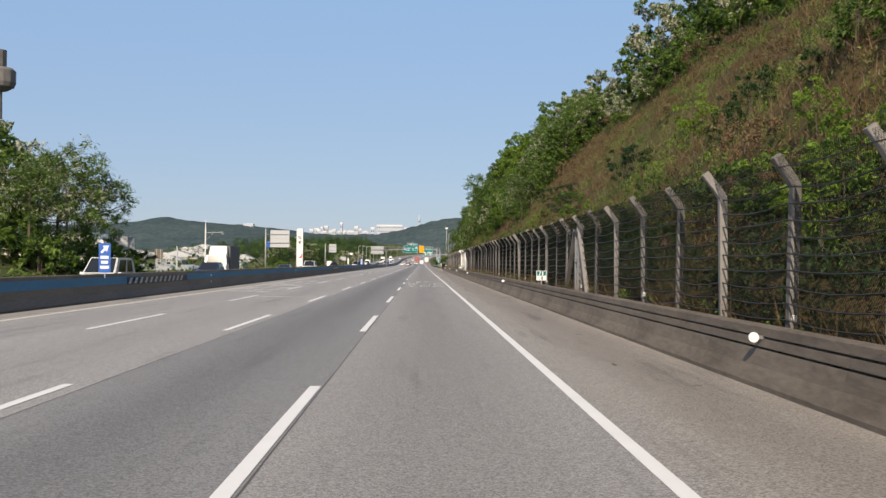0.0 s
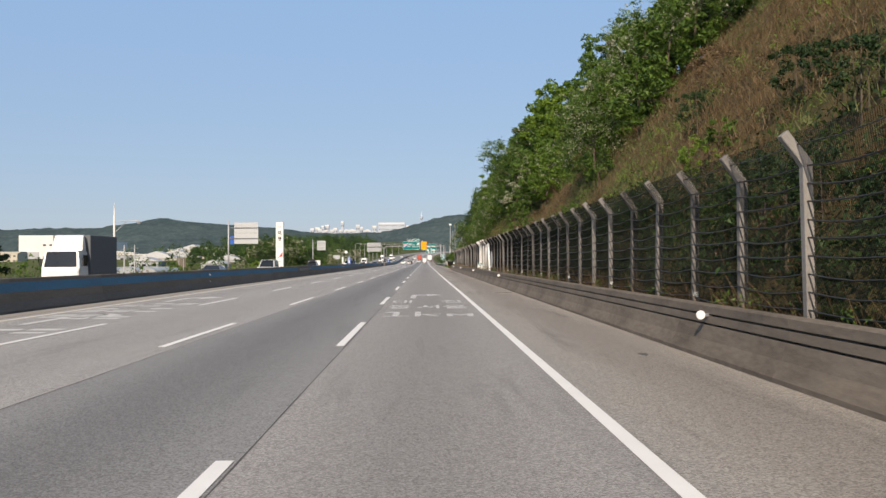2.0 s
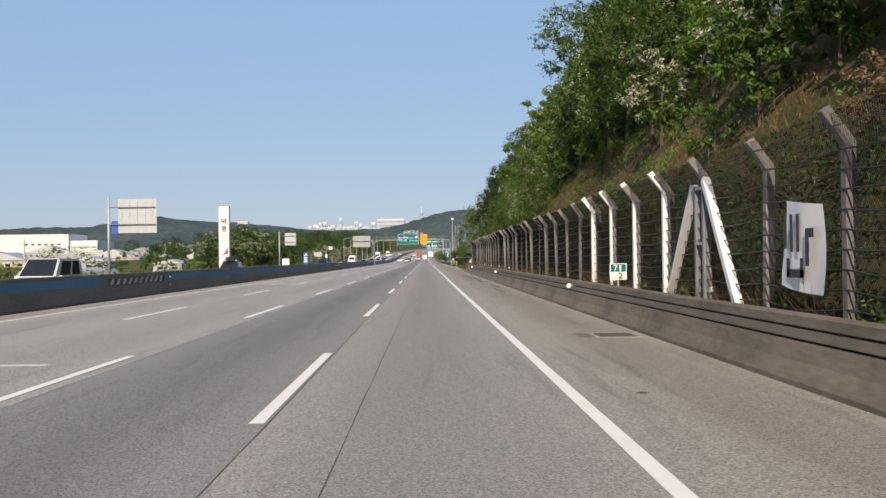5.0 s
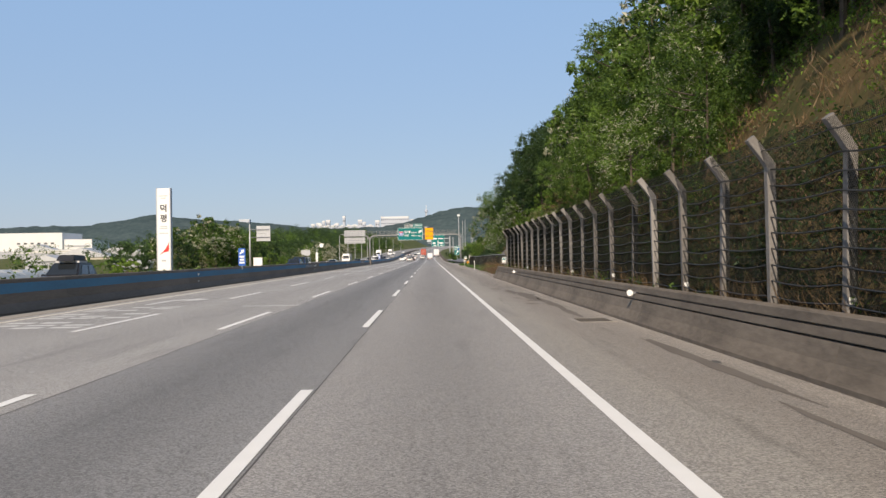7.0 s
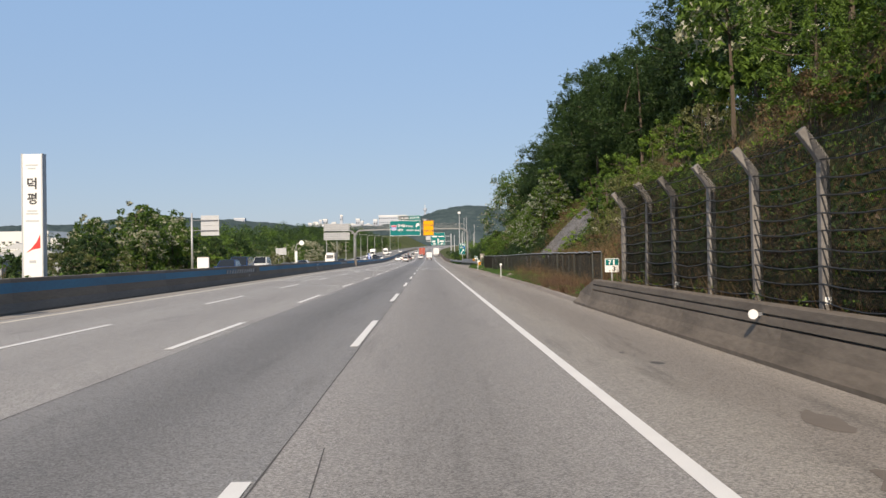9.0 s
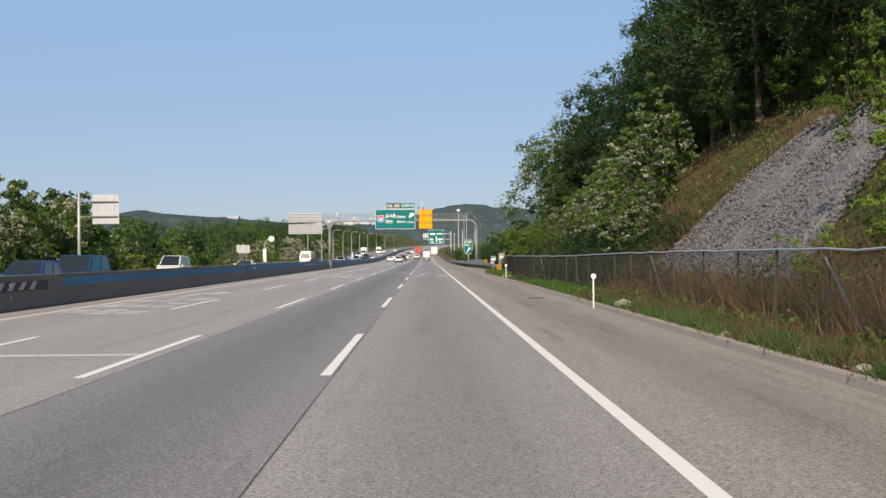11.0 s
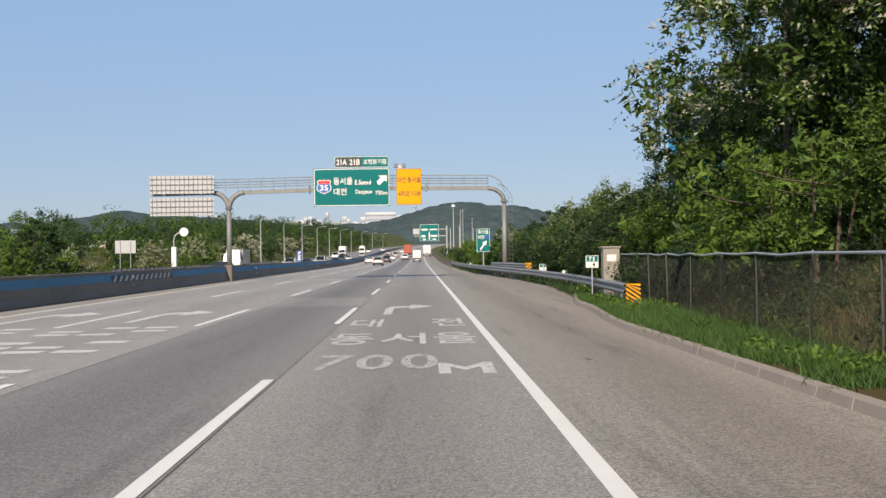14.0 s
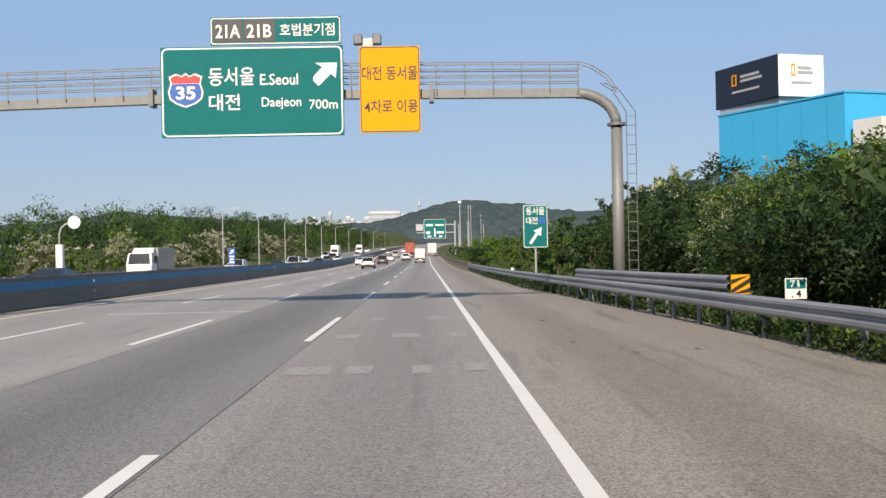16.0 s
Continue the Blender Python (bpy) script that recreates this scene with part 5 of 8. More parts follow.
for z in (6.6, 8.8):
    part("arm", tube(bmesh.new(), [(11.2, 0.3, z), (0.4, 0.3, z)], 0.12, 8), M_STEEL, far)


# ---- lamp posts and poles ----
def lamp_post(x, y, h, arm=2.2, name="street_lamp", label="tall grey street lamp beside the far lanes", r=0.09):
    top = holder(name, pose(*on_road(x, y, -0.3)), label, "street lamp", "far street lamps")
    part("pole", tube(bmesh.new(), [(0, 0, 0), (0, 0, h - 0.6), (arm * 0.2, 0, h - 0.1), (arm, 0, h)], [r * 1.4, r, r * 0.8, r * 0.6], 6), M_STEEL, top)
    part("lamp_head", box(bmesh.new(), arm - 0.1, arm + 0.8, -0.15, 0.15, h - 0.05, h + 0.12, 0.03), M_STEEL, top)


for k, y in enumerate((540, 578, 618, 662, 708, 760, 820, 890, 970, 1060)):
    lamp_post(-31.8, y, 10.5)
for x, y, h in ((24.0, 860, 22), (27.0, 900, 24), (32.5, 905, 20), (21.0, 800, 13), (26.5, 780, 12), (18.0, 720, 11), (13.5, 690, 10), (-58, 250, 8), (-70, 300, 9), (-64, 190, 9)):
    top = holder("utility_pole", pose(x, y, height(x, y) - 0.5), "thin grey utility pole", "pole", "far poles")
    part("pole", tube(bmesh.new(), [(0, 0, 0), (0, 0, h)], [0.2, 0.12], 6), M_STEEL, top)
    part("crossbar", bar(bmesh.new(), [(-0.9, 0, h - 0.8), (0.9, 0, h - 0.8)], 0.1, 0.1), M_STEEL_DARK, top)
hm = holder("high_mast_light", pose(27.0, 1060, rise(1060) - 1), "very tall mast with a crown of lamps", "mast")
part("pole", tube(bmesh.new(), [(0, 0, 0), (0, 0, 30)], [0.45, 0.25], 8), M_STEEL, hm)
bm = bmesh.new()
bmesh.ops.create_cone(bm, cap_ends=True, segments=12, radius1=1.4, radius2=1.1, depth=1.6, matrix=Matrix.Translation((0, 0, 30.6)))
part("lamp_crown", bm, M_WHITE, hm)


# ---- buildings ----
def corner_block(name, corner, left, right, z0, z1, materials, label, parent=None):
    """A block from its near corner and the far ends of its two seen sides."""
    c, l, r = Vector((*corner, 0)), Vector((*left, 0)), Vector((*right, 0))
    base = [c, r, r + l - c, l]
    bm = bmesh.new()
    a = [bm.verts.new((p.x, p.y, z0)) for p in base]
    b = [bm.verts.new((p.x, p.y, z1)) for p in base]
    for k in range(4):
        f = bm.faces.new((a[k], a[(k + 1) % 4], b[(k + 1) % 4], b[k]))
        f.material_index = k % len(materials)
    bm.faces.new(b)
    bmesh.ops.recalc_face_normals(bm, faces=bm.faces)
    return part(name, bm, materials, parent, label)


M_CYAN = pbr("bright_blue_cladding", (0.03, 0.36, 0.66), (0.045, 0.42, 0.72), scale=0.15, fine=2, rough=0.6, contrast=0.8)
M_JOINT = plain("cladding_joint_blue", (0.02, 0.27, 0.52), rough=0.6)
M_NAVY = plain("navy_billboard", (0.011, 0.017, 0.036), rough=0.5)
store = holder("blue_building", pose(0, 0, 0), "bright blue clad building with a billboard on its roof", "building")
wall = corner_block("wall", (87.7, 570.0), (72.3, 605.0), (112.8, 577.0), -3, 32.9, [M_CYAN], "", store)
corner_block("parapet", (87.5, 569.7), (72.0, 605.2), (113.0, 576.7), 32.9, 33.3, [M_CYAN], "", store)
corner_block("white_annex", (91.5, 562.0), (88.5, 568.0), (99.5, 564.5), -3, 27.0, [M_FAR_WALL], "lower white annex", store)
for k in range(5):
    a, b = Vector((87.7, 570, 0)), Vector((72.3, 605, 0))
    p, q = a + (b - a) * (0.12 + 0.19 * k), a + (b - a) * (0.122 + 0.19 * k)
    n_out = Vector((-0.916, -0.401, 0)) * 0.08
    part("cladding_joint", ([tuple(p + n_out), tuple(q + n_out), tuple(q + n_out + Vector((0, 0, 32.6))), tuple(p + n_out + Vector((0, 0, 32.6)))], [], [(0, 1, 2, 3)]), M_JOINT, store)
for k in range(6):
    p = Vector((87.7, 570, 0)) + Vector((-15.3, 35, 0)) * (0.72 + 0.035 * k) + Vector((-0.916, -0.401, 0)) * 0.1
    d = Vector((-15.3, 35, 0)).normalized() * 0.8
    part("window", ([tuple(p + Vector((0, 0, 17.0))), tuple(p + d + Vector((0, 0, 17.0))), tuple(p + d + Vector((0, 0, 18.2))), tuple(p + Vector((0, 0, 18.2)))], [], [(0, 1, 2, 3)]), M_DARK_PLATE, store)
bb = holder("billboard", pose(0, 0, 0), "rooftop billboard, one side navy and one side white", "billboard")
corner_block("billboard_face", (80.0, 586.0), (72.3, 607.0), (91.1, 589.0), 34.8, 44.0, [M_WHITE, M_NAVY, M_NAVY, M_NAVY], "", bb)
corner_block("billboard_base", (80.6, 587.4), (73.0, 606.0), (89.6, 590.0), 33.0, 34.8, [M_STEEL], "", bb)


def on_side(a, b, u0, u1, z0, z1, off, material, parent, name="plain_mark"):
    a, b = Vector((*a, 0)), Vector((*b, 0))
    p, q = a + (b - a) * u0, a + (b - a) * u1
    n = (b - a).normalized().cross(Vector((0, 0, 1))) * off
    part(name, ([tuple(v + n + Vector((0, 0, z))) for v, z in ((p, z0), (q, z0), (q, z1), (p, z1))], [], [(0, 1, 2, 3)]), material, parent)


for a, b, mt, off in (((72.3, 607.0), (80.0, 586.0), M_SIGN_BACK, 0.1), ((80.0, 586.0), (91.1, 589.0), M_STEEL, 0.1)):
    on_side(a, b, 0.28, 0.30, 39.4, 41.8, off, M_YELLOW, bb)
    on_side(a, b, 0.34, 0.36, 39.4, 41.8, off, M_YELLOW, bb)
    on_side(a, b, 0.28, 0.36, 41.6, 41.9, off + 0.02, M_YELLOW, bb)
    on_side(a, b, 0.28, 0.36, 39.3, 39.6, off + 0.02, M_YELLOW, bb)
    on_side(a, b, 0.42, 0.72, 40.8, 41.4, off, mt, bb)
    on_side(a, b, 0.42, 0.76, 39.8, 40.4, off, mt, bb)
    on_side(a, b, 0.28, 0.72, 37.6, 38.1, off, mt, bb)


def house(x0, x1, y, depth, z0, z1, material, label, floors=2, bays=6, roof=None, name="building", pitched=False):
    """A block with its storeys of windows and a roof."""
    top = holder(name, pose(0, 0, 0), label, "building", "far buildings")
    bm = box(bmesh.new(), x0, x1, y, y + depth, z0, z1)
    part("wall", bm, material, top)
    if pitched:
        bm = extrude_y(bmesh.new(), [(x0 - 0.5, z1), ((x0 + x1) / 2, z1 + (x1 - x0) * 0.16), (x1 + 0.5, z1)], y - 0.5, y + depth)
        part("roof", bm, roof or M_STEEL, top)
    else:
        part("roof", box(bmesh.new(), x0 - 0.3, x1 + 0.3, y - 0.3, y + depth, z1, z1 + max(0.4, (z1 - z0) * 0.04)), roof or M_FAR_WALL, top)
    w = None
    fh, bw = (z1 - z0) / floors, (x1 - x0) / bays
    for f in range(floors):
        for b in range(bays):
            m = pose(x0 + bw * (b + 0.5), y, z0 + fh * (f + 0.55))
            if w is None:
                w = part("window", box(bmesh.new(), -bw * 0.2, bw * 0.2, -0.06, 0.02, -fh * 0.13, fh * 0.13), M_GLASS_DARK, top)
                w.matrix_basis = m
            else:
                share("window", w, top, m)
    return top


M_BEIGE = pbr("beige_wall", (0.42, 0.38, 0.31), (0.5, 0.46, 0.38), scale=0.1, fine=1, rough=0.85)
M_GREY_WALL = pbr("grey_wall", (0.30, 0.31, 0.33), (0.4, 0.41, 0.43), scale=0.1, fine=1, rough=0.85)
# the white warehouse and its lower wing
wh = holder("warehouse", pose(0, 0, 0), "huge white flat-roofed warehouse in the valley", "building", "far buildings")
part("hall", box(bmesh.new(), -585, -490, 1540, 1620, 5, 41), M_FAR_WALL, wh)
part("wing", box(bmesh.new(), -489.8, -452, 1545, 1620, 5, 32), M_FAR_WALL, wh)
part("loading_bay", box(bmesh.new(), -584, -556, 1539, 1540.5, 7, 17), M_GREY_WALL, wh)
for k in range(6):
    part("window", box(bmesh.new(), -550 + 9 * k, -546 + 9 * k, 1539.4, 1540.4, 26, 28), M_DARK_PLATE, wh)
part("window_band", box(bmesh.new(), -488, -454, 1544.4, 1545.4, 22, 24), M_GREY_WALL, wh)
rng = random.Random(5)
for x0, x1, y, z0, z1, m, fl, ba, pt in ((-250, -205, 900, -4, 6, M_FAR_WALL, 2, 8, False), (-200, -150, 830, -4, 7, M_GREY_WALL, 2, 9, True), (-176, -160, 760, -4, 10, M_BEIGE, 3, 4, False), (-150, -112, 700, -4, 5, M_FAR_WALL, 1, 7, True), (-330, -290, 1050, -4, 12, M_FAR_WALL, 3, 8, False), (-420, -370, 1200, 0, 12, M_GREY_WALL, 2, 9, True), (-360, -335, 900, -3, 9, M_BEIGE, 3, 5, False), (-520, -470, 1250, 2, 14, M_BEIGE, 3, 8, False), (-300, -270, 1300, 6, 18, M_FAR_WALL, 3, 6, False), (-235, -215, 1150, 2, 11, M_FAR_WALL, 3, 4, True), (-640, -600, 1700, 14, 26, M_FAR_WALL, 2, 8, False)):
    house(x0, x1, y, 22, z0, z1, m, "low " + ("pale" if m is not M_GREY_WALL else "grey") + " industrial building in the valley", fl, ba, pitched=pt, roof=M_STEEL)
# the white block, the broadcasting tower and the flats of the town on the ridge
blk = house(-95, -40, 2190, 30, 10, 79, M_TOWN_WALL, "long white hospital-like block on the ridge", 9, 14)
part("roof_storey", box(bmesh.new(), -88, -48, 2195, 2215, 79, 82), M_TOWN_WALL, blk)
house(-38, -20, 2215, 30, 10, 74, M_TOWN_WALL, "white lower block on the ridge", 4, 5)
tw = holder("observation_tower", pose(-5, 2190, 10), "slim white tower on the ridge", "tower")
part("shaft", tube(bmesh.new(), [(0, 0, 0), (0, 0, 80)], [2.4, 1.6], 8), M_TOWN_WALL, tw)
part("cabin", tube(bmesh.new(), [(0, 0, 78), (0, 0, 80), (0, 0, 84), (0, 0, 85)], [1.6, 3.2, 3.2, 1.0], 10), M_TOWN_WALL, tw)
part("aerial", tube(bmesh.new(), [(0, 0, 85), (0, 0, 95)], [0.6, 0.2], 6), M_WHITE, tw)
for k in range(30):
    x = -305 + 5.9 * k + rng.uniform(-2, 2)
    y = 2900 + rng.uniform(-150, 250)
    hh = 82 + rng.uniform(0, 15) + (7 if 13 < k < 25 else 0)
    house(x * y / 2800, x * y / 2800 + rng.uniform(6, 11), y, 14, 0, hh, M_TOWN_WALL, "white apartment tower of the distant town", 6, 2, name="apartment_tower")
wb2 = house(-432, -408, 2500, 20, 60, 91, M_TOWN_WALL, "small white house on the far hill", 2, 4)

# low houses, sheds and greenhouses of the near valley
near_rng = random.Random(9)
for x, y, w, z1, m, pt in ((-118, 600, 20, 5.2, M_BEIGE, False), (-150, 620, 26, 4.6, M_GREY_WALL, True), (-96, 520, 14, 2.6, M_GREY_WALL, True), (-138, 540, 22, 3.4, M_BEIGE, True), (-176, 600, 30, 5.6, M_GREY_WALL, False), (-104, 660, 12, 7.5, M_BEIGE, False), (-128, 690, 16, 6.5, M_GREY_WALL, True), (-200, 680, 34, 6.2, M_FAR_WALL, False), (-84, 440, 9, 1.0, M_GREY_WALL, True), (-165, 500, 18, 2.8, M_BEIGE, True), (-230, 760, 30, 8.0, M_BEIGE, False), (-120, 470, 12, 2.0, M_GREY_WALL, True)):
    house(x, x + w, y, 12, -5, z1, m, "low flat-roofed house in the valley" if not pt else "low shed with a pitched roof in the valley", 2, max(2, w // 4), roof=M_STEEL if pt else None, pitched=pt)
M_FILM = pbr("greenhouse_film", (0.24, 0.26, 0.27), (0.36, 0.38, 0.38), scale=0.6, fine=4, rough=0.4, stretch=(1, 3, 1), contrast=0.8)
for x, y, n in ((-108, 400, 3), (-84, 340, 2)):
    for k in range(n):
        gh = holder("greenhouse", pose(x + 7.2 * k, y + near_rng.uniform(-3, 3), -2.7), "long round-backed greenhouse under pale plastic film", "greenhouse", "greenhouses in the valley")
        arch = [(3.2 * math.cos(a), 2.7 * math.sin(a)) for a in (math.pi * i / 10 for i in range(11))]
        part("film", extrude_y(bmesh.new(), arch, 0, 30), M_FILM, gh)
        part("door", box(bmesh.new(), -0.9, 0.9, -0.06, -0.01, 0, 2.1), M_GREY_WALL, gh)
        for j in range(6):
            part("rib", tube(bmesh.new(), [(1.005 * u, 6.0 * j, 1.005 * v) for u, v in arch], 0.05, 4), M_STEEL, gh)

# water tower beyond the left-hand trees
wt = holder("water_tower", pose(-47.8, 118.5, 0), "slender concrete water tower with a drum top and an aerial", "tower")
part("shaft", tube(bmesh.new(), [(0, 0, 0), (0, 0, 21.5)], [0.6, 0.45], 10), M_POST, wt)
part("drum", tube(bmesh.new(), [(0, 0, 21.3), (0, 0, 21.7), (0, 0, 22.2), (0, 0, 23.6), (0.0, 0, 23.9)], [1.0, 1.7, 1.9, 1.9, 1.6], 14), M_POST, wt)
part("upper_drum", tube(bmesh.new(), [(-0.3, 0, 23.8), (-0.3, 0, 26.0)], 1.15, 12), M_POST, wt)
part("aerial", tube(bmesh.new(), [(-0.3, 0, 26), (-0.3, 0, 29.5)], 0.05, 5), M_STEEL, wt)


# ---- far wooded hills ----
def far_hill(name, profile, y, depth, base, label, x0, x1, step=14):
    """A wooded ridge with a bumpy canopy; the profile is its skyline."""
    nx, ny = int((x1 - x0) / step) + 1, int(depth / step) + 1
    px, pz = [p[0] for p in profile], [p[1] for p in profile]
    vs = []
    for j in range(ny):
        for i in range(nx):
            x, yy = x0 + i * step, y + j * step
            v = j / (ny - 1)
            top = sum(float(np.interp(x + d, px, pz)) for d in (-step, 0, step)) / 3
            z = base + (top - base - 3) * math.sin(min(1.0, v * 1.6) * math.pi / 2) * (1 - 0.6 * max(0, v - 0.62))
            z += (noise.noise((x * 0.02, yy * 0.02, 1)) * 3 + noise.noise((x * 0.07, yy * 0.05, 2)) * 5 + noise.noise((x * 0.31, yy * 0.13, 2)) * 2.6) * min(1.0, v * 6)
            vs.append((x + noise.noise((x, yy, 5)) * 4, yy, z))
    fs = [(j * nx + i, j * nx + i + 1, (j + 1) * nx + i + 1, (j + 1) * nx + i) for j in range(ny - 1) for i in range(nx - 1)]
    return tagged(part(name, (vs, [], fs), M_HAZY_WOOD, smooth=False), label, "hill", kind="structure")


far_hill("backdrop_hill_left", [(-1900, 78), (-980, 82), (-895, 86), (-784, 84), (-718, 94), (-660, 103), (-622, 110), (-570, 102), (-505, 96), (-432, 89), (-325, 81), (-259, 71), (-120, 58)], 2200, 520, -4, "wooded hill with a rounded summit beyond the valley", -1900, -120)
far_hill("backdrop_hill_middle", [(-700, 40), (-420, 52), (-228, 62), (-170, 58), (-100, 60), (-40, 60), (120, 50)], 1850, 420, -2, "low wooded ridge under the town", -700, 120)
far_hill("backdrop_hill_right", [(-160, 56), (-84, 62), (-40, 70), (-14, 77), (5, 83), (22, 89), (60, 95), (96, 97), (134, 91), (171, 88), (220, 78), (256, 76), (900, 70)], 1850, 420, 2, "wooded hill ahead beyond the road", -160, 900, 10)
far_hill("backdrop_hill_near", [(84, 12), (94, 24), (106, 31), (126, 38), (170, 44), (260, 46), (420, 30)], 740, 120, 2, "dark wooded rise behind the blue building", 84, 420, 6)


# ---- plants ----
rs = np.random.RandomState(11)
M_DEAD = leafy("dead_creeper", (0.032, 0.022, 0.015), (0.115, 0.078, 0.052), through=0.15)
M_SILVER = leafy("silvery_leaf_backs", (0.20, 0.22, 0.17), (0.46, 0.48, 0.41))


def leaves(centres, radii, per, size, flat=0.75, rng=rs, stand=0.0):
    """Small tapering leaves in clumps: vertices and faces."""
    centres, radii = np.asarray(centres, float), np.asarray(radii, float)
    n = len(centres) * per
    c, r = np.repeat(centres, per, 0), np.repeat(radii, per)
    d = rng.normal(size=(n, 3))
    d /= np.linalg.norm(d, axis=1)[:, None]
    dist = r * rng.uniform(0.25, 1.0, n) ** 0.6
    p = c + d * dist[:, None] * np.array([1, 1, flat])
    nrm = d * 0.7 + rng.normal(size=(n, 3)) * 0.55 + np.array([0, 0, 0.55])
    nrm /= np.linalg.norm(nrm, axis=1)[:, None]
    a = np.cross(nrm, rng.normal(size=(n, 3)))
    a /= np.linalg.norm(a, axis=1)[:, None] + 1e-9
    a[:, 2] -= 0.25
    b = np.cross(nrm, a)
    s = size * rng.uniform(0.6, 1.35, n)
    a, b = a * s[:, None], b * (s * 0.55)[:, None]
    k = rng.uniform(-0.25, 0.25, n)[:, None]
    v = np.stack([p - b * 0.55 - a * (0.4 + k), p + b * 0.55 - a * (0.4 - k), p + a * 0.7], 1).reshape(-1, 3)
    return v, np.arange(3 * n).reshape(-1, 3)


def blades(bases, lengths, width, lean=0.5, rng=rs):
    """Upright blades or stalks: each a tapering sliver with a bend."""
    bases, lengths = np.asarray(bases, float), np.asarray(lengths, float)
    n = len(bases)
    th = rng.uniform(0, 2 * np.pi, n)
    side = np.stack([np.cos(th), np.sin(th), np.zeros(n)], 1) * width
    tip = rng.normal(size=(n, 3)) * lean * lengths[:, None]
    tip[:, 2] = lengths * rng.uniform(0.75, 1.0, n)
    mid = tip * np.array([0.35, 0.35, 0.6])
    v = np.stack([bases - side, bases + side, bases + mid + side * 0.7, bases + tip, bases + mid - side * 0.7], 1).reshape(-1, 3)
    i = 5 * np.arange(n)[:, None]
    return v, [tuple(q) for q in (i + np.array([0, 1, 2, 4]))] + [tuple(q) for q in (i + np.array([4, 2, 3]))]


def tufts(bases, lengths, width, lean=0.5, rng=rs):
    """Fine grass: each blade one slender leaning triangle."""
    bases, lengths = np.asarray(bases, float), np.asarray(lengths, float)
    n = len(bases)
    th = rng.uniform(0, 2 * np.pi, n)
    side = np.stack([np.cos(th), np.sin(th), np.zeros(n)], 1) * width
    tip = rng.normal(size=(n, 3)) * lean * lengths[:, None]
    tip[:, 2] = lengths * rng.uniform(0.7, 1.0, n)
    return np.stack([bases - side, bases + side, bases + tip], 1).reshape(-1, 3), np.arange(3 * n).reshape(-1, 3)


def fast_mesh(name, v, f, materials, index=None):
    me = bpy.data.meshes.new(name)
    f = [tuple(map(int, q)) for q in f] if isinstance(f, list) else f.tolist()
    me.from_pydata(v.tolist(), [], f)
    for m in materials:
        me.materials.append(m)
    if index is not None:
        me.polygons.foreach_set("material_index", np.asarray(index, np.int32))
    return me


def crown_clumps(h, base, r, n, rng, gap=0.35):
    """Clump centres: an uneven crown with lobes and gaps."""
    lobes = rng.normal(size=(7, 3)) * np.array([0.55, 0.55, 0.5])
    out, rad = [], []
    while len(out) < n:
        d = rng.normal(size=3)
        d /= np.linalg.norm(d)
        q = d * rng.uniform(0.35, 1.0) ** 0.5
        reach = 0.72 + 0.5 * max(0.0, max((q / np.linalg.norm(q)) @ (l / np.linalg.norm(l)) for l in lobes)) ** 3
        hole = noise.noise(Vector(tuple(q * 2.6 + lobes[0] * 9)))
        if hole < -gap:
            continue
        q = q * reach
        out.append((q[0] * r, q[1] * r, base + (q[2] * 0.5 + 0.5) * (h - base)))
        rad.append(r * rng.uniform(0.11, 0.21))
    return np.array(out), np.array(rad)


def fronds(centres, radii, per, length, leaflet, rng):
    """Feathery leaves: drooping stalks with leaflets on both sides."""
    centres, radii = np.asarray(centres, float), np.asarray(radii, float)
    n = len(centres) * per
    c, r = np.repeat(centres, per, 0), np.repeat(radii, per)
    d = rng.normal(size=(n, 3)) + np.array([0, 0, 0.35])
    d /= np.linalg.norm(d, axis=1)[:, None]
    p = c + d * (r * rng.uniform(0.3, 1.0, n))[:, None] * np.array([1, 1, 0.8])
    run = d + rng.normal(size=(n, 3)) * 0.5 - np.array([0, 0, 0.3])
    run /= np.linalg.norm(run, axis=1)[:, None]
    side = np.cross(run, np.array([0, 0, 1.0]) + rng.normal(size=(n, 3)) * 0.35)
    side /= np.linalg.norm(side, axis=1)[:, None] + 1e-9
    ln = length * rng.uniform(0.7, 1.3, n)
    leaflets = []
    for s, u in ((0, 1.0), (1, 0.8), (-1, 0.8), (1, 0.52), (-1, 0.52), (1, 0.25), (-1, 0.25)):
        q = p + run * (ln * u)[:, None] - np.array([0, 0, 0.25]) * (ln * u * u)[:, None]
        a = (side * s * 0.9 + run * (1.0 if s == 0 else 0.45) + rng.normal(size=(n, 3)) * 0.22) * leaflet * rng.uniform(0.8, 1.2, n)[:, None]
        w = np.cross(a, side + run * 0.3 + rng.normal(size=(n, 3)) * 0.5) if s == 0 else np.cross(a, np.cross(run, side) + rng.normal(size=(n, 3)) * 0.4)
        w = w / (np.linalg.norm(w, axis=1)[:, None] + 1e-9) * leaflet * 0.30
        leaflets.append(np.stack([q + a * 0.2 + w, q + a, q + a * 0.2 - w], 1))
    v = np.concatenate(leaflets).reshape(-1, 3)
    return v, np.arange(len(v)).reshape(-1, 3)


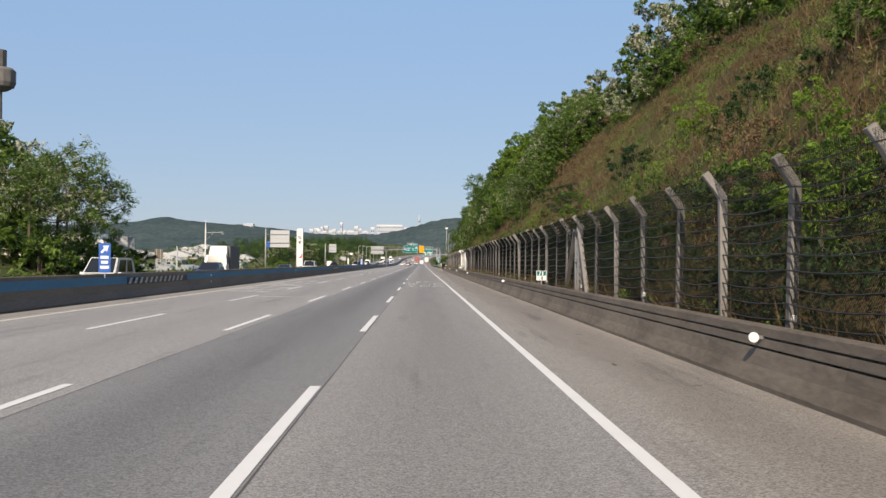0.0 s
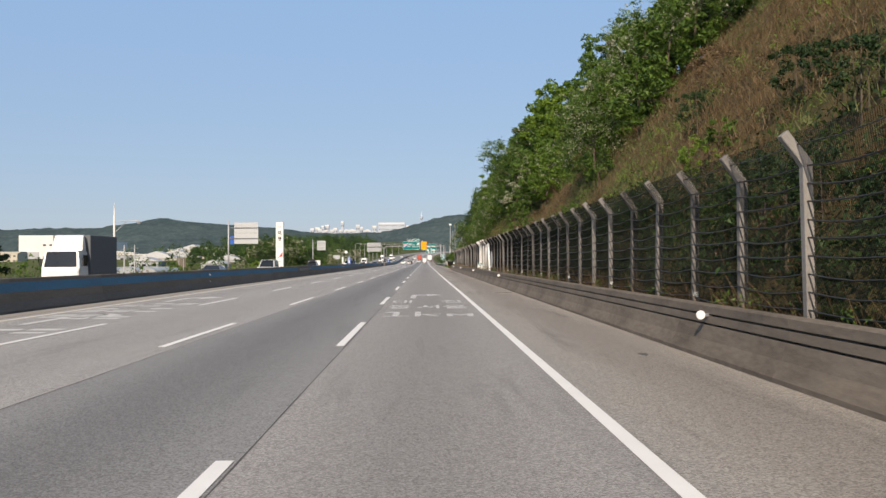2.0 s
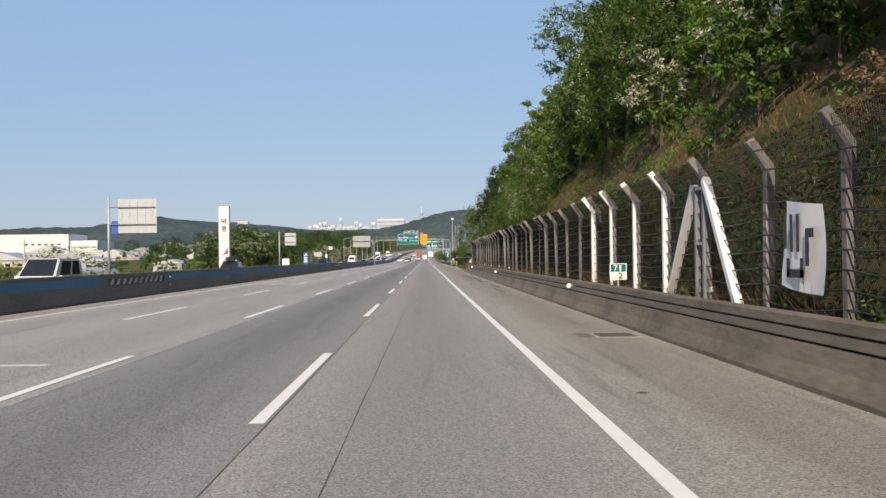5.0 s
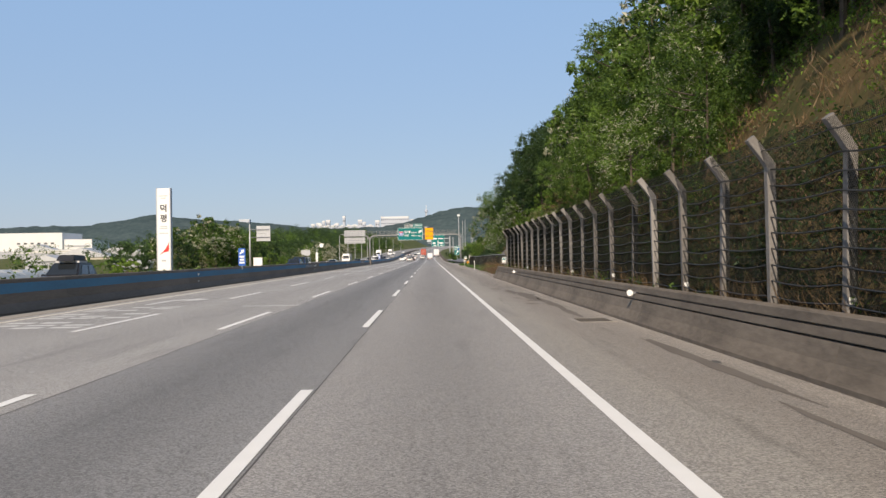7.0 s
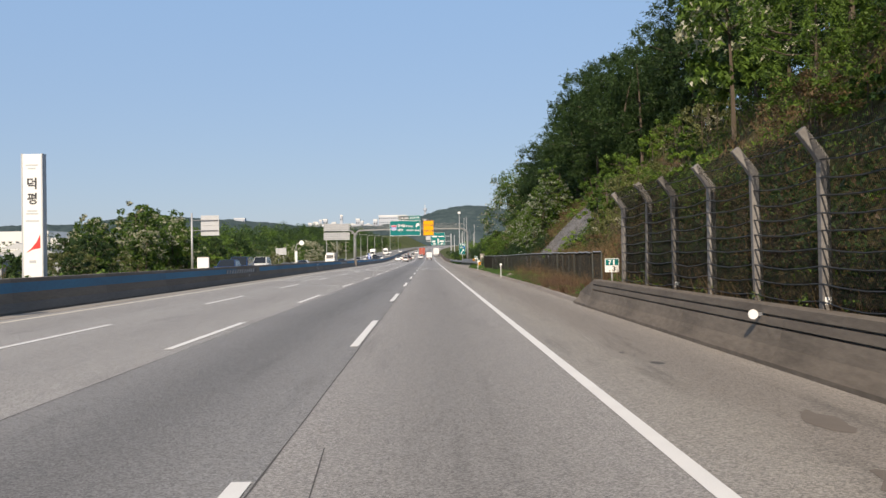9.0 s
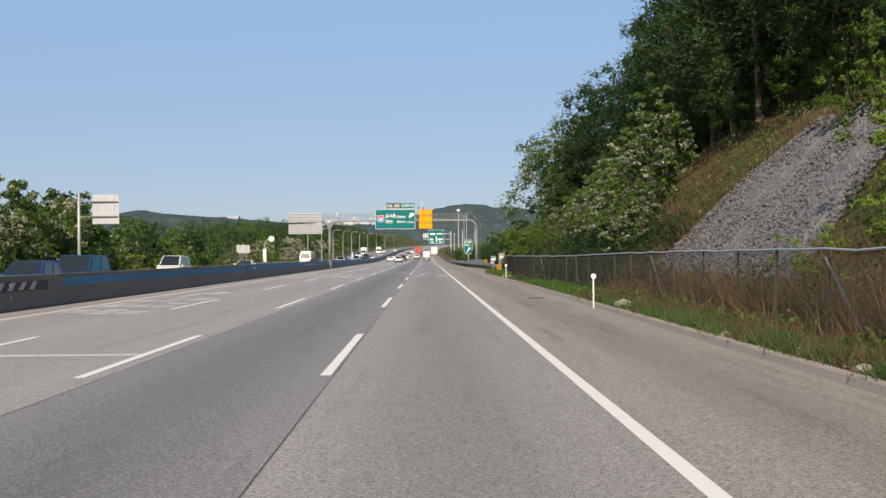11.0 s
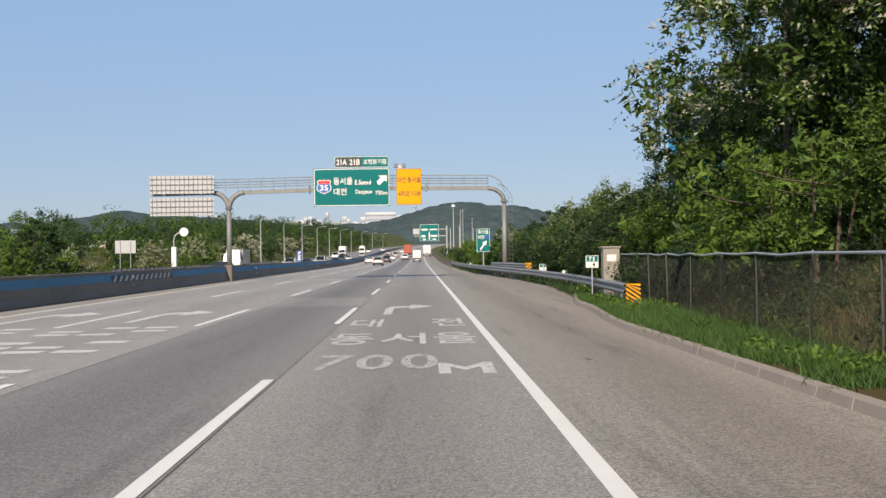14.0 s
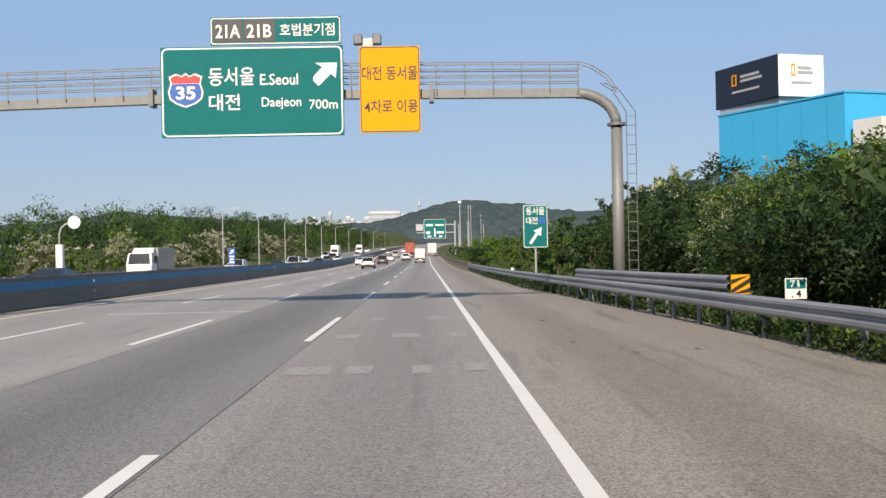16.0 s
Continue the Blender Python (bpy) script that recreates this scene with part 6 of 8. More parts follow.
def make_tree(name, label, h, r, seed, material, clumps=80, per=60, leaf=0.30, bare=0.25, blossom=0.0, category="tree", trunk_r=0.16, blossom_material=None, stems=1, frond=0.0, inner=0):
    rng = np.random.RandomState(seed)
    top = holder(name, pose(0, 0, -500), label, category)
    c, rad = crown_clumps(h, h * bare, r, clumps, rng)
    v, f = fronds(c, rad, per, frond, leaf, rng) if frond else leaves(c, rad, per, leaf, rng=rng)
    mats, idx = [material], None
    if blossom:
        high = np.repeat((np.hypot(c[:, 0], c[:, 1]) / r + (c[:, 2] / h)) > 0.95, per)
        tuft = np.repeat(rng.uniform(size=len(c)) < blossom * 2.2, per)
        if frond:
            tuft, high = np.tile(tuft, 7), np.tile(high, 7)
        idx = ((rng.uniform(size=len(f)) < np.where(tuft, 0.6, blossom * 0.25)) & high).astype(int)
        mats.append(blossom_material or M_BLOSSOM)
    if inner:
        # the shaded inside of each clump: few larger leaves
        v2, f2 = leaves(c, rad * 0.8, inner, leaf * 1.6, rng=rng)
        idx = np.concatenate([np.zeros(len(f), int) if idx is None else idx, np.full(len(f2), len(mats))])
        v, f = np.concatenate([v, v2]), np.concatenate([f, f2 + len(v)])
        mats.append(material)
    crown = new("crown", fast_mesh("crown", v, f, mats, idx))
    crown.parent = top
    bm = bmesh.new()
    for s in range(stems):
        o = Vector((rng.normal() * 0.25, rng.normal() * 0.25, 0)) if stems > 1 else Vector((0, 0, 0))
        bend_x, bend_y = rng.normal(size=2) * 0.05 * h
        path = [o + Vector((bend_x * t * t, bend_y * t * t, -0.5 + t * (h * 0.82 + 0.5))) for t in (0, 0.25, 0.5, 0.75, 1)]
        tube(bm, path, [trunk_r * (1 - 0.85 * t) for t in (0, 0.25, 0.5, 0.75, 1)], 6 if stems == 1 else 4)
    part("trunk", bm, M_BARK, top)
    far_out = np.argsort(-np.hypot(c[:, 0], c[:, 1]))[:6]
    for k in far_out[:3 if stems == 1 else 2]:
        e = Vector(tuple(c[k]))
        s = Vector((bend_x * 0.2, bend_y * 0.2, min(e.z - 0.1, h * 0.25 + 0.45 * e.z)))
        m = (s + e) / 2 + Vector((0, 0, -0.08 * h * 0.3))
        part("limb", tube(bmesh.new(), [s, m, e], [trunk_r * 0.45, trunk_r * 0.28, trunk_r * 0.1], 4), M_BARK, top)
    return top


LOCUST = "locust tree with light green leaves and hanging white blossom"
TREES = [
    make_tree("tree", LOCUST, 10.0, 3.4, 21, M_LEAF, 95, 58, 0.30, 0.22, 0.2),
    make_tree("tree", "broad leafy green tree with an uneven crown", 10.5, 3.6, 22, M_LEAF, 100, 58, 0.31, 0.18),
    make_tree("tree", "dense dark green tree", 11.0, 3.5, 23, M_LEAF_DARK, 105, 58, 0.31, 0.08),
    make_tree("tree", "bright green young tree with feathery leaves", 8.5, 3.0, 24, M_LEAF_BRIGHT, 80, 58, 0.28, 0.2),
    make_tree("tree", LOCUST, 9.0, 3.2, 25, M_LEAF, 85, 58, 0.28, 0.2, 0.16),
    make_tree("tree", "tall dark tree with a ragged crown", 13.0, 3.6, 26, M_LEAF_DARK, 115, 58, 0.32, 0.1),
]
FAR_TREES = [
    make_tree("tree", LOCUST, 10.0, 3.4, 41, M_LEAF, 80, 46, 0.34, 0.2, 0.30),
    make_tree("tree", "broad leafy green tree with an uneven crown", 10.5, 3.6, 42, M_LEAF, 84, 44, 0.36, 0.15),
    make_tree("tree", "dense dark green tree", 11.0, 3.5, 43, M_LEAF_DARK, 84, 44, 0.36, 0.15),
]
SHRUBS = [
    make_tree("shrub", "leafy green roadside shrub", 3.0, 1.7, 31, M_LEAF, 40, 58, 0.115, 0.05, 0.0, "shrub", 0.05, stems=4, inner=6),
    make_tree("shrub", "bright green roadside shrub", 2.6, 1.5, 32, M_LEAF_BRIGHT, 36, 58, 0.115, 0.05, 0.0, "shrub", 0.05, stems=4, inner=4),
    make_tree("shrub", "olive green shrub with pale blossom", 3.4, 1.7, 33, M_LEAF_OLIVE, 40, 58, 0.115, 0.05, 0.06, "shrub", 0.05, stems=4, inner=6),
    make_tree("shrub", "dark green roadside shrub", 3.2, 1.8, 34, M_LEAF_DARK, 42, 58, 0.12, 0.04, 0.0, "shrub", 0.05, stems=4, inner=6),
]
RAIL_SHRUBS = [
    make_tree("shrub", "feathery green locust shrub behind the guardrail", 3.2, 1.75, 71, M_LEAF, 46, 16, 0.105, 0.03, 0.0, "shrub", 0.04, stems=4, frond=0.3, inner=12),
    make_tree("shrub", "dense dark green locust shrub behind the guardrail", 3.4, 1.8, 72, M_LEAF_DARK, 48, 16, 0.105, 0.03, 0.0, "shrub", 0.04, stems=4, frond=0.3, inner=12),
]
FAR_SHRUBS = [
    make_tree("shrub", "leafy green shrub on the bank", 3.0, 1.7, 51, M_LEAF, 34, 44, 0.21, 0.05, 0.0, "shrub", 0.05, stems=3),
    make_tree("shrub", "bright green shrub on the bank", 2.6, 1.6, 52, M_LEAF_BRIGHT, 32, 44, 0.20, 0.05, 0.0, "shrub", 0.05, stems=3),
    make_tree("shrub", "dark green shrub on the bank", 3.2, 1.8, 54, M_LEAF_DARK, 34, 44, 0.21, 0.04, 0.0, "shrub", 0.05, stems=3),
    make_tree("shrub", "brown dry shrub on the slope", 1.9, 1.5, 35, M_RUST, 40, 60, 0.085, 0.02, 0.0, "shrub", 0.03, stems=4),
]
POPLAR = make_tree("tree", "slim young tree with silvery pale leaves", 5.6, 1.25, 36, M_LEAF, 120, 50, 0.11, 0.03, 0.22, "tree", 0.03, blossom_material=M_SILVER, stems=3, inner=8)
NEAR_TREES = [
    make_tree("tree", "dense dark green tree with fine leaves", 12.0, 3.6, 61, M_LEAF_DARK, 130, 15, 0.135, 0.06, frond=0.42, inner=44),
    make_tree("tree", "leafy green tree with fine feathery leaves", 10.5, 3.4, 62, M_LEAF, 120, 15, 0.13, 0.08, 0.03, frond=0.4, inner=34),
    make_tree("tree", LOCUST, 10.0, 3.3, 63, M_LEAF, 116, 15, 0.13, 0.08, 0.22, frond=0.4, inner=34),
]
SILVER_SHRUB = make_tree("shrub", "silvery green willow shrub on the bank", 3.0, 1.6, 37, M_LEAF_OLIVE, 60, 50, 0.12, 0.04, 0.3, "shrub", 0.04, blossom_material=M_SILVER, stems=4, inner=6)
used = set()
plant_rng = random.Random(4)


def plant(proto, x, y, h, group, z=None, wide=1.0):
    """Sets a copy of a plant, scaled to the height h."""
    own = max(v[2] for v in (c.bound_box[6] for c in proto.children if c.name.startswith("crown")))
    s = h / own
    zz = height(x, y) if z is None else z
    m = Matrix.Translation((x, y, zz - 0.1)) @ Matrix.Rotation(plant_rng.uniform(0, 6.28), 4, "Z")
    if proto.name in used:
        ob = copy_thing(proto, m)
    else:
        used.add(proto.name)
        ob = proto
        ob.matrix_basis = m
    ob.scale = (s * wide, s * wide, s)
    ob["group"] = group
    return ob


def grove(protos, spots, group):
    for x, y, h in spots:
        plant(plant_rng.choice(protos), x, y, h * plant_rng.uniform(0.92, 1.08), group, wide=plant_rng.uniform(0.95, 1.15))


def scatter(n, x0, x1, y0, y1, h0, h1, apart=2.0, seed=1):
    rng, out = random.Random(seed), []
    for _ in range(n * 30):
        x, y = rng.uniform(x0, x1), rng.uniform(y0, y1)
        if all((x - a) ** 2 + (y - b) ** 2 > apart ** 2 for a, b, _ in out):
            out.append((x, y, rng.uniform(h0, h1)))
        if len(out) >= n:
            break
    return out


T0, T1, T2, T3, T4, T5 = TREES
F0, F1, F2 = FAR_TREES
N0, N1, N2 = NEAR_TREES
S0, S1, S2, S3 = SHRUBS
L0, L1, L3, L4 = FAR_SHRUBS
G0, G1 = RAIL_SHRUBS
# the hillside, from the first camera on
grove([F0, F0, F1, F2, F1], scatter(34, 22, 36, 40, 160, 7.0, 9.5, 4.0, 2), "trees along the crest")
grove([F1, F2], scatter(8, 36, 48, 20, 160, 8, 10, 5.0, 3), "trees along the crest")
grove([N2, N1], [(14.2, 112.5, 7.0), (16.5, 112.5, 8.0), (18.5, 108, 7.0)], "trees on the slope")
grove([N2, N1, N2], [(11.9, 106, 6.0), (12.3, 111.5, 6.6)], "trees on the slope")
grove([F1, T3, F0], scatter(8, 11.2, 13, 131, 158, 4.0, 5.5, 3.0, 51), "trees on the slope")
grove([F1, T3, F0, F1], [p for p in scatter(24, 12.8, 24, 103, 158, 5.0, 7.5, 3.2, 44) if not (114 < p[1] < 131 and p[0] < 20)], "trees on the slope")
grove([T0, T1, T3, T4], scatter(12, 15.5, 26, 158, 192, 9, 11.5, 3.4, 5), "trees on the slope")
grove([N0, N1, N0], [(13.2, 172, 6.5), (14.4, 177, 7.5), (14.0, 183.5, 7.5), (14.2, 190, 7.5)], "trees on the slope")
grove([N0], [(14.0, 196.5, 7.5), (15.8, 201, 8.0), (14.6, 206, 7.5)], "trees on the slope")
grove([N1, N2], [(12.6, 163, 8.0), (13.0, 171, 9.5), (13.6, 180, 11.5), (13.0, 188, 8.5)], "trees on the slope")
grove([T1, T2, N0, T2], scatter(15, 15.5, 27, 206, 262, 8, 10, 3.6, 6), "trees on the slope")
grove([T1, T3, T0], [(13.6, 213, 8.5), (13.6, 223, 8.0), (13.4, 234, 7.5), (13.6, 246, 8.0)], "trees on the slope")
grove([T2, T5, T1], scatter(18, 21, 31, 264, 345, 10, 13, 3.8, 7), "dark wood above the rocks")
grove([N0], [(20.6, 317, 12.5), (20.5, 330, 13.0), (18.2, 335, 13.0), (19.3, 322, 13.0), (17.8, 340, 13.5), (20.5, 307, 12.0), (18.8, 300, 11.0), (21.0, 294, 12.0), (23.0, 286, 11.5), (25.0, 279, 11.0)], "dark wood above the rocks")
grove([N1, N0], [(16.6, 361.0, 12.5), (17.4, 354.0, 12.5)], "trees beside the cabinet")
grove([N2], [(16.0, 345.5, 14.5), (14.3, 352.5, 13.5)], "dark wood above the rocks")
grove([N0], [(17.4, 348, 13.5), (19.5, 351, 13.0), (22.0, 343, 13.0), (23.0, 333, 13.5)], "dark wood above the rocks")
grove([N2], [(17.8, 367.5, 10.5)], "trees beside the cabinet")
grove([N0, N1], [(19.6, 366, 11.5), (18.6, 374, 12.5), (17.8, 381, 8.5), (21.5, 370, 12.5), (22, 384, 9.0), (17.5, 357, 11.0)], "trees beside the cabinet")
for x, y, h in ((10.6, 293.5, 3.6), (11.8, 297.5, 5.6), (10.6, 301.0, 4.6), (12.0, 304.0, 5.8), (10.6, 307.5, 4.8), (12.4, 311.0, 5.0), (13.0, 300.5, 6.2), (10.2, 297.0, 3.2)):
    plant(POPLAR, x, y, h, "silvery young trees", wide=1.3)
grove([N0], [(17.9, 284, 10.0), (17.2, 290, 10.5), (16.7, 297, 11.0), (16.5, 304, 11.0), (16.9, 311, 11.5), (20.0, 276, 10.0), (21.5, 269, 9.5), (16.2, 322, 9.5), (15.8, 330, 9.5), (15.6, 338, 9.0), (19.8, 262, 9.0), (19.0, 255, 8.5)], "dark wood above the rocks")
grove([G1, S3, S0], scatter(12, 16.2, 18.8, 284, 334, 1.8, 2.8, 2.2, 46), "shrubs on the slope")
grove([S1, S2, S2, S0], scatter(18, 10.6, 17, 252, 271, 1.8, 3.2, 2.0, 47), "shrubs on the slope")
grove([N1, N2], [(12.2, 207, 7.0), (12.7, 214, 8.0), (12.1, 221, 7.0), (12.4, 200, 6.5)], "trees on the slope")
grove([N1, N2, N1], [(10.6, 193, 4.6), (10.9, 199, 5.2), (10.4, 204.5, 4.6), (11.0, 210, 5.4), (10.5, 216.5, 4.8), (10.7, 223, 5.0), (10.6, 229.5, 4.4)], "trees on the slope")
grove([T0, T1, N1, T3], scatter(9, 13.4, 24, 190, 212, 8.0, 10.5, 3.4, 48), "trees on the slope")
grove([S1, S0], [(9.9, 272.4, 1.5), (10.4, 269.6, 1.7), (13.6, 274.0, 2.4), (12.2, 272.6, 2.2), (14.6, 281.8, 2.0), (15.4, 278.5, 2.6), (17.5, 289.0, 2.2), (18.4, 296, 2.4), (17.2, 276.5, 2.2)], "shrubs on the slope")
grove([G0, S0, G0, G1], scatter(18, 10.6, 15, 334, 357, 2.4, 3.8, 1.9, 9), "shrubs behind the low fence")
grove([G1, G0, G1, S3], scatter(20, 11.4, 15.8, 360, 379, 3.8, 4.8, 1.7, 10), "shrubs behind the guardrail")
grove([G0, G1, G1], scatter(18, 11.6, 14.2, 385, 412, 3.6, 4.6, 1.7, 30), "shrubs behind the guardrail")
grove([G0, G1, G1], scatter(15, 14.2, 19, 386, 414, 4.8, 6.2, 2.3, 31), "shrubs behind the guardrail")
grove([N2], [(11.7, 379, 5.7), (12.8, 375.5, 6.1), (13.8, 381, 6.2), (12.0, 371.5, 5.4), (13.0, 388.5, 5.2), (12.2, 396, 4.7), (13.8, 366.5, 5.6)], "blossoming locusts behind the guardrail")
grove([S3, L0, L3, S0], scatter(20, 9.6, 16.0, 412, 470, 2.6, 3.8, 2.4, 11), "shrubs behind the guardrail")
grove([F0, F1, F2], scatter(24, 17, 48, 414, 520, 6.0, 8.4, 4.0, 12), "trees behind the guardrail")
grove([L0, L3], scatter(18, 9.6, 15.0, 470, 640, 2.4, 3.3, 3.0, 13), "shrubs behind the guardrail")
grove([F1, F2], scatter(16, 24, 70, 480, 640, 6, 9, 6.0, 14), "trees before the blue building")
BLOSSOM_TREE = make_tree("tree", "broad tree covered in pale cream blossom", 8.0, 4.4, 81, M_LEAF_OLIVE, 90, 26, 0.42, 0.06, 0.42)
for x, y, h in ((-37.0, 555, 7.6), (-34.5, 520, 5.0), (-38.5, 640, 7.5), (-41, 700, 8.0), (-36.5, 470, 4.6), (-44, 600, 8.0)):
    plant(BLOSSOM_TREE, x, y, h, "blossoming trees beyond the far lanes")
grove([F1, F0, F2], scatter(7, 24, 31, 22, 50, 4.5, 6.5, 3.4, 61), "trees along the crest")
grove([F0, F1, F2, F0], scatter(11, 19, 25, 46, 70, 3.2, 4.8, 2.4, 65), "trees along the crest")
grove([F0, F2, F0, F1], scatter(15, 18.5, 24, 70, 112, 2.8, 4.4, 2.4, 66), "trees along the crest")
grove([L3, L0, S3], scatter(10, 12, 16, 18, 36, 1.0, 1.7, 1.8, 67), "shrubs over the slope")
grove([L0, L3, L1, L0], scatter(16, 17, 26, 16, 46, 1.2, 2.3, 2.2, 62), "shrubs over the slope")
grove([S1, S0, S1], scatter(9, 8.6, 9.8, 7, 22, 1.5, 2.1, 1.4, 63), "shrubs behind the tall fence")
grove([S3, S0, S3], scatter(22, 8.6, 9.6, 24, 118, 1.1, 1.9, 2.6, 64), "shrubs behind the tall fence")
# shrubs over the bare slope
grove([L4, L4, L4, L0, S1], scatter(46, 9.5, 24, -2, 158, 1.0, 1.9, 2.0, 15), "shrubs over the slope")
grove([S0, S1, S3], scatter(16, 9.0, 13, 0, 160, 1.4, 2.3, 3.0, 16), "shrubs over the slope")
grove([L4, L0, L1], scatter(14, 9.6, 15, 192, 262, 0.9, 1.7, 2.2, 17), "shrubs over the slope")
grove([L4, L4, L4, L0], [(10.6, 262, 1.2), (13.2, 291.5, 0.9), (15, 290, 1.0), (11.6, 316, 1.0), (12.6, 320, 1.2), (11.2, 324, 0.9), (13.5, 325, 1.3), (12.2, 329, 1.1), (14.4, 318, 1.4), (10.8, 319, 0.8)], "shrubs round the rocks")
grove([SILVER_SHRUB], [(11.4, 322, 3.2), (13.2, 333, 2.6)], "shrubs above the low fence")
grove([S1, S0], [(11.9, 318.6, 3.2), (13.0, 309.0, 2.8), (10.3, 320.4, 1.9), (13.6, 315.5, 3.2), (14.6, 306.5, 2.8), (12.2, 312.6, 2.0)], "shrubs above the low fence")
grove([S1, S0], [(10.4, 19.6, 1.5), (10.9, 22.4, 1.4), (10.2, 16.4, 1.3), (12.6, 24.5, 1.5)], "shrubs behind the tall fence")
# beyond the far carriageway
grove([N2, N1, N2], [(-36.0, 108, 13.0), (-39.2, 114, 15.5), (-37.4, 120, 12.5), (-36.6, 99, 12.5)], "trees beyond the far lanes")
grove([T0, T4, T1], [(-43, 104, 16.0), (-45, 116, 16.5), (-49, 108, 16.0), (-47, 96, 15.5)], "trees beyond the far lanes")
grove([L0, L3, L1], scatter(14, -42, -33.5, 84, 135, 3.0, 4.5, 2.6, 20), "shrubs beyond the far lanes")
grove([F2, T2, F1], [(-46, 386, 12.5), (-50, 396, 13.0), (-42.5, 379, 11.0), (-55, 388, 12.0), (-41, 436, 9.5), (-46, 446, 10.0), (-44, 412, 9.5), (-38.5, 398, 8.0), (-52, 420, 10.5), (-38, 328, 6.0), (-41, 334, 7.0), (-45, 338, 7.5)], "trees beyond the far lanes")
grove([T4, T0, T4, T1], [(-38.5, 352, 10.0), (-41.5, 358, 12.0), (-37.5, 363, 10.5), (-44, 366, 11.0), (-39, 371, 10.0), (-47, 354, 10.5), (-36.8, 345, 7.5), (-50, 362, 11.0), (-44, 347, 9.0)], "trees beyond the far lanes")
grove([L0, L3, L1, S2], scatter(30, -42, -33, 300, 480, 2.4, 4.4, 3.0, 21), "shrubs beyond the far lanes")
grove([F0, F1], scatter(14, -70, -40, 385, 480, 4.5, 6.5, 5.0, 22), "trees beyond the far lanes")
grove([L0, L3, L1], scatter(14, -75, -34, 140, 300, 1.6, 2.6, 5.0, 23), "shrubs beyond the far lanes")
grove([F0, T4], [(-36, 468, 5.5), (-39, 476, 6.0), (-36.5, 500, 6.5), (-40, 508, 7.0), (-37, 545, 6.5)], "trees beyond the far lanes")

# ---- weeds, grass and woods that nobody could count ----
def rock_edges(x):
    """How far the rock face reaches along the road at a distance from it."""
    u = (x - 9.7) / 5.2
    return u, 272.5 + 5.0 * u, 289.6 - 4.6 * u


def on_rock(x, y):
    u, y0, y1 = rock_edges(x)
    return 0.0 < u < 1.0 and y0 < y < y1


def on_slope(n, x0, x1, y0, y1, rng, keep=None):
    out = []
    while len(out) < n:
        x, y = rng.uniform(x0, x1), rng.uniform(y0, y1)
        if (keep is None or keep(x, y)) and not on_rock(x, y):
            out.append((x, y, height(x, y)))
    return np.array(out)


def stuff(name, v, f, materials, label, category):
    return tagged(new(name, fast_mesh(name, v, f, materials)), label, category, kind="stuff")


r2 = np.random.RandomState(3)
rusty = lambda x, y: noise.noise((x * 0.16, y * 0.07, 4)) + 0.6 * noise.noise((x * 0.5, y * 0.3, 8)) > 0.0
for name, n, y0, y1, mat, keep, label in (
        ("dry_grass", 8200, -4, 122, M_RUST, rusty, "fine reddish brown grass over the cut slope"),
        ("green_grass", 3600, -4, 122, M_LEAF_OLIVE, lambda x, y: not rusty(x, y) or r2.uniform() < 0.18, "olive green grass between the brown patches"),
        ("dry_grass_beyond", 3600, 122, 262, M_RUST, rusty, "brown grass on the slope above the fence")):
    b = on_slope(n, 8.6, 26, y0, y1, r2, keep)
    c = np.repeat(b, 11, 0) + r2.normal(size=(n * 11, 3)) * np.array([0.28, 0.28, 0.04])
    v, f = tufts(c, r2.uniform(0.25, 0.7, len(c)), 0.014, 0.45, r2)
    stuff(name, v, f, [mat], label, "grass")
b = on_slope(1500, 8.6, 26, -8, 262, r2, rusty)
v, f = leaves(b + np.array([0, 0, 0.2]), r2.uniform(0.3, 0.7, len(b)), 26, 0.075, 0.55, r2)
stuff("brown_scrub", v, f, [M_RUST], "low brown scrub matted over the cut slope", "weeds")
b = on_slope(2500, 8.4, 28, -8, 300, r2, lambda x, y: not rusty(x, y) or x < 10.5 or r2.uniform() < 0.12)
v, f = leaves(b + np.array([0, 0, 0.22]), r2.uniform(0.35, 0.85, len(b)), 38, 0.105, 0.6, r2)
stuff("slope_herbs", v, f, [M_LEAF], "low green herbs and creepers over the cut slope", "plants")
b = on_slope(1900, 9.5, 24, -8, 345, r2)
v, f = leaves(b + np.array([0, 0, 0.2]), r2.uniform(0.35, 0.9, len(b)), 30, 0.095, 0.5, r2)
stuff("olive_scrub", v, f, [M_LEAF_OLIVE], "olive green scrub matted over the cut slope", "plants")
b = on_slope(1100, 9.0, 21, 10, 112, r2, lambda x, y: noise.noise((x * 0.2, y * 0.12, 37)) > 0.12 - 0.3 * (y < 48))
v, f = leaves(b + np.array([0, 0, 0.25]), r2.uniform(0.2, 0.5, len(b)), 30, 0.08, 0.6, r2)
stuff("slope_tufts", v, f, [M_LEAF_BRIGHT], "fresh green tufts between the brown grass", "plants")
b = on_slope(1100, 9.2, 15.5, 150, 275, r2, lambda x, y: noise.noise((x * 0.2, y * 0.1, 21)) > -0.1)
v, f = leaves(b + np.array([0, 0, 0.15]), r2.uniform(0.3, 0.7, len(b)), 42, 0.085, 0.45, r2)
stuff("slope_grass", v, f, [M_LEAF_BRIGHT], "sunlit low grass and herbs above the fence", "plants")
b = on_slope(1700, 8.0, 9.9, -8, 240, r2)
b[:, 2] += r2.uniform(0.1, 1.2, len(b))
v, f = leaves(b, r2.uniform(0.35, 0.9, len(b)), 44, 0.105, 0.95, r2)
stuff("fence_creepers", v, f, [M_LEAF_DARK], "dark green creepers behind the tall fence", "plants")
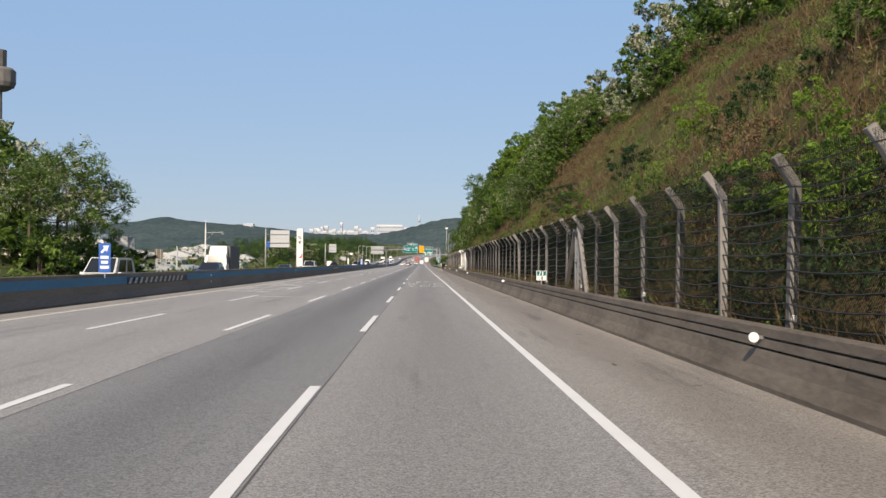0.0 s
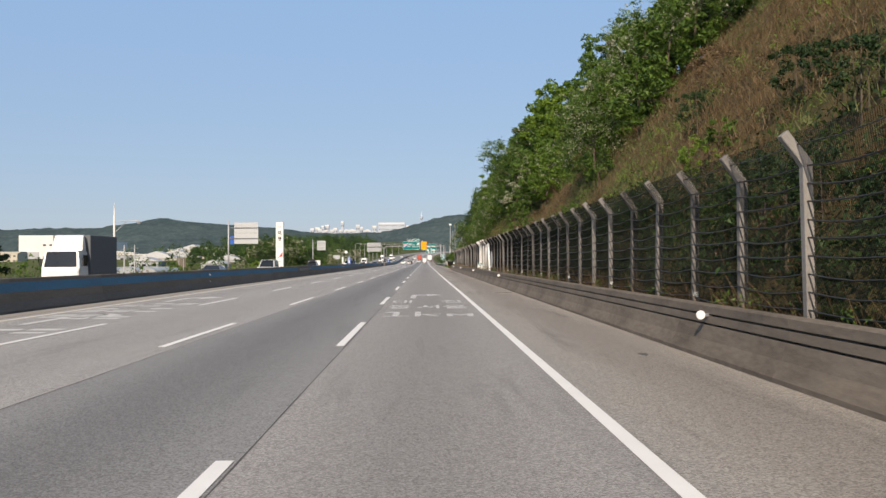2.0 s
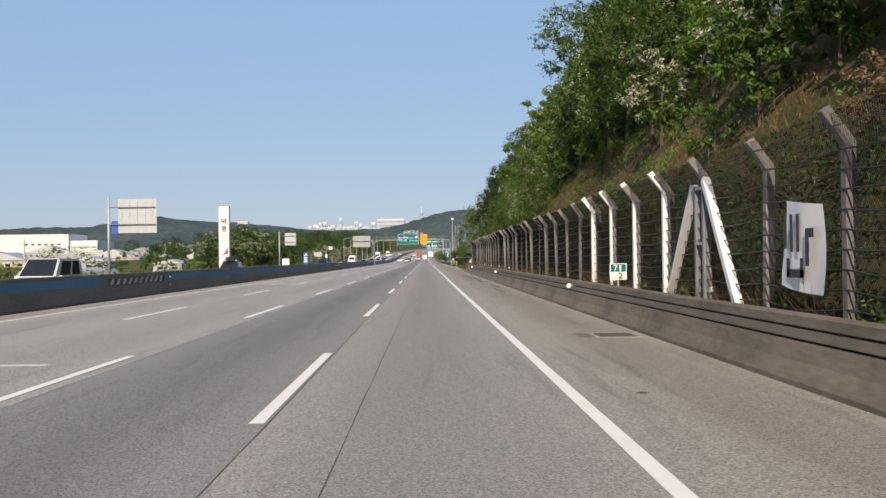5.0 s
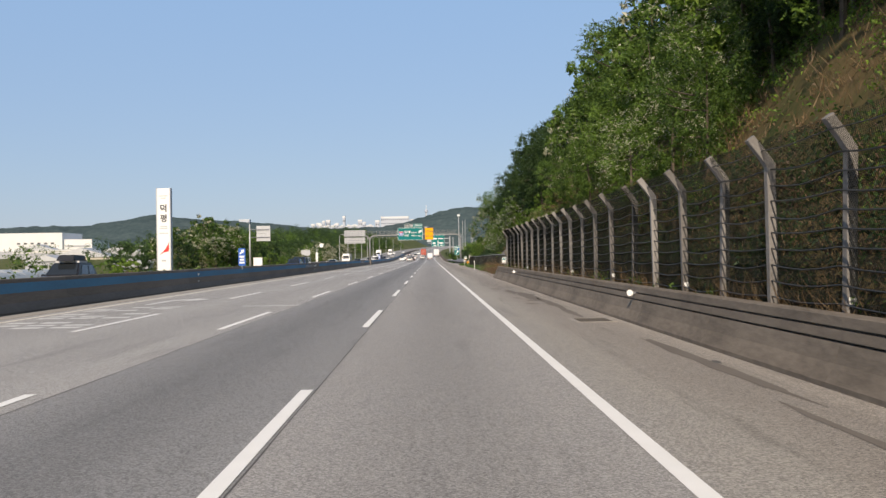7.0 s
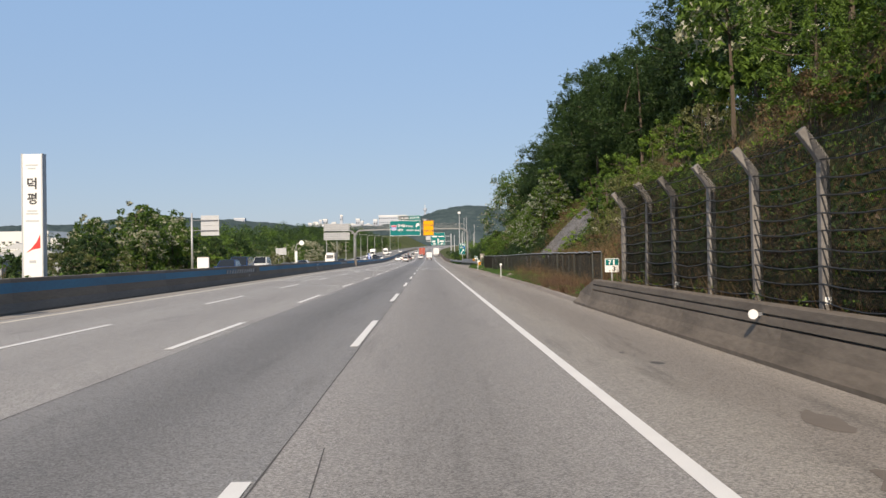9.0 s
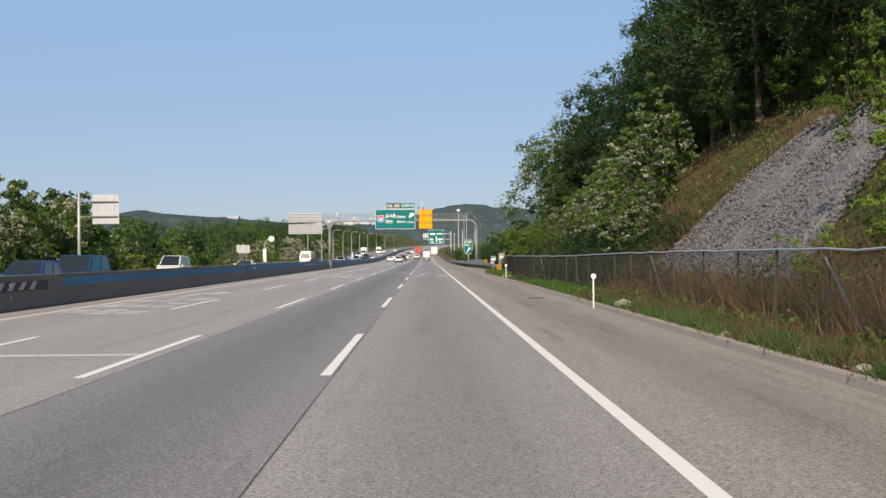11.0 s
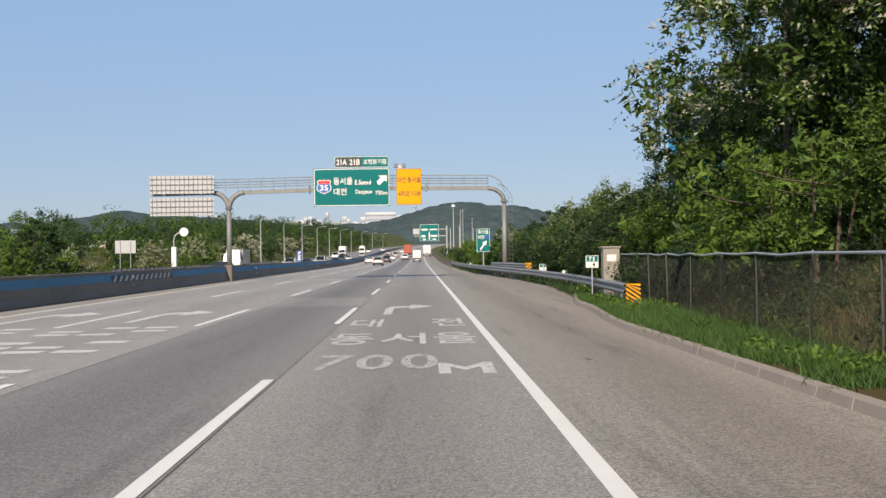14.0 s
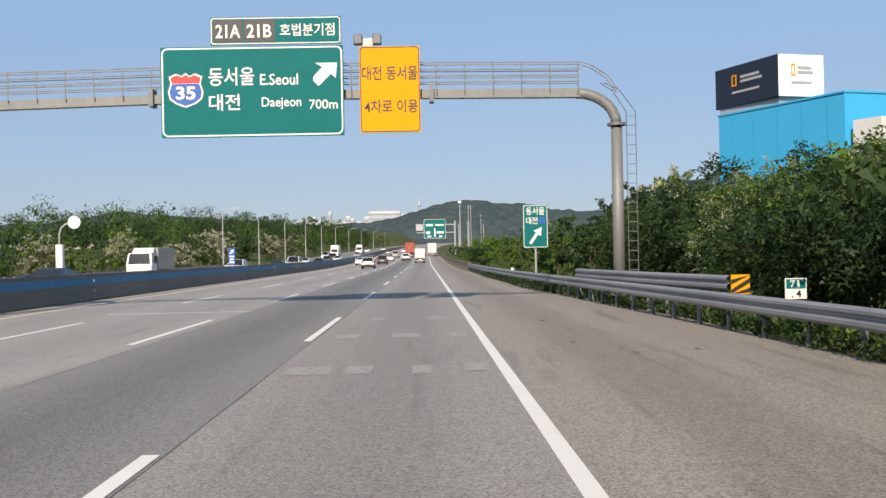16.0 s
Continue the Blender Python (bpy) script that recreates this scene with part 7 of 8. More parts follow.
b = on_slope(950, 7.5, 7.75, 140, 240, r2, lambda x, y: noise.noise((y * 0.16, 5.2, 0)) > -0.3)
b[:, 2] += 0.25 + 2.5 * r2.uniform(size=len(b)) ** 1.3
v, f = leaves(b, r2.uniform(0.25, 0.6, len(b)), 46, 0.06, 1.0, r2)
v[:, 0] = np.clip(v[:, 0], 7.44, None)
stuff("net_creepers", v, f, [M_DEAD], "dead brown creepers hanging in the wire net", "plants")
b = on_slope(1500, 7.24, 8.0, -8, 240, r2, lambda x, y: noise.noise((y * 0.35, 2.2, 0)) > -0.25)
c = np.repeat(b, 12, 0) + r2.normal(size=(1500 * 12, 3)) * np.array([0.12, 0.25, 0.05])
v, f = tufts(c, r2.uniform(0.4, 1.2, len(c)), 0.0065, 0.42, r2)
stuff("fence_weeds", v, f, [M_RUST], "dry brown stalks along the foot of the fence", "weeds")
# dark leaf clumps added to stand for the shade low behind the net
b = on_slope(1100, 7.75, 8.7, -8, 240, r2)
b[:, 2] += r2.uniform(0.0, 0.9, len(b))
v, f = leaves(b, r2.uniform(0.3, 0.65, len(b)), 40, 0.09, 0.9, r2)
stuff("fence_undergrowth", v, f, [M_LEAF_DARK], "dark leaf clumps put in as shade behind the tall fence", "plants")
b = on_slope(260, 7.25, 7.9, -8, 240, r2)
v, f = leaves(b + np.array([0, 0, 0.45]), r2.uniform(0.15, 0.35, len(b)), 40, 0.06, 0.8, r2)
stuff("barrier_weeds", v, f, [M_LEAF], "small green weeds behind the barrier", "weeds")
# the verge from the end of the barrier on
lush = lambda y: mix_step(y, [(243, 0.1), (256, 0.2), (264, 0.8), (286, 0.95), (292, 1.0), (309, 1.0), (312, 0.12), (327, 0.15), (332, 1.0), (360, 1.0)])
b = on_slope(10500, 6.88, 9.9, 243, 360, r2, lambda x, y: x > verge_edge(y) + 0.2 and x < low_at(y) + 0.3 and noise.noise((x * 1.7, y * 1.1, 5)) > 0.1 - 0.35 * lush(y) and noise.noise((x * 0.5, y * 0.22, 9)) > 0.45 - 1.1 * lush(y) + 0.25 * (y < 290) * (x - 7.7))
c = np.repeat(b, 5, 0) + r2.normal(size=(52500, 3)) * np.array([0.08, 0.08, 0.0])
v, f = tufts(c, r2.uniform(0.10, 0.38, len(c)), 0.010, 0.5, r2)
stuff("verge_grass", v, f, [M_GRASS], "fresh green grass along the kerb", "grass")
b = on_slope(3400, 7.2, 9.6, 244, 290, r2, lambda x, y: x > low_at(y) - (0.9 + 0.8 * r2.uniform()) * (1.5 - 0.5 * smooth_step(255, 275, y)) and noise.noise((x * 0.9, y * 0.5, 3)) > -0.2)
c = np.repeat(b, 12, 0) + r2.normal(size=(3400 * 12, 3)) * np.array([0.15, 0.15, 0.0])
v, f = tufts(c, r2.uniform(0.08, 0.5, len(c)) * np.where(c[:, 1] < 262, 1.5, 0.9), 0.008, 0.6, r2)
stuff("verge_weeds", v, f, [M_DRY], "dry brown weeds in front of the low fence", "weeds")
b = on_slope(2100, 8.0, 10.4, 246, 291, r2, lambda x, y: x > low_at(y) + 0.1)
c = np.repeat(b, 24, 0) + r2.normal(size=(2100 * 24, 3)) * np.array([0.2, 0.2, 0.0])
v, f = tufts(c, r2.uniform(0.2, 1.1, len(c)), 0.0065, 0.45, r2)
stuff("tangle", v, f, [M_RUST], "brown tangle of stalks behind the low fence", "weeds")
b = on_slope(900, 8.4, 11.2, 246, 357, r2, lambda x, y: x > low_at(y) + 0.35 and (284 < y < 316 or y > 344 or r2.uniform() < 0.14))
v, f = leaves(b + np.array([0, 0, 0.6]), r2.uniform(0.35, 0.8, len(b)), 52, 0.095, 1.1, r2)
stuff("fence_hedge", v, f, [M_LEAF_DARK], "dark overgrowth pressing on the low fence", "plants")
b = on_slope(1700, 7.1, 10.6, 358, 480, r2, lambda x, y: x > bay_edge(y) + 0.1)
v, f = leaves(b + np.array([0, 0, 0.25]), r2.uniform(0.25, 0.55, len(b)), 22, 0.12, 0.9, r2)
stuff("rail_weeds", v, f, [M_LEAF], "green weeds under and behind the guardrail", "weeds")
# weeds under the rail; their dark tone also carries the gap's shade
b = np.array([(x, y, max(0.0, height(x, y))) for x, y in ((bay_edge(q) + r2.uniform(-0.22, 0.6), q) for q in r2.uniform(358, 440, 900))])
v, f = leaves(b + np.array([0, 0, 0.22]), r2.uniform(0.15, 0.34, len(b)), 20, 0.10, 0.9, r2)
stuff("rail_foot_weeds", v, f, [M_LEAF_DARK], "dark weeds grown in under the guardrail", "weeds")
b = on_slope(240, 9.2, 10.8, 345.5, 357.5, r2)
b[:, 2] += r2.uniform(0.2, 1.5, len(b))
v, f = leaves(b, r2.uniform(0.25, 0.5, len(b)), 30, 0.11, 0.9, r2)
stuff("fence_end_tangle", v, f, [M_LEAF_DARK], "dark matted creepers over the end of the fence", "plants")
b = on_slope(2200, 7.0, 10.4, 243, 318, r2, lambda x, y: x > verge_edge(y) + 0.2)
v, f = leaves(b + np.array([0, 0, 0.03]), r2.uniform(0.1, 0.3, len(b)), 9, 0.07, 0.15, r2)
stuff("leaf_litter", v, f, [M_DRY], "dry brown leaf litter on the soil of the verge", "litter")
b = on_slope(2800, 8.3, 14.5, 310, 352, r2, lambda x, y: x > low_at(y) + 0.15)
c = np.repeat(b, 12, 0) + r2.normal(size=(2800 * 12, 3)) * np.array([0.14, 0.14, 0.0])
v, f = tufts(c, r2.uniform(0.15, 0.5, len(c)), 0.010, 0.5, r2)
stuff("bank_grass", v, f, [M_LEAF_OLIVE], "tall olive grass on the bank behind the low fence", "grass")
# scrub on the bank; the dark leaf tone stands for the shade there
b = on_slope(620, 9.3, 15.5, 304, 350, r2)
v, f = leaves(b + np.array([0, 0, 0.25]), r2.uniform(0.3, 0.7, len(b)), 46, 0.085, 0.7, r2)
stuff("bank_scrub", v, f, [M_LEAF_DARK], "low green scrub on the bank behind the low fence", "plants")
b = on_slope(900, 9.6, 15.5, 284, 345, r2, lambda x, y: noise.noise((x * 0.3, y * 0.16, 12)) > -0.05)
c = np.repeat(b, 16, 0) + r2.normal(size=(900 * 16, 3)) * np.array([0.25, 0.25, 0.0])
v, f = tufts(c, r2.uniform(0.2, 0.6, len(c)), 0.012, 0.5, r2)
stuff("bank_dry_grass", v, f, [M_RUST], "dry brown grass on the bank beside the rock", "grass")
b = on_slope(330, 7.3, 9.6, 244, 357, r2, lambda x, y: x > verge_edge(y) + 0.5 and not 309 < y < 331 and noise.noise((x * 0.6, y * 0.15, 14)) > 0.12)
v, f = leaves(b + np.array([0, 0, 0.14]), r2.uniform(0.12, 0.3, len(b)), 30, 0.11, 0.8, r2)
stuff("verge_herbs", v, f, [M_LEAF], "broad-leaved green weeds on the verge", "weeds")
for name, n, mat, size, label in (("valley_scrub", 1900, M_LEAF, 0.42, "green scrub over the valley floor"), ("valley_weeds", 1100, M_LEAF_OLIVE, 0.40, "olive weeds over the valley floor"), ("valley_stalks", 600, M_RUST, 0.34, "brown dry growth on the far embankment")):
    b = on_slope(n, -33.2, -33.0, 40, 480, r2)
    b[:, 0] = -33.2 - 120 * r2.uniform(size=n) ** 2.0
    b[:, 2] = [height(x, y) for x, y in b[:, :2]]
    v, f = leaves(b + np.array([0, 0, 0.4]), r2.uniform(0.7, 1.7, n), 11, size, 0.6, r2)
    stuff(name, v, f, [mat], label, "plants")
# wooded bank beyond the far lanes
rf = np.random.RandomState(8)
cs, rr = [], []
for _ in range(420):
    y = rf.uniform(468, 1150)
    x = -37 - rf.uniform(0, 1) ** 1.3 * (45 + 0.06 * y)
    h = rf.uniform(5.0, 12.5) * (1.0 if y > 540 else 0.8)
    z = height(x, y)
    w = h * rf.uniform(0.3, 0.42)
    for _ in range(13):
        q = rf.normal(size=3)
        q /= np.linalg.norm(q)
        q *= rf.uniform(0.5, 1.0)
        cs.append((x + bend(y) + q[0] * w, y + q[1] * w, z + h * 0.55 + q[2] * h * 0.45))
        rr.append(w * rf.uniform(0.3, 0.5))
half = len(cs) // 13 // 4 * 13
v, f = leaves(cs[:half], rr[:half], 38, 0.46, 0.8, rf)
stuff("wood_left_light", v, f, [M_LEAF], "light green trees on the bank beyond the far lanes", "woods")
v, f = leaves(cs[half:], rr[half:], 38, 0.46, 0.8, rf)
stuff("wood_left", v, f, [M_LEAF_DARK], "mixed green wood on the bank beyond the far lanes", "woods")
cs, rr = [], []
for _ in range(170):
    y = rf.uniform(520, 1250)
    x = 16 + rf.uniform(0, 1) ** 1.2 * (60 + 0.05 * y) + bend(y) + 8 * (y > 640)
    if 60 < x < 115 and 540 < y < 620:
        continue
    h = rf.uniform(4.0, 7.5)
    z = height(x - bend(y), y)
    w = h * rf.uniform(0.32, 0.45)
    for _ in range(12):
        q = rf.normal(size=3)
        q /= np.linalg.norm(q)
        cs.append((x + q[0] * w, y + q[1] * w, z + h * 0.5 + q[2] * h * 0.42))
        rr.append(w * rf.uniform(0.3, 0.5))
v, f = leaves(cs, rr, 34, 0.5, 0.8, rf)
stuff("wood_right", v, f, [M_LEAF], "green scrub and trees beside the far slip road", "woods")
cs, rr = [], []
for _ in range(330):
    y = rf.uniform(250, 1500)
    x = -60 - rf.uniform(0, 1) * (70 + 0.33 * y)
    h = rf.uniform(3.0, 6.5)
    w = h * rf.uniform(0.4, 0.7)
    z = (height(x, y) if x > -190 else -2.5)
    for _ in range(8):
        q = rf.normal(size=3)
        q /= np.linalg.norm(q)
        cs.append((x + q[0] * w, y + q[1] * w, z + h * 0.5 + q[2] * h * 0.42))
        rr.append(w * rf.uniform(0.35, 0.55))
v, f = leaves(cs, rr, 10, 0.8, 0.8, rf)
stuff("valley_trees", v, f, [M_LEAF], "scattered trees of the valley", "woods")

cs, rr = [], []
for _ in range(150):
    x, y = rf.uniform(92, 260), rf.uniform(750, 815)
    z = float(np.interp(x, [84, 94, 106, 126, 170, 260], [8, 20, 27, 34, 40, 42])) * min(1.0, (y - 735) / 75)
    h = rf.uniform(5, 9)
    for _ in range(8):
        q = rf.normal(size=3)
        q /= np.linalg.norm(q)
        cs.append((x + q[0] * h * 0.4, y + q[1] * h * 0.4, z + h * 0.45 + q[2] * h * 0.4))
        rr.append(h * rf.uniform(0.14, 0.24))
v, f = leaves(cs, rr, 18, 0.7, 0.8, rf)
stuff("wood_behind_building", v, f, [M_LEAF_DARK], "dark wood on the rise behind the blue building", "woods")

# ---- grey rock face beside the low fence ----
def rock_face():
    nx, ny = 60, 84
    vs, fs = [], []
    for j in range(ny):
        for i in range(nx):
            u, w = i / (nx - 1), j / (ny - 1)
            x = 9.7 + 5.2 * u
            _, y0, y1 = rock_edges(x)
            y = y0 + w * (y1 - y0) + 0.25 * noise.noise((x * 0.8, w * 4, 6)) * min(1.0, 4 * (1 - w) + 0.5)
            e = min(1.0, min(w, 1 - w) * 9, min(u, 1 - u) * 9)
            z = height(x, y) - 0.3 + 0.5 * e
            z += (noise.noise((x * 0.5, y * 0.5, 2)) * 0.25 + abs(noise.noise((x * 3.1, y * 3.1, 5))) * 0.16 + noise.noise((x * 8, y * 8, 1)) * 0.07) * e
            vs.append((x, y, z))
    for j in range(ny - 1):
        for i in range(nx - 1):
            fs.append((j * nx + i, j * nx + i + 1, (j + 1) * nx + i + 1, (j + 1) * nx + i))
    return part("rock_face", (vs, [], fs), M_ROCK)


tagged(rock_face(), "steep face of broken grey rock in the slope", "rock", kind="structure")


stone_rng = np.random.RandomState(6)
base_ico = bmesh.new()
bmesh.ops.create_icosphere(base_ico, subdivisions=1, radius=1.0)
ico_v = np.array([v.co[:] for v in base_ico.verts])
ico_f = np.array([[v.index for v in f.verts] for f in base_ico.faces])
base_ico.free()
vs, fs = [], []
for k in range(6000):
    u, w = stone_rng.uniform(0.03, 0.97), stone_rng.uniform(0.03, 0.97)
    x = 9.7 + 5.2 * u
    _, y0, y1 = rock_edges(x)
    y = y0 + w * (y1 - y0)
    r = stone_rng.uniform(0.02, 0.055)
    q = ico_v * stone_rng.uniform(0.6, 1.25, size=(len(ico_v), 3)) * r
    fs.append(ico_f + len(ico_v) * k)
    vs.append(q + np.array([x, y, height(x, y) + 0.24 + 0.04 * stone_rng.uniform()]))
stuff("broken_stones", np.concatenate(vs), np.concatenate(fs), [M_STONES], "broken grey stones lying on the rock face", "stones")


def boulder(x, y, r, label):
    bm = bmesh.new()
    bmesh.ops.create_icosphere(bm, subdivisions=2, radius=r)
    for vv in bm.verts:
        vv.co *= 1 + 0.35 * noise.noise(vv.co * 2.2 / r + Vector((x, y, 0)))
        vv.co.z *= 0.65
    o = part("boulder", bm, M_GUTTER)
    o.matrix_basis = pose(x, y, height(x, y) + r * 0.3, rz=random.uniform(0, 360))
    return tagged(o, label, "stone", "loose stones in the verge")


for x, y, r in ((7.5, 281.8, 0.28), (7.35, 270.5, 0.13), (7.6, 287.0, 0.1), (7.4, 329.0, 0.13), (7.45, 326.6, 0.15), (7.55, 325.2, 0.19), (7.5, 264.5, 0.12), (7.45, 300, 0.09)):
    boulder(x, y, r, "loose pale stone lying in the verge")


def spiky_plant(x, y, r, seed):
    """A rosette of long arching leaves."""
    rng = random.Random(seed)
    bm = bmesh.new()
    for k in range(26):
        a, up, ln = 2.4 * k + rng.uniform(-0.3, 0.3), rng.uniform(0.5, 1.25), r * rng.uniform(0.7, 1.1)
        out, side = Vector((math.cos(a), math.sin(a), 0)), Vector((-math.sin(a), math.cos(a), 0)) * 0.035
        rows = []
        for t, w in ((0.0, 0.7), (0.35, 1.0), (0.7, 0.8), (1.0, 0.05)):
            p = out * ln * t * math.cos(up * 0.6) + Vector((0, 0, ln * (math.sin(up) * t - 0.45 * t * t)))
            rows.append((bm.verts.new(p - side * w), bm.verts.new(p + side * w)))
        for p, q in zip(rows, rows[1:]):
            bm.faces.new((p[0], p[1], q[1], q[0]))
    o = part("spiky_plant", bm, M_LEAF)
    o.matrix_basis = pose(x, y, height(x, y) + 0.02)
    return tagged(o, "rosette of long arching green leaves on bare soil", "plant", "spiky plants on the verge")


for x, y, r, k in ((7.75, 313.4, 0.62, 1), (7.7, 317.6, 0.5, 2), (7.8, 319.5, 0.6, 3), (7.8, 339.5, 0.55, 4), (7.7, 309.9, 0.45, 5)):
    spiky_plant(x, y, r, k)
pipe = part("drain_pipe", tube(bmesh.new(), [(8.55, 317.6, 0.24), (8.1, 319.3, 0.2), (7.85, 321.6, 0.19), (7.8, 323.6, 0.17)], 0.085, 10), M_BLACK, smooth=True)
tagged(pipe, "black plastic drain pipe lying along the low fence", "pipe")
for x, y, r in ((7.62, 267.3, 0.10), (7.35, 255.6, 0.08), (7.3, 322.4, 0.06)):
    bm = bmesh.new()
    bmesh.ops.create_icosphere(bm, subdivisions=2, radius=r)
    for vv in bm.verts:
        vv.co *= 1 + 0.6 * noise.noise(vv.co * 4 / r + Vector((x, y, 0)))
        vv.co.z *= 0.6
    o = part("plastic_scrap", bm, M_WHITE)
    o.matrix_basis = pose(x, y, height(x, y) + r * 0.35)
    tagged(o, "crumpled white plastic scrap on the verge", "litter", "scraps on the verge")


# ---- vehicles ----
def paint(name, c, metal=0.2, rough=0.3):
    return pbr(name, c, tuple(v * 0.92 for v in c), scale=1.2, fine=6, rough=rough, metal=metal, spec=0.5)


P_SILVER, P_WHITE, P_BLACK = paint("silver_car_paint", (0.42, 0.41, 0.39), 0.4), paint("white_car_paint", (0.72, 0.72, 0.70), 0.0), paint("black_car_paint", (0.02, 0.02, 0.023))
P_BLUE, P_GREY, P_RED = paint("dark_blue_car_paint", (0.02, 0.05, 0.14)), paint("grey_car_paint", (0.15, 0.155, 0.165)), paint("red_lorry_paint", (0.36, 0.075, 0.045), 0.0, 0.5)
P_BOX = paint("grey_box_paint", (0.10, 0.11, 0.125), 0.0, 0.6)


def loft(bm, outline, half, top_half=None, z0=None, z1=None, bevel=0.05):
    """A side outline in y and z, given width; it narrows towards z1."""
    def w(z):
        if top_half is None or z <= z0:
            return half
        return half + (top_half - half) * min(1.0, (z - z0) / (z1 - z0))
    a = [bm.verts.new((-w(z), y, z)) for y, z in outline]
    b = [bm.verts.new((w(z), y, z)) for y, z in outline]
    n = len(outline)
    for k in range(n):
        bm.faces.new((a[k], a[(k + 1) % n], b[(k + 1) % n], b[k]))
    bm.faces.new(a[::-1]), bm.faces.new(b)
    bmesh.ops.recalc_face_normals(bm, faces=bm.faces)
    if bevel:
        bmesh.ops.bevel(bm, geom=[e for e in bm.edges if abs(e.verts[0].co.x - e.verts[1].co.x) < 0.3], offset=bevel, segments=2, affect="EDGES")
    return bm


def pane(bm, corners, shrink=0.1, out=0.012):
    c = [Vector(p) for p in corners]
    mid = sum(c, Vector()) / 4
    n = (c[1] - c[0]).cross(c[2] - c[0]).normalized() * out
    bm.faces.new([bm.verts.new(p + (mid - p) * shrink + n) for p in c])
    return bm


def wheel(parent, x, y, r, w=0.22, dual=False):
    bm = bmesh.new()
    bmesh.ops.create_cone(bm, cap_ends=True, segments=20, radius1=r, radius2=r, depth=w, matrix=Matrix.Rotation(radians(90), 4, "Y"))
    bmesh.ops.bevel(bm, geom=[e for e in bm.edges if abs(e.verts[0].co.x - e.verts[1].co.x) < 1e-4 and len(e.link_faces) == 2], offset=0.03, segments=1, affect="EDGES")
    t = part("wheel", bm, M_RUBBER, parent)
    t.matrix_basis = pose(x, y, r)
    bm = bmesh.new()
    bmesh.ops.create_cone(bm, cap_ends=True, segments=14, radius1=r * 0.6, radius2=r * 0.52, depth=0.03, matrix=Matrix.Translation((math.copysign(w / 2 + 0.005, x), 0, 0)) @ Matrix.Rotation(radians(90 if x > 0 else -90), 4, "Y"))
    part("rim", bm, M_STEEL, t)


def car(x, y, colour, label, kind="sedan", away=True, group="traffic on the road"):
    """A car; away: we see its rear."""
    top = holder("car", on_car(x, y, away), label, "car", group)
    if kind == "suv":
        L, W, H, body, cabin, top_half = 4.45, 0.91, 1.68, [(-2.2, 0.32), (-2.25, 0.62), (-2.18, 1.0), (-1.9, 1.06), (0.95, 1.05), (1.9, 0.96), (2.2, 0.72), (2.22, 0.32)], [(-2.1, 1.0), (-1.82, 1.56), (-1.5, 1.67), (0.1, 1.68), (0.95, 1.05)], 0.66
    elif kind == "van":
        L, W, H, body, cabin, top_half = 4.9, 0.95, 1.95, [(-2.4, 0.32), (-2.45, 0.7), (-2.42, 1.08), (1.5, 1.06), (2.2, 0.92), (2.42, 0.62), (2.42, 0.32)], [(-2.38, 1.05), (-2.25, 1.8), (-2.0, 1.92), (0.7, 1.93), (1.75, 1.05)], 0.76
    else:
        L, W, H, body, cabin, top_half = 4.7, 0.91, 1.45, [(-2.3, 0.30), (-2.36, 0.66), (-2.25, 0.97), (-1.35, 1.0), (0.95, 0.94), (2.0, 0.82), (2.33, 0.6), (2.34, 0.3)], [(-1.85, 0.97), (-1.0, 1.38), (-0.6, 1.44), (0.15, 1.43), (1.15, 0.94)], 0.6
    part("body", loft(bmesh.new(), body, W), colour, top, smooth=False)
    cz0, cz1 = cabin[0][1], max(z for _, z in cabin)
    cw = W - 0.06
    part("cabin", loft(bmesh.new(), cabin, cw, top_half, cz0, cz1, 0.04), colour, top)
    wd = lambda z: cw + (top_half - cw) * (z - cz0) / (cz1 - cz0)
    (ya, za), (yb, zb), (yc, zc), (yd, zd), (ye, ze) = cabin
    part("rear_window", pane(bmesh.new(), [(wd(za), ya, za), (-wd(za), ya, za), (-wd(zb), yb, zb), (wd(zb), yb, zb)][::-1], 0.12, 0.02), M_GLASS_DARK, top)
    part("windscreen", pane(bmesh.new(), [(-wd(ze), ye, ze), (wd(ze), ye, ze), (wd(zd), yd, zd), (-wd(zd), yd, zd)][::-1], 0.1, 0.02), M_GLASS_DARK, top)
    for s in (-1, 1):
        for p, q in ((0.03, 0.42), (0.45, 0.9)):
            y0, y1 = ya + (ye - ya) * (p * 0.85 + 0.1), ya + (ye - ya) * (q * 0.85 + 0.06)
            y2, y3 = yb + (yd - yb) * (p * 0.85 + 0.1), yb + (yd - yb) * q
            zl, zh = cz0 + 0.08, cz1 - 0.13
            cs = [(s * (wd(zl) + 0.012), y0, zl), (s * (wd(zl) + 0.012), y1, zl), (s * (wd(zh) + 0.012), y3, zh), (s * (wd(zh) + 0.012), y2, zh)]
            bm = bmesh.new()
            bm.faces.new([bm.verts.new(v) for v in (cs if s > 0 else cs[::-1])])
            part("side_window", bm, M_GLASS_DARK, top)
        ry = body[1][0]
        part("tail_lamp", box(bmesh.new(), s * W - s * 0.34 if s > 0 else -W + 0.03, W - 0.03 if s > 0 else -W + 0.34, ry - 0.03, ry + 0.12, 0.80, 0.96, 0.02), M_RED_LAMP, top)
        part("headlight", box(bmesh.new(), W - 0.4 if s > 0 else -W + 0.06, W - 0.06 if s > 0 else -W + 0.4, -body[-2][0] * 0 + body[-2][0] - 0.12, body[-2][0] + 0.03, 0.62, 0.76, 0.02), M_GLASS_DARK if kind == "x" else M_WHITE, top)
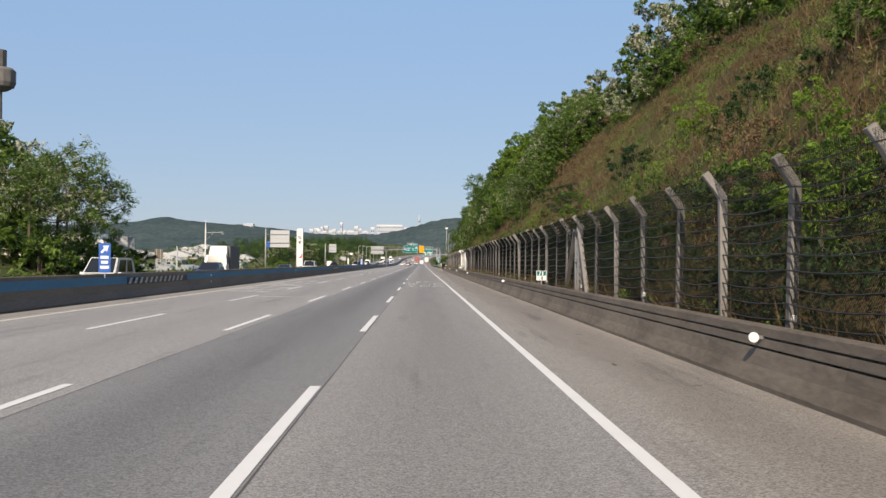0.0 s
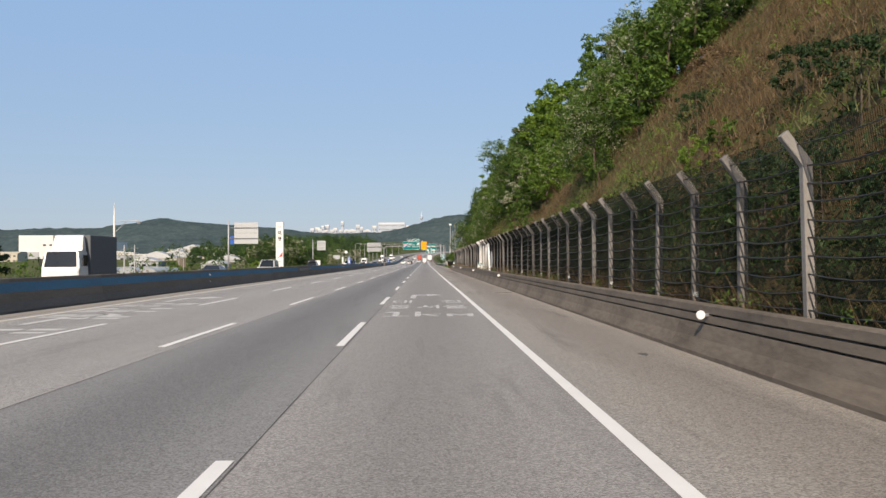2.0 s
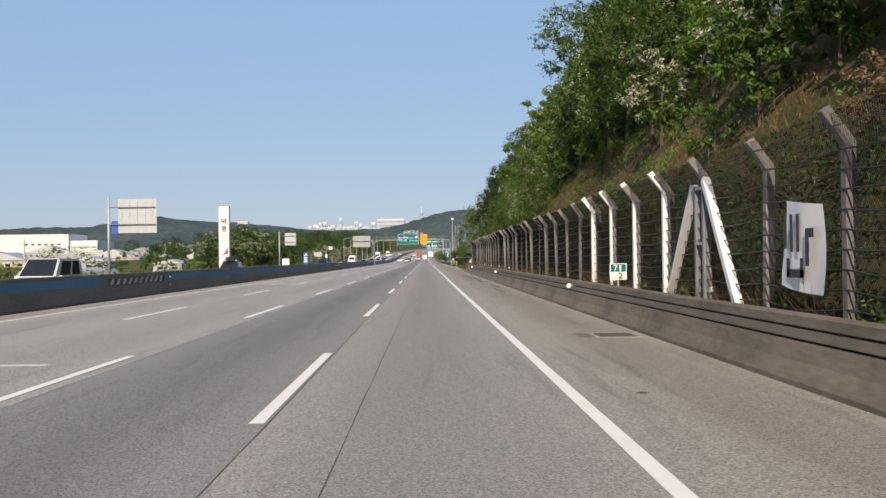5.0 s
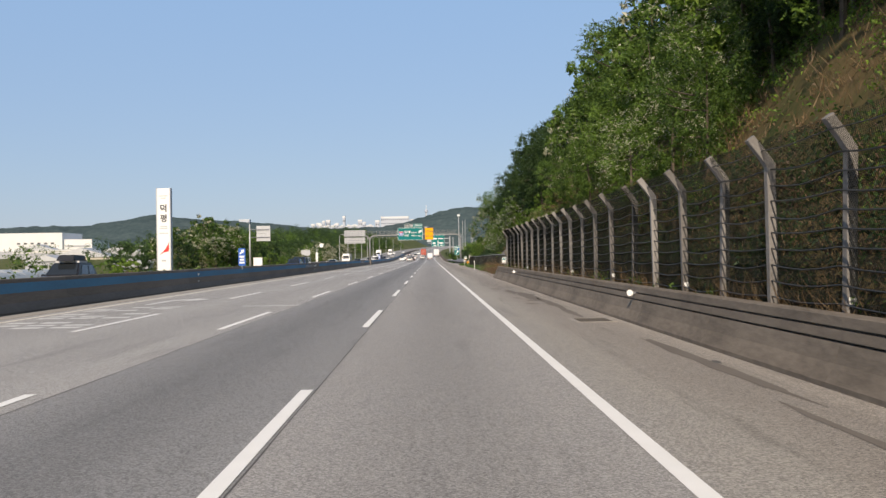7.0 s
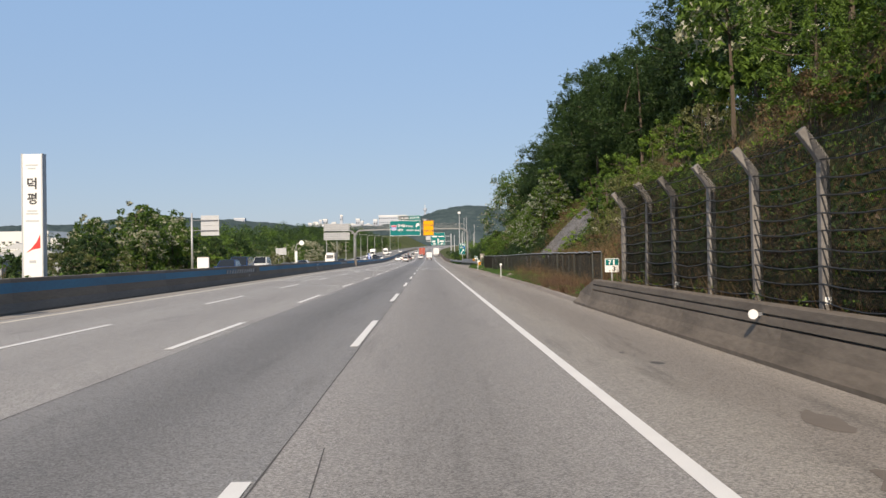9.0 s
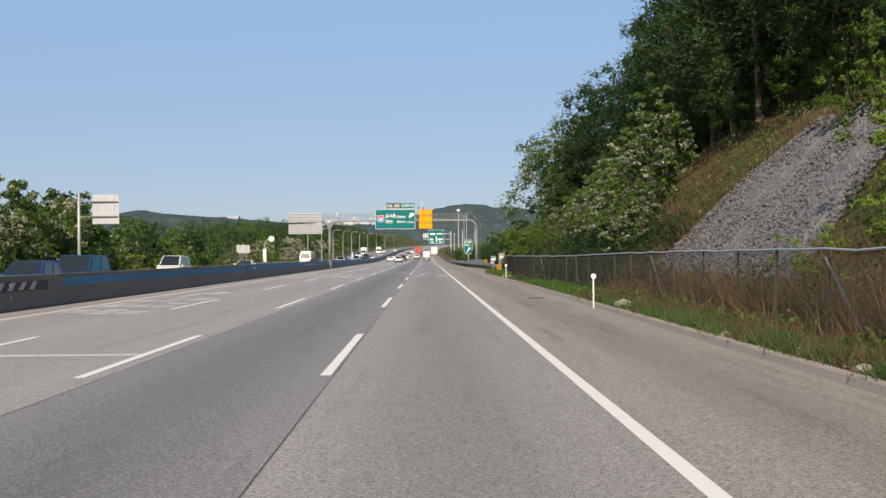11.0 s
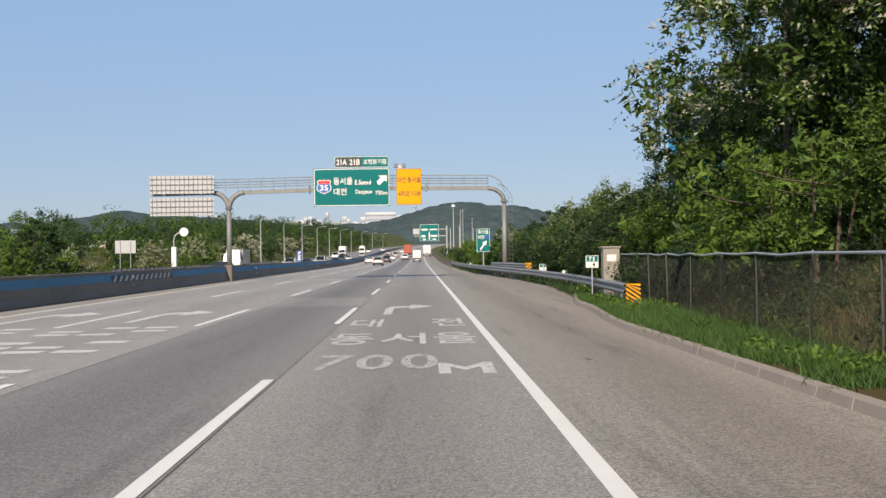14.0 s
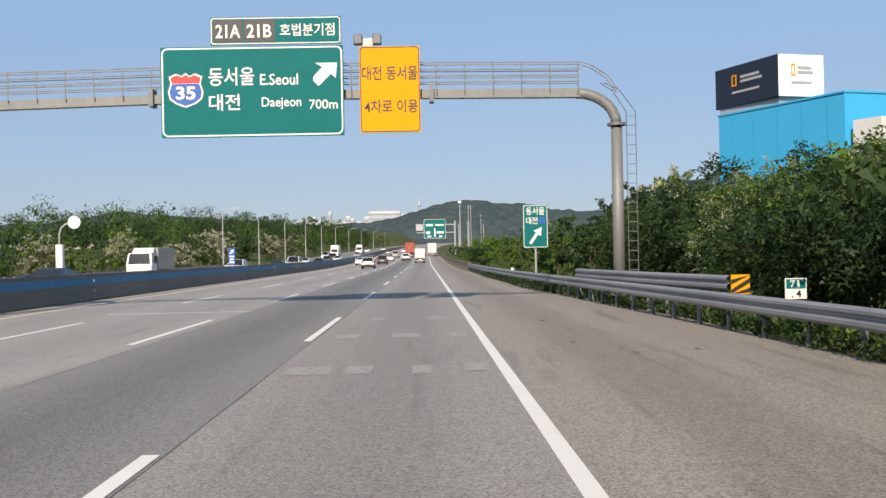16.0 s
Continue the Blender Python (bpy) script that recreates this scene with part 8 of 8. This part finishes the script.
        part("door_mirror", box(bmesh.new(), s * (W + 0.1) - 0.09, s * (W + 0.1) + 0.09, ye - 0.45, ye - 0.33, 0.98, 1.12, 0.03), colour, top)
        for wy in (-L * 0.29, L * 0.31):
            wheel(top, s * (W - 0.09), wy, 0.34)
    part("rear_bumper", box(bmesh.new(), -W + 0.02, W - 0.02, body[1][0] - 0.07, body[1][0] + 0.1, 0.36, 0.56, 0.04), M_DARK_PLATE if kind == "suv" else colour, top)
    part("number_plate", box(bmesh.new(), -0.26, 0.26, body[1][0] - 0.05 - 0.03 * (kind == "suv"), body[1][0] - 0.02, 0.64, 0.76), M_WHITE, top, "plain white plate")
    part("underbody", box(bmesh.new(), -W + 0.1, W - 0.1, -L / 2 + 0.15, L / 2 - 0.15, 0.2, 0.4), M_BLACK, top)
    return top


def on_car(x, y, away):
    return pose(*on_road(x, y, 0.005), rx=(1 if away else -1) * math.degrees(math.atan2(rise(y + 4) - rise(y), 4)), rz=0 if away else 180)


def lorry(x, y, cab, cargo, label, away=True, length=6.2, high=2.9, wide=1.05, low=0.95):
    """A box lorry: cab, box, doors, lamps and wheels."""
    top = holder("lorry", on_car(x, y, away), label, "lorry", "traffic on the road")
    y0 = -length / 2
    b = part("cargo_box", box(bmesh.new(), -wide, wide, y0, y0 + length * 0.72, low, high, 0.03), cargo, top)
    for s in (-1, 1):
        part("rear_door", box(bmesh.new(), 0.015 if s > 0 else -wide + 0.07, wide - 0.07 if s > 0 else -0.015, y0 - 0.03, y0, low + 0.08, high - 0.1), cargo, b)
        part("door_bar", tube(bmesh.new(), [(s * 0.25, y0 - 0.05, low + 0.1), (s * 0.25, y0 - 0.05, high - 0.12)], 0.02, 5), M_STEEL, b)
        part("tail_lamp", box(bmesh.new(), s * (wide - 0.3) - 0.14, s * (wide - 0.3) + 0.14, y0 - 0.04, y0 + 0.05, low - 0.28, low - 0.12), M_RED_LAMP, top)
        for wy, r in ((y0 + length * 0.17, 0.42), (-y0 - length * 0.16, 0.42)):
            wheel(top, s * (wide - 0.17), wy, r, 0.3)
        part("mud_flap", box(bmesh.new(), s * (wide - 0.2) - 0.2, s * (wide - 0.2) + 0.2, y0 + 0.08, y0 + 0.1, 0.3, 0.8), M_BLACK, top)
    part("chassis", box(bmesh.new(), -0.5, 0.5, y0 + 0.1, -y0 - 0.4, 0.55, low), M_BLACK, top)
    part("underride_bar", box(bmesh.new(), -wide + 0.08, wide - 0.08, y0 - 0.02, y0 + 0.06, 0.45, 0.58), M_STEEL, top)
    part("number_plate", box(bmesh.new(), -0.26, 0.26, y0 - 0.04, y0 - 0.02, 0.62, 0.76), M_WHITE, top, "plain white plate")
    cy = y0 + length * 0.74
    cz = min(high - 0.35, 2.4)
    part("cab", loft(bmesh.new(), [(cy, 0.5), (cy, cz), (-y0 - 0.34, cz), (-y0 - 0.08, 1.4), (-y0, 1.25), (-y0, 0.5)], wide - 0.05, wide - 0.16, 1.4, cz, 0.05), cab, top)
    part("windscreen", pane(bmesh.new(), [(-wide + 0.1, -y0 - 0.08, 1.4), (wide - 0.1, -y0 - 0.08, 1.4), (wide - 0.2, -y0 - 0.34, cz), (-wide + 0.2, -y0 - 0.34, cz)][::-1], 0.08, -0.02 if False else 0.03), M_GLASS_DARK, top)
    part("air_shield", loft(bmesh.new(), [(cy + 0.05, cz), (cy + 0.05, high), (cy + 0.35, high - 0.05), (cy + 0.8, cz + 0.02)], wide - 0.2, wide - 0.3, cz, high, 0.03), cab, top)
    for s in (-1, 1):
        part("headlight", box(bmesh.new(), s * (wide - 0.3) - 0.16, s * (wide - 0.3) + 0.16, -y0 - 0.02, -y0 + 0.03, 0.7, 0.9), M_WHITE, top)
        part("side_window", box(bmesh.new(), s * (wide - 0.07) - 0.012, s * (wide - 0.07) + 0.012, cy + 0.25, cy + 0.95, 1.5, cz - 0.25), M_GLASS_DARK, top)
        part("door_mirror", box(bmesh.new(), s * (wide + 0.12) - 0.06, s * (wide + 0.12) + 0.06, -y0 - 0.35, -y0 - 0.28, 1.5, 1.95, 0.02), M_BLACK, top)
    return top


# going our way
car(-5.45, 509, P_SILVER, "silver estate car with a dark rear window", "suv")
car(-5.2, 551, P_BLACK, "small black car seen from behind", "suv")
car(-8.9, 548, P_WHITE, "white saloon in the lane by the median")
car(-1.7, 594, P_WHITE, "white tall car seen from behind", "suv")
car(-5.2, 590, P_WHITE, "white saloon between other cars")
car(-9.0, 585, P_SILVER, "silver saloon in the lane by the median")
car(-5.3, 640, P_SILVER, "silver van seen from behind", "van")
car(-1.8, 705, P_BLACK, "dark saloon far ahead")
car(-8.9, 690, P_GREY, "grey saloon far ahead")
car(-5.2, 745, P_WHITE, "white saloon far ahead")
car(5.2, 770, P_GREY, "dark car on the slip lane")
lorry(1.55, 561, P_WHITE, P_WHITE, "white box lorry seen from behind", length=5.4, high=2.75, wide=0.95)
lorry(-1.5, 648, P_RED, P_RED, "rusty red container lorry", length=9.5, high=3.9, wide=1.25, low=1.15)
lorry(4.6, 655, P_WHITE, P_WHITE, "large white box lorry on the slip lane", length=8.0, high=3.6, wide=1.2)
# coming towards us beyond the median
car(-16.2, 57, P_WHITE, "white tall van behind the median barrier", "van", False)
car(-16.0, 84, P_BLUE, "dark blue car behind the median barrier", "suv", False)
lorry(-20.0, 110, P_WHITE, P_BOX, "lorry with a white cab and a dark grey box", False, 7.5, 3.4, 1.15)
car(-16.2, 132, P_GREY, "grey saloon behind the median barrier", "sedan", False)
car(-16.5, 165, P_WHITE, "white van behind the median barrier", "van", False)
rb = car(-16.6, 212, P_BLACK, "black car with a roof box", "suv", False)
part("roof_box", loft(bmesh.new(), [(-1.5, 1.78), (-1.45, 2.05), (0.1, 2.08), (0.45, 1.78)], 0.45, 0.38, 1.8, 2.08, 0.04), M_BLACK, rb)
part("roof_rack", box(bmesh.new(), -0.6, 0.6, -1.2, 0.0, 1.68, 1.78), M_STEEL, rb)
car(-16.4, 297, P_BLUE, "dark blue car with silver rails behind the median", "suv", False)
car(-16.6, 304.5, P_BLUE, "dark blue van behind the median barrier", "van", False)
car(-20.4, 340, P_WHITE, "white van behind the median barrier", "van", False)
car(-17.0, 356, P_WHITE, "white saloon behind the median barrier", "sedan", False)
lorry(-22.6, 459, P_WHITE, P_SILVER, "white lorry with a high cab behind the median", False, 8.0, 2.9, 1.15)
car(-16.5, 417, P_BLUE, "dark saloon behind the median barrier", "sedan", False)
for k, (x, y, c, kd, lb) in enumerate(((-16.8, 470, P_WHITE, "suv", "white tall car on the far lanes"), (-16.6, 515, P_WHITE, "van", "white van on the far lanes"), (-20.3, 524, P_BLACK, "sedan", "black saloon on the far lanes"), (-16.4, 548, P_BLACK, "sedan", "dark saloon on the far lanes"), (-16.6, 566, P_GREY, "suv", "grey tall car on the far lanes"), (-20.2, 560, P_WHITE, "sedan", "white saloon on the far lanes"), (-16.6, 590, P_WHITE, "sedan", "white saloon on the far lanes"), (-20.6, 622, P_BLACK, "suv", "black tall car on the far lanes"), (-24.0, 640, P_WHITE, "van", "white van on the far lanes"), (-16.8, 660, P_SILVER, "sedan", "silver saloon on the far lanes"), (-20.4, 770, P_WHITE, "suv", "white tall car on the far lanes"), (-24.2, 800, P_BLACK, "sedan", "black saloon on the far lanes"), (-17.0, 830, P_WHITE, "sedan", "white saloon on the far lanes"))):
    car(x, y, c, lb, kd, False)
lorry(-23.8, 668, P_WHITE, P_WHITE, "white lorry on the far lanes", False, 8.0, 3.5, 1.2)
lorry(-20.6, 730, P_WHITE, P_BOX, "grey lorry on the far lanes", False, 8.0, 3.3, 1.2)
